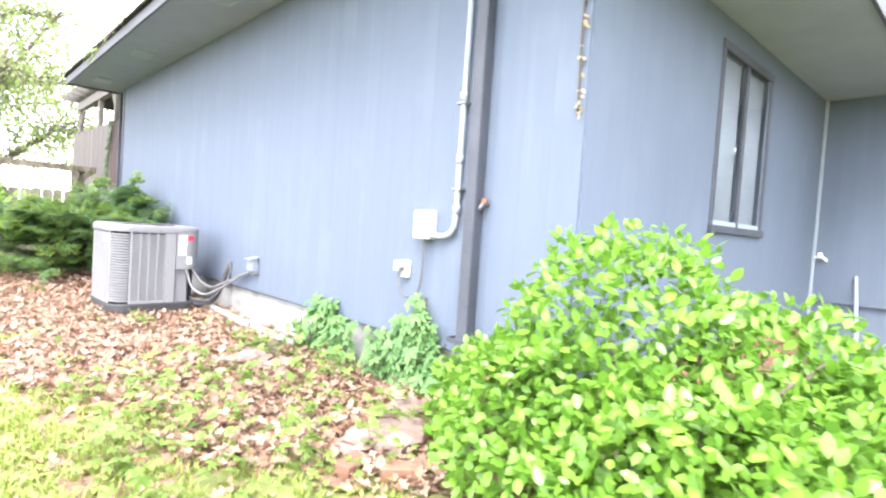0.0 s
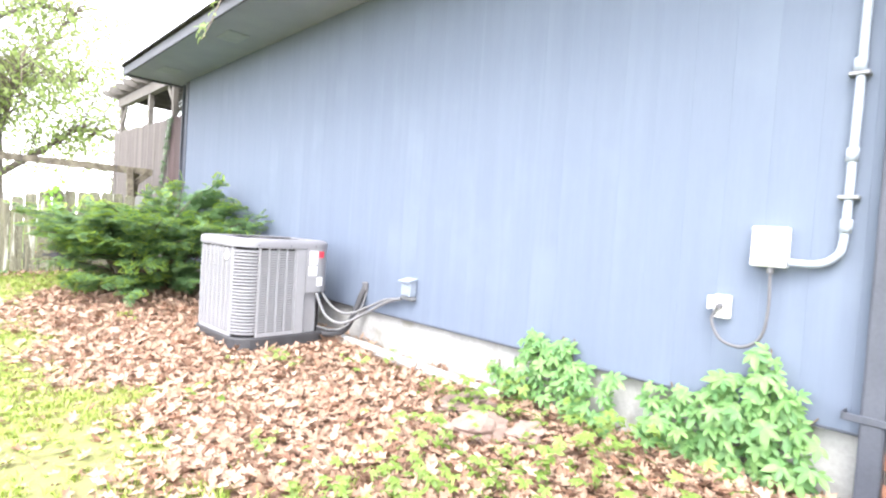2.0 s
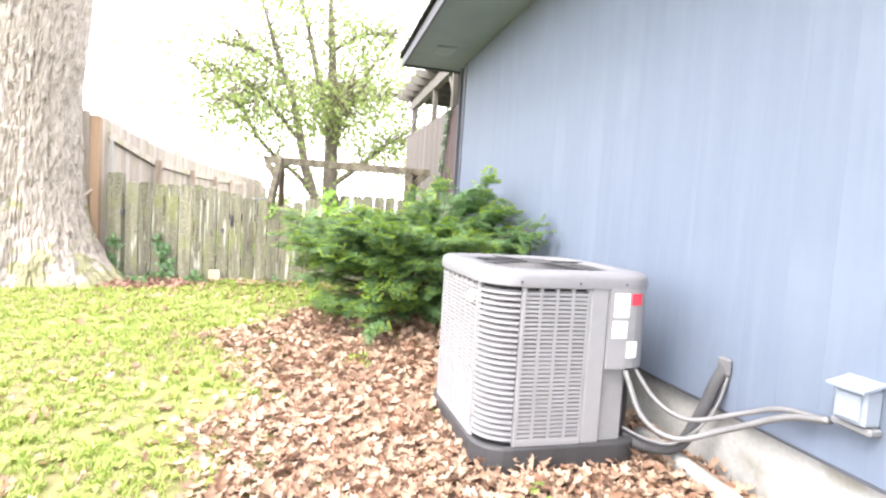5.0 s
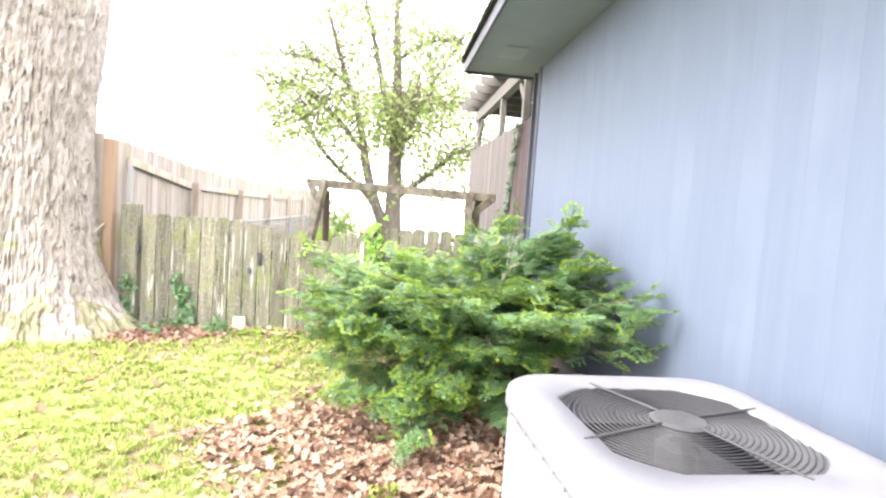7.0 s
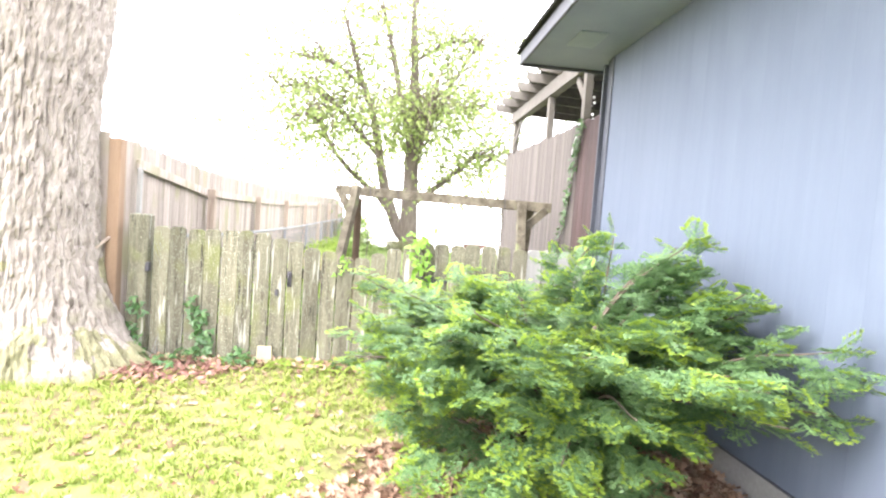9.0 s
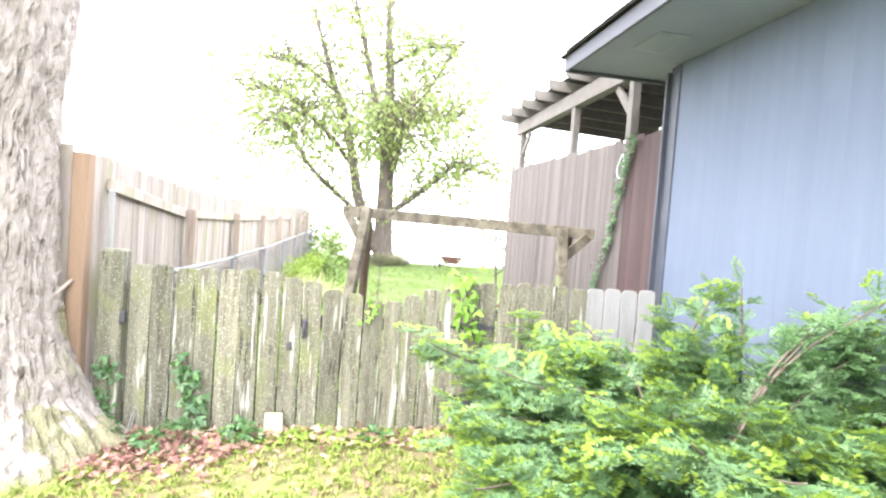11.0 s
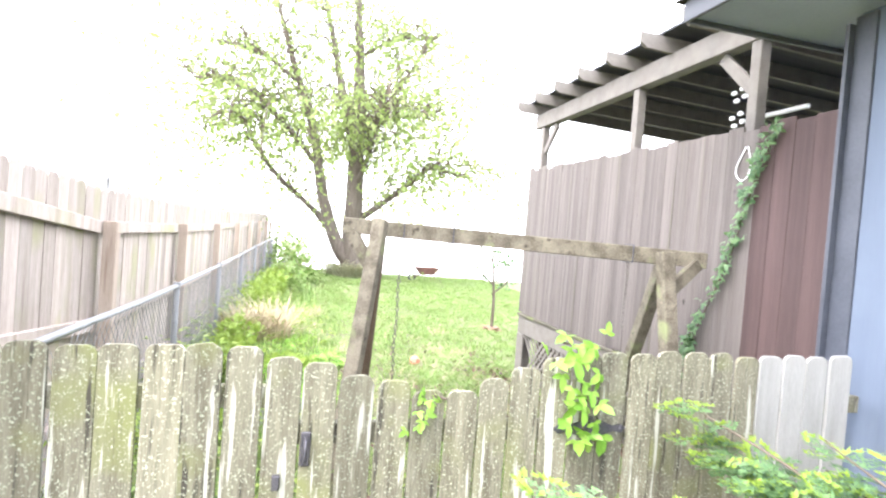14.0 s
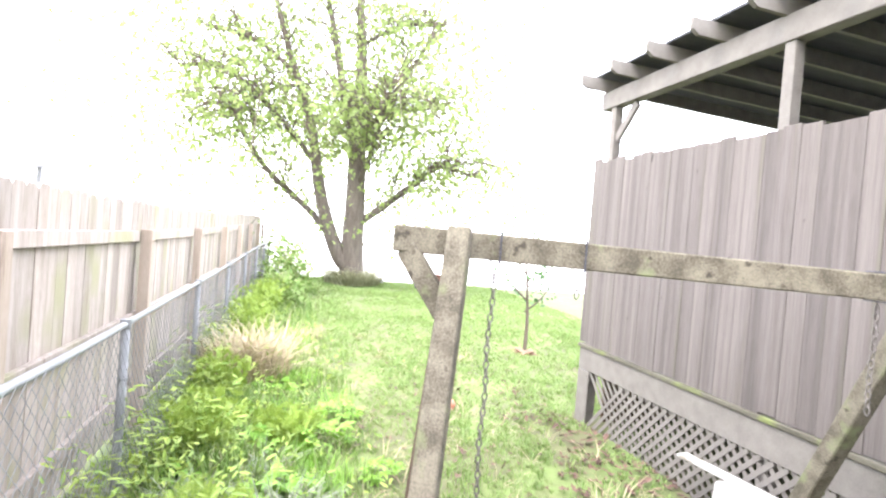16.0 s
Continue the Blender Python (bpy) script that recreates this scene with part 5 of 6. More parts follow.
def grass():
    tv, tf = clump_template(8, 1.0, 0.065, 0.7, 1)
    n = 36000
    x, y = rng.uniform(-4.2, 2.2, n), rng.uniform(-1.5, 11.18, n)
    patch = np.array([noise.noise(Vector((a * 0.9, b * 0.9, 0))) for a, b in zip(x, y)])
    keep = (rng.uniform(0, 1, n) > bed(x, y) * 0.985) & (rng.uniform(-0.5, 0.22, n) < patch + 0.08) & (np.hypot(x + 2.65, y - 10.95) > 0.8)
    x, y = x[keep], y[keep]
    stuff("lawn_grass", scatter("lawn_grass", tv, tf, upright(x, y, rng.uniform(0.035, 0.075, len(x))), GRASS_L), "short yellow-green patchy lawn grass", "grass")
    # broad low weeds in the lawn
    n = 9000
    x, y = rng.uniform(-3.5, 1.6, n), rng.uniform(0.5, 11.0, n)
    patch = np.array([noise.noise(Vector((a * 1.3 + 9, b * 1.3, 3))) for a, b in zip(x, y)])
    keep = (rng.uniform(0, 1, n) > bed(x, y) * 0.95) & (patch > -0.05)
    x, y = x[keep], y[keep]
    stuff("lawn_weeds", scatter("lawn_weeds", *THREE, upright(x, y, rng.uniform(0.025, 0.05, len(x)), 0.03, 0.3), GRASS_L), "low broad-leaved weeds in the lawn", "weeds")
    tvb, tfb = clump_template(9, 1.0, 0.04, 0.6, 5)
    n = 46000
    x, y = rng.uniform(-1.9, 6.5, n), 11.4 + 18.2 * rng.uniform(0, 1, n) ** 1.3
    keep = ~((x > 2.4) & (y < 16)) & ~((x > 1.5 + 0.25 * np.sin(y * 3)) & (y < 15.5) & (rng.uniform(0, 1, n) < 0.75)) & (np.hypot(x - 1.17, y - 28) > 0.5)
    x, y = x[keep], y[keep]
    patch = np.array([noise.noise(Vector((a * 1.6, b * 0.8, 5))) for a, b in zip(x, y)])
    size = rng.uniform(0.04, 0.085, len(x)) * (1 + 0.03 * (y - 11)) * (1 + 0.7 * patch)
    stuff("back_lawn_grass", scatter("back_lawn_grass", tvb, tfb, upright(x, y, size), GRASS_B), "long fresh green grass in the back garden", "grass")
    # rank growth along the chain-link fence
    tv2, tf2 = clump_template(12, 1.0, 0.028, 0.5, 2)
    n = 3200
    y = rng.uniform(11.5, 27, n)
    x = -1.5 + np.abs(rng.normal(0, 0.5, n))
    keep = x < 0.2
    x, y = x[keep], y[keep]
    stuff("tall_grass", scatter("tall_grass", tv2, tf2, upright(x, y, rng.uniform(0.10, 0.36, len(x)) * (0.6 + 0.5 * np.sin(y * 2.3 + x) ** 2), 0, 0.2), GRASS_B), "tall rank grass along the chain-link fence", "grass")
    n = 6200
    y = rng.uniform(11.5, 21, n)
    x = -1.75 + np.abs(rng.normal(0, 0.75, n))
    h = rng.uniform(0.03, 0.28, n)
    h = h * (1.9 - 1.1 * np.clip(x + 1.4, 0, 1.4)) * (0.5 + np.sin(x * 5.1 + y * 3.7) ** 2)
    m = poses(np.stack([x, y, ground_z(x, y) + h], 1), rand_dirs(n, 0.4), np.stack([rng.normal(0, 0.5, n), rng.normal(0, 0.5, n), np.ones(n)], 1), rng.uniform(0.03, 0.075, n))
    stuff("fence_weeds", scatter("fence_weeds", [(x * 0.6, y * 1.3, z) for x, y, z in LEAF_V], LEAF_F, m, WEED), "bright leafy weeds along the fence", "weeds")

    tv3, tf3 = clump_template(7, 1.0, 0.02, 1.2, 7)
    n = 700
    x, y = rng.uniform(-1.5, 2.2, n), rng.uniform(11.5, 20, n)
    keep = rng.uniform(0, 1, n) < np.where(x < -0.2, 0.9, 0.25)
    x, y = x[keep], y[keep]
    stuff("dead_stalks", scatter("dead_stalks", tv3, tf3, upright(x, y, rng.uniform(0.08, 0.26, len(x)), 0, 0.3), STRAW), "dead straw-coloured stalks among the weeds", "dead grass")


grass()


def straw_tuft(x, y, s, n, label):
    tv, tf = clump_template(16, 1.0, 0.014, 0.9, 4)
    g = float(ground_z(x, y))
    px, py = x + rng.normal(0, 0.13, n), y + rng.normal(0, 0.13, n)
    me = scatter("dry_grass_tuft", tv, tf, upright(px, py, rng.uniform(0.6, 1.0, n) * s), STRAW)
    me.transform(Matrix.Translation((-x, -y, -g)))
    ob = new("dry_grass_tuft", me)
    ob.location = (x, y, g)
    tagged(ob, label, "grass tuft")


straw_tuft(-1.12, 17.2, 0.85, 60, "tuft of dry straw-coloured grass by the fence")
straw_tuft(-0.35, 19.5, 0.3, 14, "small tuft of dry straw-coloured grass")


def frond_template(seed, light=False):
    """A short flat spray of needles on a stem with side twigs."""
    r = random.Random(seed)
    v, f = [], []

    def needles(a, b, n, ln):
        a, b = Vector(a), Vector(b)
        d = (b - a).normalized()
        s = Vector((d.y, -d.x, 0))
        for k in range(n):
            p = a + (b - a) * (k + 0.5) / n
            for sg in (-1, 1):
                tip = p + (s * sg * 0.9 + d * 0.45) * ln * r.uniform(0.8, 1.15) + Vector((0, 0, r.uniform(-0.04, 0.05)))
                i = len(v)
                w = d * 0.042
                v.extend([tuple(p - w), tuple(p + w), tuple(tip)])
                f.append((i, i + 1, i + 2))
    needles((0, 0, 0), (0, 1, -0.12), 8 if light else 13, 0.25 if light else 0.11)
    for k in range(2 if light else 4):
        y = 0.12 + 0.2 * k
        l = 0.52 * (1 - 0.55 * k / 4)
        for sg in (-1, 1):
            needles((0, y, -0.12 * y), (sg * l * 0.78, y + l * 0.66, -0.16 * y + r.uniform(-0.12, 0.04)), max(3, int(l * 12)), 0.16 if light else 0.095)
    return v, f


def bud_template(seed):
    """Bursts of short new needles on the shoot ends of a spray."""
    r = random.Random(seed + 40)
    v, f = [], []
    ends = [(0, 0.98, -0.12)]
    for k in range(4):
        y = 0.12 + 0.2 * k
        l = 0.52 * (1 - 0.55 * k / 4)
        ends += [(sg * l * 0.76, y + l * 0.64, -0.16 * y) for sg in (-1, 1)]
    for ex, ey, ez in ends:
        for k in range(7):
            a = math.atan2(ey, ex) + r.uniform(-1.3, 1.3)
            tip = Vector((math.cos(a), math.sin(a), r.uniform(-0.1, 0.6))) * r.uniform(0.13, 0.2)
            w = Vector((-math.sin(a), math.cos(a), 0)) * 0.05
            i = len(v)
            o = Vector((ex, ey, ez))
            v.extend([tuple(o - w), tuple(o + w), tuple(o + tip)])
            f.append((i, i + 1, i + 2))
    return v, f


STRAP = leafy("grey_strap_leaves", [(0.10, 0.135, 0.07), (0.19, 0.22, 0.14), (0.27, 0.28, 0.19)], 0.2)


def blade_tuft(x, y, s, n):
    """A tuft of long soft blades."""
    tv, tf = clump_template(18, 1.0, 0.016, 0.7, 14)
    g = float(ground_z(x, y))
    px, py = x + rng.normal(0, 0.09, n), y + rng.normal(0, 0.09, n)
    me = scatter("grass_tuft", tv, tf, upright(px, py, rng.uniform(0.6, 1.0, n) * s, 0, 0.2), LUSH)
    me.transform(Matrix.Translation((-x, -y, -g)))
    ob = new("grass_tuft", me)
    ob.location = (x, y, g)
    tagged(ob, "soft tuft of long bright green grass among weeds", "grass tuft", "grass tufts along the fence")


LUSH = leafy("lush_blades", [(0.15, 0.325, 0.0375), (0.2375, 0.425, 0.0625), (0.325, 0.5, 0.1)], 0.4)
for x, y, s in ((-1.15, 13.9, 0.34), (-1.0, 14.6, 0.28), (-0.45, 14.9, 0.3), (-0.2, 14.5, 0.24), (-0.7, 15.9, 0.34), (-1.3, 15.7, 0.4), (-0.5, 17.0, 0.36), (-0.9, 18.2, 0.42), (-0.55, 19.2, 0.4), (0.15, 13.8, 0.2), (-0.1, 16.2, 0.26)):
    blade_tuft(x, y, s, 12)


def broad_weed(x, y, s, n):
    """A low rosette of broad upright leaves."""
    g = float(ground_z(x, y))
    a, q = rng.uniform(0, 6.28, n), np.sqrt(rng.uniform(0, 1, n))
    P = np.stack([q * s * np.cos(a), q * s * np.sin(a), s * (0.25 + rng.uniform(0.1, 1.1, n) * (1 - 0.5 * q))], 1)
    F = np.stack([np.cos(a), np.sin(a), rng.uniform(-0.2, 0.6, n)], 1)
    ob = new("broad_weed", scatter("broad_weed", *FIVE, poses(P, F, np.tile([0, 0, 1.0], (n, 1)) + rng.normal(0, 0.3, (n, 3)), s * rng.uniform(0.3, 0.55, n)), LUSH))
    ob.location = (x, y, g)
    tagged(ob, "low leafy green weed in the rank growth", "weed", kind="stuff")


for x, y, s in ((-0.6, 14.25, 0.2), (-0.3, 15.2, 0.22), (-0.85, 15.1, 0.2), (-0.15, 15.7, 0.2), (-1.25, 14.6, 0.16), (0.1, 14.6, 0.14), (-0.75, 16.6, 0.2), (-1.3, 16.9, 0.22), (-0.05, 13.6, 0.15)):
    broad_weed(x, y, s, 34)


def strap_tuft(x, y, s, n):
    """A mop of arching strap leaves."""
    tv, tf = clump_template(22, 1.0, 0.026, 1.5, 9)
    g = float(ground_z(x, y))
    px, py = x + rng.normal(0, 0.07, n), y + rng.normal(0, 0.07, n)
    me = scatter("border_grass", tv, tf, upright(px, py, rng.uniform(0.7, 1.0, n) * s, 0, 0.3), STRAP)
    me.transform(Matrix.Translation((-x, -y, -g)))
    ob = new("border_grass", me)
    ob.location = (x, y, g)
    tagged(ob, "arching tuft of grey-green strap-leaved border grass among weeds", "border grass")


for x, y, s in ((-0.55, 13.95, 0.3), (-0.85, 13.75, 0.27), (-0.3, 13.6, 0.24), (-1.2, 14.2, 0.3), (-0.75, 14.6, 0.26)):
    strap_tuft(x, y, s, 9)


def feathery_weed(x, y, h):
    """A tall soft weed: many thin stems with fine leaves."""
    g = float(ground_z(x, y))
    n = 420
    q = rng.uniform(0.1, 1, n)
    a, w = rng.uniform(0, 6.28, n), np.sqrt(rng.uniform(0, 1, n)) * 0.24
    P = np.stack([w * np.cos(a) * (0.4 + q), w * np.sin(a) * (0.4 + q), q * h * (1.1 - 1.2 * w)], 1)
    d = rand_dirs(n) * 0.7 + np.array([0, 0, 0.7])
    ob = new("tall_weed", scatter("tall_weed", *frond_template(2, True), poses(P, d, rand_dirs(n), rng.uniform(0.05, 0.1, n)), WEED))
    ob.location = (x, y, g)
    tagged(ob, "tall feathery bright green weed by the chain-link fence", "weed", kind="stuff")


for x, y, h in ((-1.2, 15.0, 0.55), (-1.05, 13.7, 0.35), (-1.25, 16.4, 0.5), (-0.6, 15.3, 0.3), (-1.2, 18.6, 0.75), (-1.1, 20.4, 0.8), (-1.0, 21.6, 0.7)):
    feathery_weed(x, y, h)


def seedlings():
    n = 190
    x, y = rng.uniform(0.5, 2.35, n), rng.uniform(1.9, 6.0, n)
    lean = rng.uniform(0, 1, n) < ss(5.6, 2.2, y) * 0.9 + 0.15
    x, y = x[lean], y[lean]
    k = len(x)
    big = np.repeat(rng.uniform(0.7, 1.4, k), 9)
    xx, yy = np.repeat(x, 9) + rng.normal(0, 0.055, 9 * k) * big, np.repeat(y, 9) + rng.normal(0, 0.055, 9 * k) * big
    z = ground_z(xx, yy) + 0.03 + rng.uniform(0.0, 0.16, 9 * k) * big
    m = poses(np.stack([xx, yy, z], 1), rand_dirs(9 * k, 0.3), np.stack([rng.normal(0, 0.35, 9 * k), rng.normal(0, 0.35, 9 * k), np.ones(9 * k)], 1), rng.uniform(0.03, 0.055, 9 * k) * big)
    stuff("seedlings", scatter("seedlings", *FIVE, m, SEEDLING), "yellow-green seedlings pushing through the leaf litter", "weeds")


seedlings()


def bright_shrub():
    base = (2.1, 0.95, float(ground_z(2.1, 0.95)))
    t = thing("shrub", "rounded shrub with dense glossy bright green leaves", "shrub", base)
    lobes = [(2.1, 1.1, 0.64, 0.5, 0.5, 0.6), (1.85, 1.25, 0.38, 0.4, 0.5, 0.42), (2.08, 1.75, 0.28, 0.28, 0.36, 0.38), (1.75, 0.62, 0.34, 0.5, 0.5, 0.42), (2.45, 0.66, 0.48, 0.48, 0.5, 0.5), (2.75, 0.42, 0.30, 0.4, 0.4, 0.42), (2.3, 0.2, 0.4, 0.6, 0.45, 0.42)]
    P, D = [], []
    for cx, cy, cz, rx, ry, rz in lobes:
        n = int(4600 * (rx * ry + rx * rz + ry * rz))
        d = rand_dirs(n)
        r = rng.uniform(0.72, 1.06, n)[:, None] ** 0.6
        bumpy = np.array([1 + 0.22 * noise.noise(Vector(q) * 3.1 + Vector((cx, cy, 0))) for q in d])[:, None]
        P.append(np.array([cx, cy, cz]) + d * np.array([rx, ry, rz]) * r * bumpy)
        D.append(d)
    P, D = np.concatenate(P), np.concatenate(D)
    keep = (P[:, 2] > 0.08) & ~((P[:, 0] > 2.42) & (P[:, 1] > 1.6)) & (P[:, 0] ** 2 + P[:, 1] ** 2 > 1.0)
    P, D = P[keep], D[keep]
    n = len(P)
    fwd = D * 0.5 + rand_dirs(n) * 0.8 + np.array([0, 0, 0.15])
    up = D * 0.8 + np.array([0, 0, 0.9]) + rng.normal(0, 0.35, (n, 3))
    stuff("foliage", scatter("foliage", LEAF_V, LEAF_F, poses(P, fwd, up, rng.uniform(0.035, 0.07, n)), SHRUB), "glossy bright green leaves", "", t)
    for k in range(14):
        a = k * 2.4
        tip = (base[0] + 0.1 + 0.4 * math.cos(a), base[1] - 0.15 + 0.38 * math.sin(a), 0.65 + 0.2 * math.sin(k))
        bm = bmesh.new()
        tube(bm, curve_pts([(base[0] + 0.08 * math.cos(a), base[1] + 0.08 * math.sin(a), base[2] - 0.03), ((base[0] + tip[0]) / 2, (base[1] + tip[1]) / 2, 0.45), tip], 4), [0.014 - 0.001 * i for i in range(9)], 6)
        part("stem", bm, TWIG, t, "", True)


bright_shrub()


def yew():
    base = (1.5, 9.45, float(ground_z(1.5, 9.45)))
    t = thing("yew_bush", "spreading dark green yew bush with bright yellow-green tips", "bush", base)
    r = random.Random(31)
    ends = []
    while len(ends) < 115:
        w, q = r.uniform(0, 6.283), math.sqrt(r.uniform(0.02, 1))
        e = Vector((1.38 + 1.02 * q * math.cos(w), 9.45 + 1.32 * q * math.sin(w), 1.13 - 0.14 * q * q + r.gauss(0, 0.09)))
        if e.x < 2.38 and e.y < 10.95:
            ends.append(e)
    while len(ends) < 185:
        w, q = r.uniform(0, 6.283), r.uniform(0.55, 1)
        e = Vector((1.36 + 1.0 * q * math.cos(w), 9.3 + 1.2 * q * math.sin(w), r.uniform(0.27, 0.9)))
        if e.x < 2.38:
            ends.append(e)
    for e in ((0.18, 10.3, 1.2), (0.3, 10.15, 1.16), (0.34, 10.0, 1.2), (1.2, 11.02, 1.23), (1.15, 10.85, 1.15), (1.35, 10.75, 1.02), (1.75, 7.98, 1.12), (1.9, 8.05, 1.08), (1.6, 8.15, 1.1), (1.2, 8.3, 0.66)):
        ends.append(Vector(e))
    for k in range(8):
        ends.append(Vector((1.78 + r.gauss(0, 0.14), 9.75 + r.gauss(0, 0.14), r.uniform(1.0, 1.64))))
    for k in range(34):
        z = r.uniform(0.9, 1.66)
        ends.append(Vector((2.24 + r.uniform(-0.34, 0.17) * (2.0 - z), 9.15 + r.gauss(0, 0.26), z)))
    for e in ((2.4, 8.1, 1.17), (2.38, 8.3, 1.2), (2.36, 8.55, 1.22), (2.3, 8.75, 1.3), (2.38, 8.15, 1.1), (2.38, 8.25, 0.93), (2.3, 8.4, 1.0), (2.2, 8.3, 0.85), (0.26, 9.1, 1.03), (0.3, 8.9, 0.92), (0.34, 9.3, 1.08), (0.45, 9.0, 0.8), (0.55, 9.35, 1.12), (1.3, 9.9, 1.25), (1.0, 9.9, 1.2)):
        ends.append(Vector(e))
    P, D, Z = [], [], []
    for n, e in enumerate(ends):
        o = Vector((base[0] + r.uniform(-0.25, 0.25), base[1] + r.uniform(-0.2, 0.2), base[2] - 0.04))
        mid = o.lerp(e, 0.55) + Vector((0, 0, 0.10 + 0.12 * (e.z > 0.6)))
        line = curve_pts([o, mid, e], 9)
        bm = bmesh.new()
        tube(bm, line, [0.014 - 0.0006 * i for i in range(len(line))], 5)
        if n % 2 == 0:
            part("limb", bm, TWIG, t, "", True)
        else:
            bm.free()
        for k in range(34):
            q = r.uniform(0.32, 1.0) ** 0.8 * (len(line) - 1.01)
            i = int(q)
            p = line[i].lerp(line[i + 1], q - i)
            tg = (line[i + 1] - line[i]).normalized()
            side = Vector((tg.y, -tg.x, 0))
            sg = r.choice((-1, 1))
            w = r.uniform(0, 0.20) * (1.15 - q / len(line))
            P.append(tuple(p + side * sg * w + Vector((0, 0, r.gauss(-0.01, 0.018)))))
            d = tg * 0.55 + side * sg * r.uniform(0.2, 1.1)
            d.z = max(-0.4, min(0.25, d.z)) + r.gauss(-0.12, 0.1)
            if e.z > 1.35 or e.z > 1.15 and e.x > 2.2:
                d.z += 0.2
            D.append(tuple(d))
            Z.append(q / len(line) * r.uniform(0.75, 1.1) * (1.0 if e.z > 0.6 or e.x < 1.6 else 0.8) * (0.88 if e.x > 1.95 else 1.0))
    P, Z = np.array(P), np.array(Z)
    D = unit(unit(np.array(D)) + rng.normal(0, 1, (len(P), 3)) * np.array([0.45, 0.45, 0.1]))
    size = rng.uniform(0.09, 0.17, len(P))
    tip = P + D * size[:, None]
    keep = (tip[:, 2] > 0.2) & (P[:, 2] > 0.22) & (tip[:, 0] < 2.45) & (P[:, 0] < 2.44) & (tip[:, 0] > 0.12)
    P, D, size, tip, Z = P[keep], D[keep], size[keep], tip[keep], Z[keep]
    n = len(P)
    up = np.array([0, 0, 1.0]) + rng.normal(0, 0.16, (n, 3))
    for k in range(3):
        s = np.arange(n) % 3 == k
        tagged(stuff("foliage", scatter("foliage", *frond_template(k), poses(P[s], D[s], up[s], size[s]), YEW), "flat dark green needle sprays", "", t), kind="stuff")
        s = s & (Z > 0.74)
        tagged(stuff("new_growth", scatter("new_growth", *bud_template(k), poses(P[s] + np.array([0, 0, 0.004]), D[s], up[s], size[s]), YEW_TIP), "bright yellow-green new growth", "", t), kind="stuff")


yew()


def creeper():
    for lab, pts, base in (("green five-leaved creeper climbing the concrete foundation", [(3.5, 0.02, 4.35, 0.42, 115), (3.85, 0.3, 4.2, 0.56, 40), (4.25, 0.0, 4.5, 0.3, 22)], (2.46, 4.0, 0.08)),
                           ("green five-leaved creeper with a tall shoot on the wall", [(2.52, 0.05, 3.36, 0.44, 170), (2.6, 0.4, 3.0, 0.60, 45), (2.72, 0.5, 2.82, 0.72, 12)], (2.46, 2.9, 0.06))):
        t = thing("creeper", lab, "climbing plant", base)
        P = []
        for y0, z0, y1, z1, n in pts:
            P.append(np.stack([2.49 - np.abs(rng.normal(0, 0.05, n)) - 0.03, rng.uniform(y0, y1, n), rng.uniform(z0, z1, n)], 1))
        P = np.concatenate(P)
        n = len(P)
        fwd = np.stack([rng.normal(-0.45, 0.2, n), rng.normal(0, 0.6, n), rng.normal(-0.55, 0.3, n)], 1)
        up = np.stack([rng.normal(-1, 0.2, n), rng.normal(0, 0.3, n), rng.normal(0.7, 0.2, n)], 1)
        stuff("foliage", scatter("foliage", *FIVE, poses(P, fwd, up, rng.uniform(0.055, 0.10, n)), CREEPER), "five-part green leaves", "", t)
        for k in range(7):
            y0, z0, y1, z1, m = pts[k % len(pts)]
            bm = bmesh.new()
            ya, yb = rng.uniform(y0, y1), rng.uniform(y0, y1)
            tube(bm, curve_pts([(2.46, ya, 0.0), (2.47, (ya + yb) / 2, z1 * 0.5), (2.478, yb, z1)], 4), 0.004, 5)
            part("stem", bm, TWIG, t, "", True)


creeper()


def leaf_vine(name, label, pts, n, spread, size, material, tmpl, back):
    """Leaves along a stem that climbs a surface; back is the way out from it."""
    t = thing(name, label, "climbing plant", tuple(pts[0]))
    line = curve_pts(pts, 8)
    bm = bmesh.new()
    tube(bm, line, 0.006, 5)
    part("stem", bm, TWIG, t, "", True)
    arr = np.array([tuple(p) for p in line])
    b = np.array(back, float)
    q = rng.uniform(0, len(arr) - 1.001, n)
    i = q.astype(int)
    P = arr[i] + (arr[i + 1] - arr[i]) * (q - i)[:, None] + rng.normal(0, spread, (n, 3)) * (1 - np.abs(b)) + b * rng.uniform(0.005, 0.05, n)[:, None]
    fwd = np.array([0, 0, -0.6]) + b * 0.4 + rng.normal(0, 0.5, (n, 3))
    up = b + np.array([0, 0, 0.5]) + rng.normal(0, 0.25, (n, 3))
    stuff("foliage", scatter("foliage", *tmpl, poses(P, fwd, up, rng.uniform(0.7, 1.2, n) * size), material), "", "", t)


ONE = (LEAF_V, LEAF_F)
leaf_vine("ivy_vine", "green ivy climbing the weathered porch screen", [(2.42, 12.58, 0.95), (2.42, 12.48, 1.3), (2.42, 12.2, 1.9), (2.42, 12.05, 2.4), (2.42, 11.88, 2.8)], 300, 0.03, 0.046, SCREEN_IVY, THREE, (-1, 0, 0))
leaf_vine("ivy_vine", "pale withered vine hanging down the house corner", [(2.48, 1.66, 1.85), (2.475, 1.665, 2.3), (2.48, 1.66, 2.9)], 42, 0.02, 0.036, STRAW, ONE, (-0.7, -0.7, 0))
leaf_vine("ivy_vine", "dark ivy climbing the mossy picket fence", [(-1.16, 11.17, 0.2), (-1.2, 11.17, 0.5), (-1.27, 11.17, 0.82)], 75, 0.05, 0.06, IVY, THREE, (0, -1, 0))
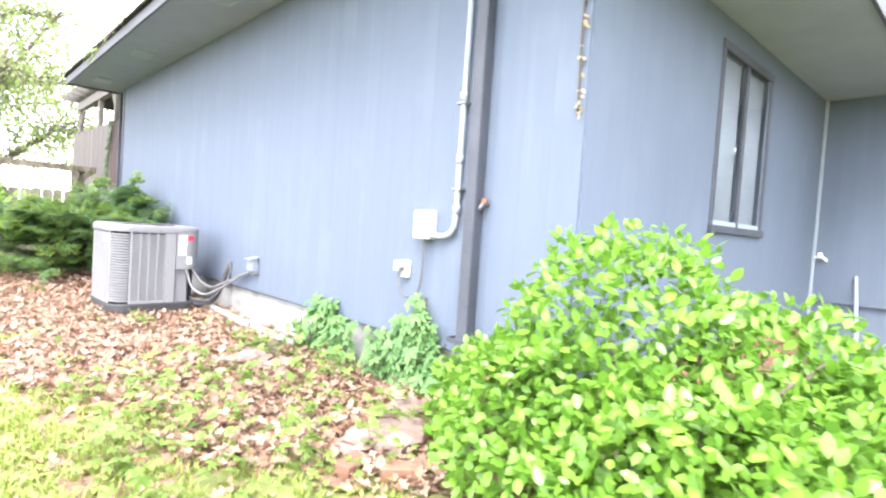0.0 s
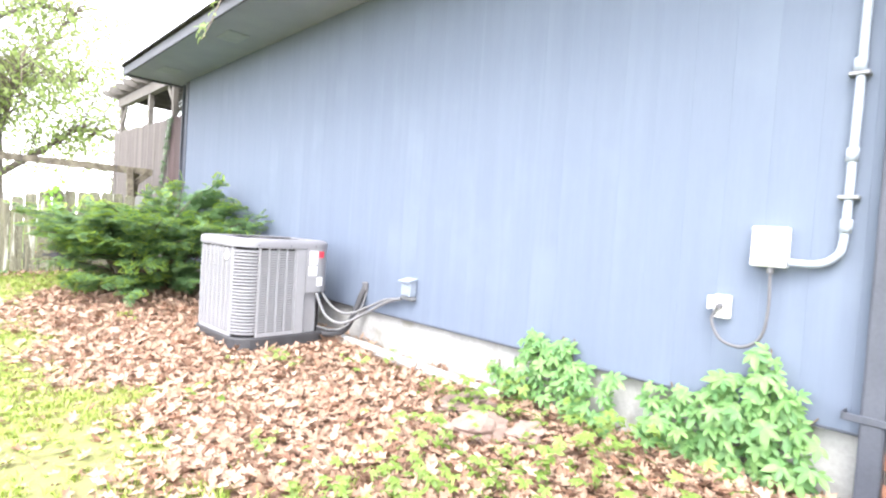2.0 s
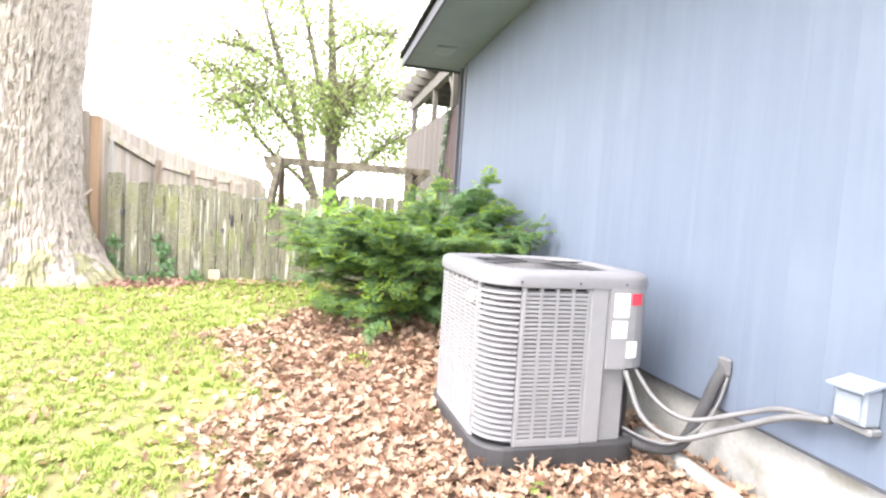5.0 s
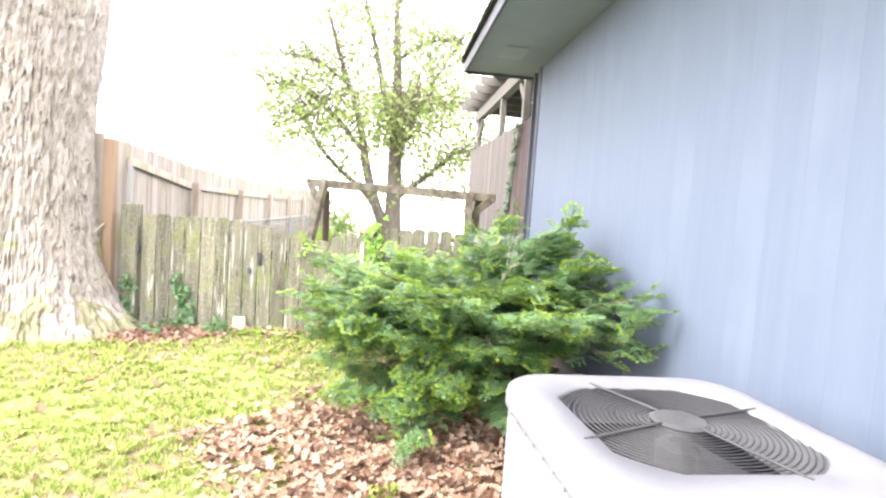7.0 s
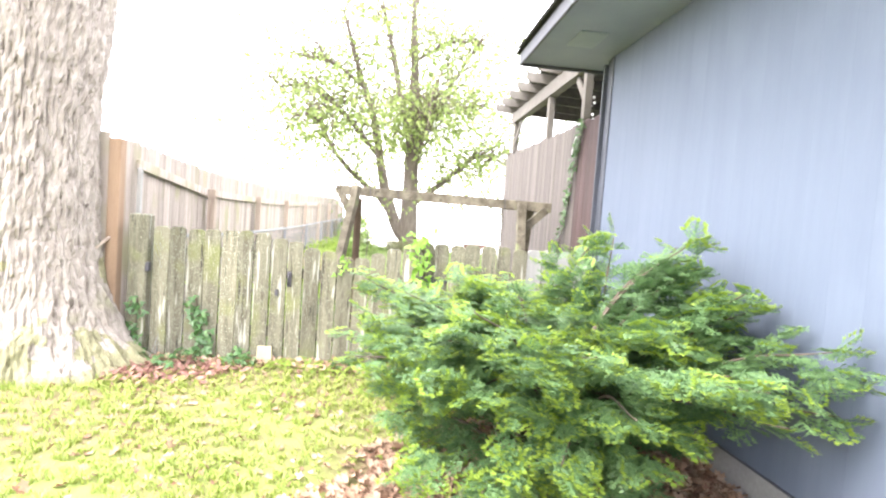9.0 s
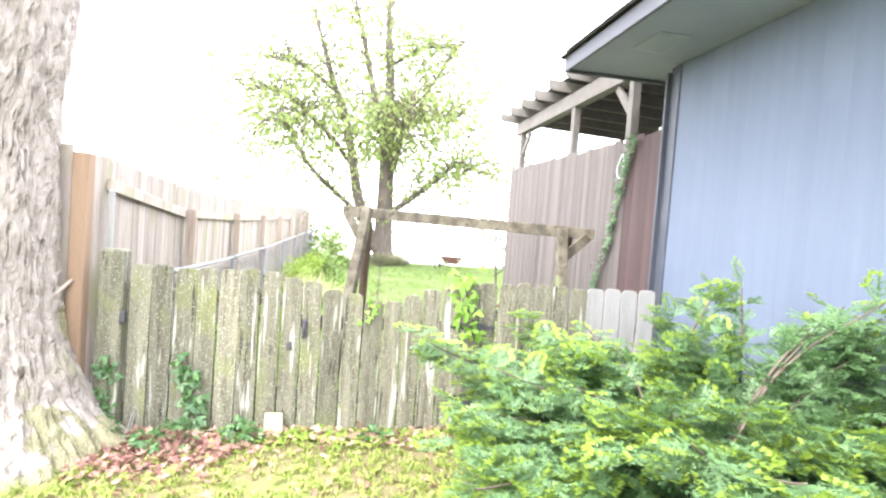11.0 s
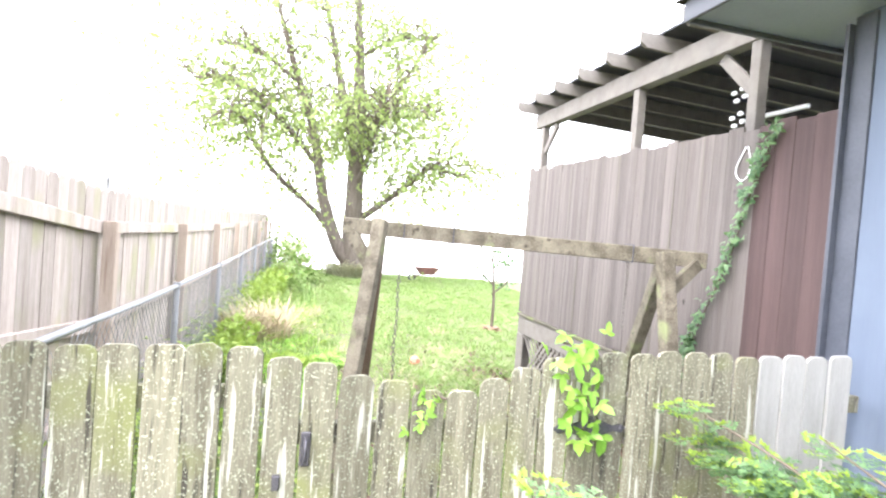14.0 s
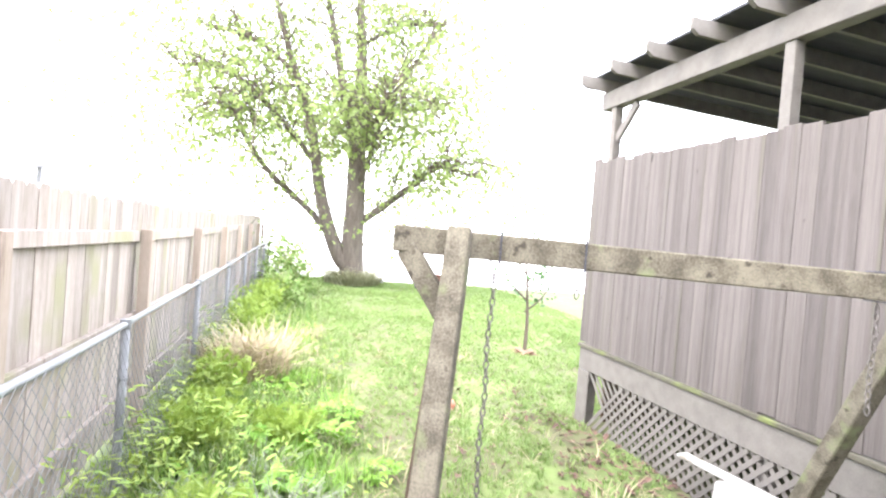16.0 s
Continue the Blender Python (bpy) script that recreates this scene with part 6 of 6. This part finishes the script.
leaf_vine("ivy_vine", "dark ivy climbing the gate post", [(-1.76, 11.12, 0.2), (-1.74, 11.12, 0.5), (-1.74, 11.12, 0.78)], 50, 0.04, 0.055, IVY, THREE, (0, -1, 0))
leaf_vine("grape_vine", "bright vine leaves hanging over the gate hinges", [(0.78, 11.18, 1.0), (0.76, 11.18, 1.2), (0.72, 11.18, 1.42), (0.64, 11.2, 1.46)], 30, 0.05, 0.085, LUSH, THREE, (0, -1, 0))
leaf_vine("grape_vine", "small bright leaves topping the gate pickets", [(-0.02, 11.22, 1.0), (0.04, 11.2, 1.2), (0.12, 11.19, 1.2)], 12, 0.03, 0.055, LUSH, THREE, (0, -1, 0))
leaf_vine("roof_sprig", "pale leafy sprig hanging from the roof edge", [(1.68, 7.75, 3.52), (1.5, 7.5, 3.3), (1.32, 7.2, 2.98), (1.17, 6.97, 2.73)], 22, 0.05, 0.075, TREE_LEAF, THREE, (-1, 0, 0))


def ground_ivy():
    for x, y, r, n in ((-0.82, 11.02, 0.15, 90), (-1.3, 10.95, 0.25, 110), (-1.65, 11.0, 0.15, 60), (0.1, 11.05, 0.12, 25), (0.9, 7.95, 0.1, 26), (1.75, 7.9, 0.1, 24)):
        a, q = rng.uniform(0, 6.28, n), r * np.sqrt(rng.uniform(0, 1, n))
        px, py = x + q * np.cos(a), y + q * np.sin(a)
        g = float(ground_z(x, y))
        m = poses(np.stack([px - x, py - y, ground_z(px, py) - g + rng.uniform(0.02, 0.2, n) * (1 - q / r * 0.7)], 1), rand_dirs(n, 0.4), np.stack([rng.normal(0, 0.5, n), rng.normal(-0.4, 0.4, n), np.ones(n)], 1), rng.uniform(0.035, 0.065, n))
        ob = new("ivy_clump", scatter("ivy_clump", *THREE, m, IVY if y > 10 else WEED))
        ob.location = (x, y, g)
        tagged(ob, "low clump of dark ivy at the fence foot" if y > 10 else "small bright green weed in the leaf litter", "ivy" if y > 10 else "weed", kind="stuff")


ground_ivy()


# ---- trees ----
def big_trunk():
    cx, cy = -2.65, 10.95
    g = float(ground_z(cx, cy))
    t = thing("old_tree", "massive old tree with pale shaggy grey bark and mossy roots", "tree", (cx, cy, g))
    na, nz, top = 230, 210, 6.2
    v, f = [], []
    for j in range(nz + 1):
        z = -0.15 + (top + 0.15) * (j / nz) ** 1.5
        for i in range(na):
            a = 2 * math.pi * i / na
            r = 0.54 + 0.11 * ss(1.8, 3.4, z) - 0.05 * ss(4, 6, z) + 0.02 * math.sin(2 * a + 0.6)
            fl = math.exp(-max(z, 0) / 0.5)
            c, s = math.cos(a), math.sin(a)
            r += fl * (0.24 + 0.30 * max(0, math.cos(a + 0.15)) ** 3 + 0.2 * max(0, math.cos(a + 2.4)) ** 4 + 0.045 * math.sin(7 * a + 0.5))
            wind = 0.5 * noise.noise(Vector((c * 2, s * 2, z * 0.9)))
            furrow = abs(noise.noise(Vector((c * 15 + wind, s * 15, z * 2.6))))
            plate = abs(noise.noise(Vector((c * 27, s * 27 + wind, z * 6 + 4))))
            r += 0.035 * noise.noise(Vector((c * 4, s * 4, z * 0.8))) - 0.028 * max(0, 0.2 - furrow) / 0.2 - 0.016 * max(0, 0.2 - plate) / 0.2
            r += 0.016 * noise.noise(Vector((c * 30, s * 30, z * 12))) + fl * 0.06 * noise.noise(Vector((c * 9, s * 9, z * 5)))
            v.append((r * c, r * s, z))
    for j in range(nz):
        for i in range(na):
            k = (i + 1) % na
            f.append((j * na + i, j * na + k, (j + 1) * na + k, (j + 1) * na + i))
    me = bpy.data.meshes.new("trunk")
    me.from_pydata(v, [], f)
    me.materials.append(BARK)
    me.materials.append(BARK_MOSS)
    for p in me.polygons:
        q = p.center
        p.material_index = int(noise.noise(q * 3.1) + 0.5 * noise.noise(q * 9) > -0.1 + 1.1 * (q.z - 0.1))
    ob = new("trunk", me)
    ob.parent = t
    r = random.Random(4)
    tips = []
    for k in range(5):
        a = 1.2 + k * 1.26
        p = [(0.1 * math.cos(a), 0.1 * math.sin(a), top - 0.5), (0.7 * math.cos(a), 0.7 * math.sin(a), top + 0.7), (1.6 * math.cos(a), 1.6 * math.sin(a), top + 2.2), (2.6 * math.cos(a), 2.6 * math.sin(a), top + 3.6)]
        bm = bmesh.new()
        line = curve_pts(p, 5)
        tube(bm, line, [0.24 - 0.014 * i for i in range(len(line))], 8)
        ORIGIN[t] = Vector((0, 0, 0))
        part("limb", bm, BARK, t, "", True)
        tips += [line[-1], line[-4], line[-7]]
    P = np.concatenate([np.array(tuple(q)) + rng.normal(0, 0.7, (260, 3)) for q in tips])
    n = len(P)
    ob = new("crown", scatter("crown", LEAF_V, LEAF_F, poses(P, rand_dirs(n), rand_dirs(n) + np.array([0, 0, 1]), rng.uniform(0.06, 0.11, n)), TREE_LEAF))
    ob.parent = t


big_trunk()


def back_tree():
    x0, y0 = 1.17, 28.0
    g = float(ground_z(x0, y0))
    t = thing("garden_tree", "tall spring tree with several dark stems and pale new leaves", "tree", m=pose(x0, y0, g))
    r = random.Random(12)
    limbs = [
        ([(0, 0, -0.1), (0, 0, 0.5), (-0.04, 0, 1.4), (-0.05, 0, 2.6), (-0.1, 0.05, 4.4), (-0.12, 0.1, 6.0)], 0.33, 0.19),
        ([(-0.12, 0.1, 5.7), (-0.2, 0.1, 7.5), (-0.35, 0.3, 9.4), (-0.3, 0.3, 11.6)], 0.18, 0.04),
        ([(-0.1, 0.05, 4.4), (-0.6, 0.0, 5.8), (-1.1, -0.1, 7.8), (-1.8, 0, 10.4)], 0.16, 0.04),
        ([(-0.05, 0, 0.5), (-0.5, 0, 1.0), (-1.1, -0.1, 2.6), (-1.65, -0.1, 5.1), (-2.3, 0, 6.8), (-3.1, 0, 9.2)], 0.23, 0.05),
        ([(-0.5, 0, 1.1), (-1.3, 0.2, 2.1), (-2.9, 0.3, 3.5), (-4.0, 0.2, 5.2)], 0.11, 0.04),
        ([(0.02, 0, 1.9), (0.9, -0.2, 2.6), (1.8, -0.3, 3.4), (2.6, -0.3, 4.0), (3.7, -0.2, 3.8)], 0.11, 0.04),
        ([(-0.08, 0.05, 4.0), (0.5, 0.2, 5.2), (1.2, 0.3, 6.6), (2.3, 0.4, 8.6)], 0.09, 0.04),
        ([(-1.3, -0.1, 3.6), (-2.4, -0.3, 4.8), (-4.0, -0.5, 6.0), (-5.3, -0.4, 6.0)], 0.08, 0.04),
        ([(-0.05, 0, 3.0), (0.2, -0.8, 4.0), (0.3, -1.8, 5.0), (0.4, -2.6, 5.6)], 0.08, 0.04),
        ([(-0.05, 0, 3.4), (0.1, 0.9, 4.6), (0.0, 2.0, 5.8), (0.1, 3.0, 6.4)], 0.08, 0.04),
        ([(-2.2, 0, 6.4), (-3.4, 0.1, 7.2), (-4.8, 0.2, 7.4)], 0.06, 0.04),
        ([(-0.2, 0.2, 7.6), (1.0, 0.1, 8.4), (2.3, 0.1, 8.6)], 0.06, 0.04),
        ([(0.0, 0.0, 5.0), (1.2, -0.4, 5.6), (2.4, -0.5, 5.8)], 0.06, 0.04),
        ([(-2.0, 0, 6.0), (-2.8, -0.6, 5.6), (-3.9, -0.9, 4.6)], 0.05, 0.035),
    ]
    leaves, seeds = [], []
    for pts, r0, r1 in limbs:
        line = curve_pts(pts, 5)
        n = len(line)
        bm = bmesh.new()
        tube(bm, line, [1.25 * (r0 + (r1 - r0) * i / (n - 1)) for i in range(n)], 10 if r0 > 0.12 else 7)
        part("trunk" if r0 == 0.33 else "limb", bm, BARK_DARK, t, "", True)
        for i in range(n):
            if line[i].z > 2.2 and i > 2 and r0 + (r1 - r0) * i / (n - 1) < 0.15:
                seeds.append((line[i], r0 + (r1 - r0) * i / (n - 1), (line[i] - line[i - 1]).normalized()))
    bmt = bmesh.new()
    for p, rad, d in seeds:
        for k in range(6 if rad < 0.09 else 3):
            side = Vector((r.uniform(-1, 1), r.uniform(-1, 1), r.uniform(-0.3, 0.7))).normalized()
            ln = r.uniform(1.4, 4.2)
            q = [p, p + (d * 0.3 + side * 0.7) * ln * 0.5 + Vector((0, 0, 0.1)), p + (d * 0.3 + side) * ln - Vector((0, 0, ln * 0.42))]
            line = curve_pts(q, 4)
            tube(bmt, line, [0.021 - 0.0019 * i for i in range(len(line))], 4, False)
            for w in line[4:]:
                for s in range(4):
                    leaves.append(tuple(w + Vector((r.gauss(0, 0.36), r.gauss(0, 0.36), r.gauss(-0.25, 0.36)))))
    part("twig_mass", bmt, TWIG, t, kind="stuff")
    P = np.array(leaves)
    n = len(P)
    fwd = rand_dirs(n) * 0.8 + np.array([0, 0, -0.7])
    ob = new("crown", scatter("crown", *palmate(3, 110, 0.85), poses(P, fwd, rand_dirs(n) + np.array([0, 0, 0.6]), rng.uniform(0.09, 0.18, n)), TREE_LEAF))
    ob.parent = t
    tagged(ob, "sparse pale green spring leaves")
    # a skirt of strap leaves round the foot
    tv, tf = clump_template(14, 1.0, 0.022, 1.1, 6)
    a = rng.uniform(0, 6.28, 90)
    px, py = x0 + 0.55 * np.cos(a), y0 + 0.55 * np.sin(a)
    me = scatter("border_grass", tv, tf, upright(px, py, rng.uniform(0.5, 0.8, 90)), leafy("strap_leaves", [(0.2, 0.22, 0.13), (0.4, 0.4, 0.26), (0.3, 0.31, 0.18)], 0.3))
    me.transform(Matrix.Translation((-x0, -y0, -g)))
    ob = new("border_grass", me)
    ob.location = (x0, y0, g)
    tagged(ob, "ring of strap-leaved border grass round the trunk", "border grass")


back_tree()


def sapling():
    x0, y0 = 3.15, 18.9
    g = float(ground_z(x0, y0))
    t = thing("sapling", "thin young tree with a few small leaves", "tree", m=pose(x0, y0, g))
    r = random.Random(21)
    bm = bmesh.new()
    tube(bm, curve_pts([(0, 0, -0.1), (0.01, 0, 0.5), (-0.03, 0, 1.0), (-0.12, 0, 1.8), (-0.2, 0, 2.6)], 5), [0.036 - 0.0014 * i for i in range(21)], 6)
    part("trunk", bm, TWIG, t, "", True)
    leaves = []
    for a, z, ln in ((0.3, 0.7, 0.7), (2.8, 0.9, 0.7), (0.0, 1.1, 0.5), (3.4, 1.3, 1.0), (1.4, 1.5, 0.5), (2.6, 1.8, 0.7), (0.4, 1.9, 0.5), (4.6, 1.2, 0.5)):
        e = (ln * 0.75 * math.cos(a), ln * 0.75 * math.sin(a), z + ln * 0.75)
        line = curve_pts([(-0.05, 0, z), (e[0] * 0.5, e[1] * 0.5, z + ln * 0.3), e], 4)
        bm = bmesh.new()
        tube(bm, line, [0.019 - 0.0014 * i for i in range(9)], 5)
        part("branch", bm, TWIG, t, "", True)
        for p in line[3:]:
            for k in range(9):
                leaves.append((p.x + r.gauss(0, 0.1), p.y + r.gauss(0, 0.1), p.z + r.gauss(0, 0.08)))
    P = np.array(leaves)
    ob = new("crown", scatter("crown", LEAF_V, LEAF_F, poses(P, rand_dirs(len(P)), rand_dirs(len(P)) + np.array([0, 0, 1]), rng.uniform(0.05, 0.09, len(P))), IVY))
    ob.parent = t
    bm = bmesh.new()
    ball(bm, (0, 0, 0), 0.2, (1, 1, 0.45), 0.6, 3, 2.0)
    part("mulch_mound", bm, SOIL_LEAF, t, "brown mulch mound at the foot")


sapling()


def back_bush():
    """Green bushes at the far end of the fence."""
    for x, y, r, h in ((-0.7, 25.0, 0.8, 1.3), (-0.9, 22.5, 0.5, 0.8), (-1.0, 28.0, 0.9, 1.5)):
        n = int(1500 * r)
        g = float(ground_z(x, y))
        d = rand_dirs(n)
        d[:, 2] = np.abs(d[:, 2])
        P = d * np.array([r, r, h]) * rng.uniform(0.4, 1.1, n)[:, None]
        ob = new("bush", scatter("bush", *THREE, poses(P, d + rand_dirs(n) * 0.6, d + np.array([0, 0, 1]), rng.uniform(0.06, 0.12, n)), GRASS_B))
        ob.location = (x, y, g)
        tagged(ob, "loose fresh green bush at the end of the fence", "bush")


back_bush()


# ---- swing frame ----
def swing_frame():
    t = thing("garden_swing", "old mossy timber garden swing without seats", "swing", (1.0, 12.55, 0.12))
    a, b = Vector((-0.25, 12.89, 1.918)), Vector((2.24, 12.23, 1.862))
    bm = bmesh.new()
    beam(bm, a, b, 0.085, 0.11)
    part("top_beam", bm, SWING_WOOD, t, "grey weathered top beam")
    for nm, p, q, mt, w in (("leg", (0.0, 12.77, 1.97), (-0.29, 12.2, 0.08), SWING_WOOD, 0.095), ("leg", (0.02, 12.9, 1.82), (0.0, 13.38, 0.05), DARK_WOOD, 0), ("leg", (1.888, 12.2, 1.90), (1.879, 11.845, 0.1), SWING_WOOD, 0.095), ("leg", (2.04, 12.40, 1.84), (2.12, 13.2, 0.06), SWING_WOOD, 0.09)):
        bm = bmesh.new()
        if w:
            beam(bm, p, q, w, w)
        else:
            tube(bm, [p, q], 0.045, 12)
        part(nm, bm, mt, t)
    for p, q in (((-0.2, 12.86, 1.88), (-0.03, 12.74, 1.60)), ((2.18, 12.22, 1.84), (1.93, 12.22, 1.60))):
        bm = bmesh.new()
        beam(bm, p, q, 0.045, 0.09)
        part("knee_brace", bm, SWING_WOOD, t)

    link = bmesh.new()
    pts = [(0.011 * math.cos(k), 0, 0.02 * math.sin(k)) for k in [2 * math.pi * i / 10 for i in range(10)]]
    tube(link, pts + [pts[0]], 0.0035, 5, False)
    link_me = finish("chain_link", link, RUST, True)

    def chain(f, n, label):
        p = a + (b - a) * f
        c = thing("hanging_chain", label, "chain", (p.x, p.y - 0.0, p.z - 0.07))
        bm = bmesh.new()
        tube(bm, [(p.x, p.y - 0.055, p.z + 0.062), (p.x, p.y - 0.055, p.z - 0.062), (p.x, p.y + 0.055, p.z - 0.062), (p.x, p.y + 0.055, p.z + 0.062), (p.x, p.y - 0.055, p.z + 0.062)], 0.0045, 6)
        part("hanger", bm, IRON, c)
        for k in range(n):
            piece("link", link_me, c, (p.x + 0.004 * math.sin(k * 0.5), p.y, p.z - 0.095 - 0.033 * k), (k % 2) * math.pi / 2)

    chain(0.165, 40, "rusty chain hanging from the swing beam")
    chain(0.30, 3, "short end of chain remaining on the swing beam")
    chain(0.79, 14, "rusty chain hanging near the far legs")


swing_frame()


# ---- small things in the back garden ----
def small_things():
    bm = bmesh.new()
    ball(bm, (0, 0, 0), 0.07, (1, 1, 1), 0, 3)
    ob = new("ball", finish("ball", bm, surf("faded_red_rubber", (0.42, 0.14, 0.09), (0.55, 0.24, 0.16), 5, 60, 0.6, bump=0.05), True))
    ob.location = (1.08, 16.2, float(ground_z(1.08, 16.2)) + 0.065)
    tagged(ob, "faded red ball lying in the grass", "ball")
    # wheelbarrow, far off at the lawn's edge
    x, y = 3.75, 27.4
    g = float(ground_z(x, y))
    t = thing("wheelbarrow", "rusty red-brown wheelbarrow at the lawn's edge", "wheelbarrow", m=pose(x, y, g, 0, 0, 10) @ Matrix.Diagonal((0.72, 0.72, 0.72, 1)))
    rust = surf("rusty_red_steel", (0.13, 0.06, 0.05), (0.22, 0.11, 0.09), 6, 50, 0.8, 0.2, 0.2)
    bm = bmesh.new()
    loop_solid(bm, [[(sx * a, sy * c, z) for sx, sy in ((-1, -1), (1, -1), (1, 1), (-1, 1))] for a, c, z in ((0.3, 0.2, 0.35), (0.55, 0.35, 0.7), (0.52, 0.32, 0.7), (0.28, 0.18, 0.38))])
    part("tray", bm, rust, t)
    for s in (-1, 1):
        bm = bmesh.new()
        tube(bm, curve_pts([(-0.75, s * 0.05, 0.2), (-0.2, s * 0.2, 0.36), (0.5, s * 0.28, 0.5), (0.95, s * 0.3, 0.72)], 4), 0.02, 6)
        part("handle", bm, DARK_WOOD, t)
        bm = bmesh.new()
        tube(bm, [(0.3, s * 0.22, 0.45), (0.35, s * 0.24, 0.0)], 0.018, 6)
        part("leg", bm, rust, t)
    bm = bmesh.new()
    pts = [(-0.75 + 0.16 * math.cos(q), 0, 0.2 + 0.16 * math.sin(q)) for q in [2 * math.pi * i / 16 for i in range(17)]]
    tube(bm, pts, 0.04, 8, False)
    part("wheel", bm, AC_DARK, t)
    # boards leaning by the lattice
    t = thing("white_board", "old white board lying by the lattice skirt", "board", (2.2, 13.6, 0.1))
    bm = bmesh.new()
    beam(bm, (2.26, 14.05, 0.466), (2.34, 13.3, 0.468), 0.1, 0.022, 0.004)
    part("plank", bm, DIRTY_WHITE, t)
    t = thing("storage_tub", "dirty white plastic tub upside down by the porch", "tub", (2.28, 13.46, 0.07))
    bm = bmesh.new()
    loop_solid(bm, [[(2.28 + x * k, 13.46 + y * k, z) for x, y in rounded(0.13, 0.2, 0.04, 3)] for k, z in ((1.06, 0.07), (1.06, 0.11), (1.0, 0.11), (0.88, 0.44), (0.84, 0.455))])
    part("shell", bm, DIRTY_WHITE, t)
    # white loop hanging on the porch screen
    bm = bmesh.new()
    tube(bm, curve_pts([(2.43, 12.13, 2.68), (2.425, 12.09, 2.55), (2.425, 12.12, 2.46), (2.425, 12.18, 2.45), (2.425, 12.22, 2.53), (2.43, 12.15, 2.68)], 5), 0.0045, 6)
    single("rope_loop", bm, WHITE, "white rope loop hung on the porch screen", "rope", (2.43, 12.15, 2.68), True)
    # hanging ornaments under the porch roof
    for z in (3.2, 3.0):
        t = thing("hanging_ornament", "white hanging ornament under the porch roof", "ornament", (2.75, 12.62, z))
        for k in range(4):
            bm = bmesh.new()
            q = k * math.pi / 2 + 0.4
            ball(bm, (2.75 + 0.02 * math.sin(k), 12.62 + 0.05 * math.cos(q), z + 0.05 * math.sin(q)), 0.035, (0.5, 1, 0.6), 0.2, 1)
            part("petal", bm, WHITE, t)
        bm = bmesh.new()
        tube(bm, [(2.75, 12.62, z), (2.75, 12.62, 3.52 if z > 3.1 else 3.2)], 0.002, 4)
        part("string", bm, IRON, t)
    # dish beyond the fence
    t = thing("satellite_dish", "pale satellite dish on a pole behind the fence", "satellite dish", (-2.6, 15.6, 0.0))
    bm = bmesh.new()
    tube(bm, [(-2.6, 15.6, -0.1), (-2.6, 15.6, 2.30)], 0.02, 8)
    part("pole", bm, GALV, t)
    bm = bmesh.new()
    m = Matrix.Translation((-2.6, 15.57, 2.36)) @ Euler((radians(70), 0, radians(20))).to_matrix().to_4x4()
    loop_solid(bm, [[tuple(m @ Vector((r * math.cos(q), r * 1.1 * math.sin(q), z))) for q in [2 * math.pi * i / 20 for i in range(20)]] for r, z in ((0.02, 0.0), (0.09, 0.012), (0.14, 0.035), (0.145, 0.03), (0.09, 0.004), (0.02, -0.01))])
    part("dish", bm, GALV, t, "", True)
    # low bench stone behind the tree
    t = thing("stone_slab", "small grey slab on the lawn behind the tree", "slab", (2.0, 28.9, 0.24))
    bm = bmesh.new()
    box(bm, 1.7, 28.7, 0.22, 2.35, 29.1, 0.40, 0.02)
    part("slab", bm, CONCRETE, t)
    # pale stick rail in the corner of the wing
    bm = bmesh.new()
    tube(bm, [(6.6, 1.0, 0.02), (7.35, 1.2, 1.0)], 0.018, 6)
    single("garden_stake", bm, CONDUIT, "pale stake leaning on the wing wall", "stake", (6.6, 1.0, 0.02))


small_things()
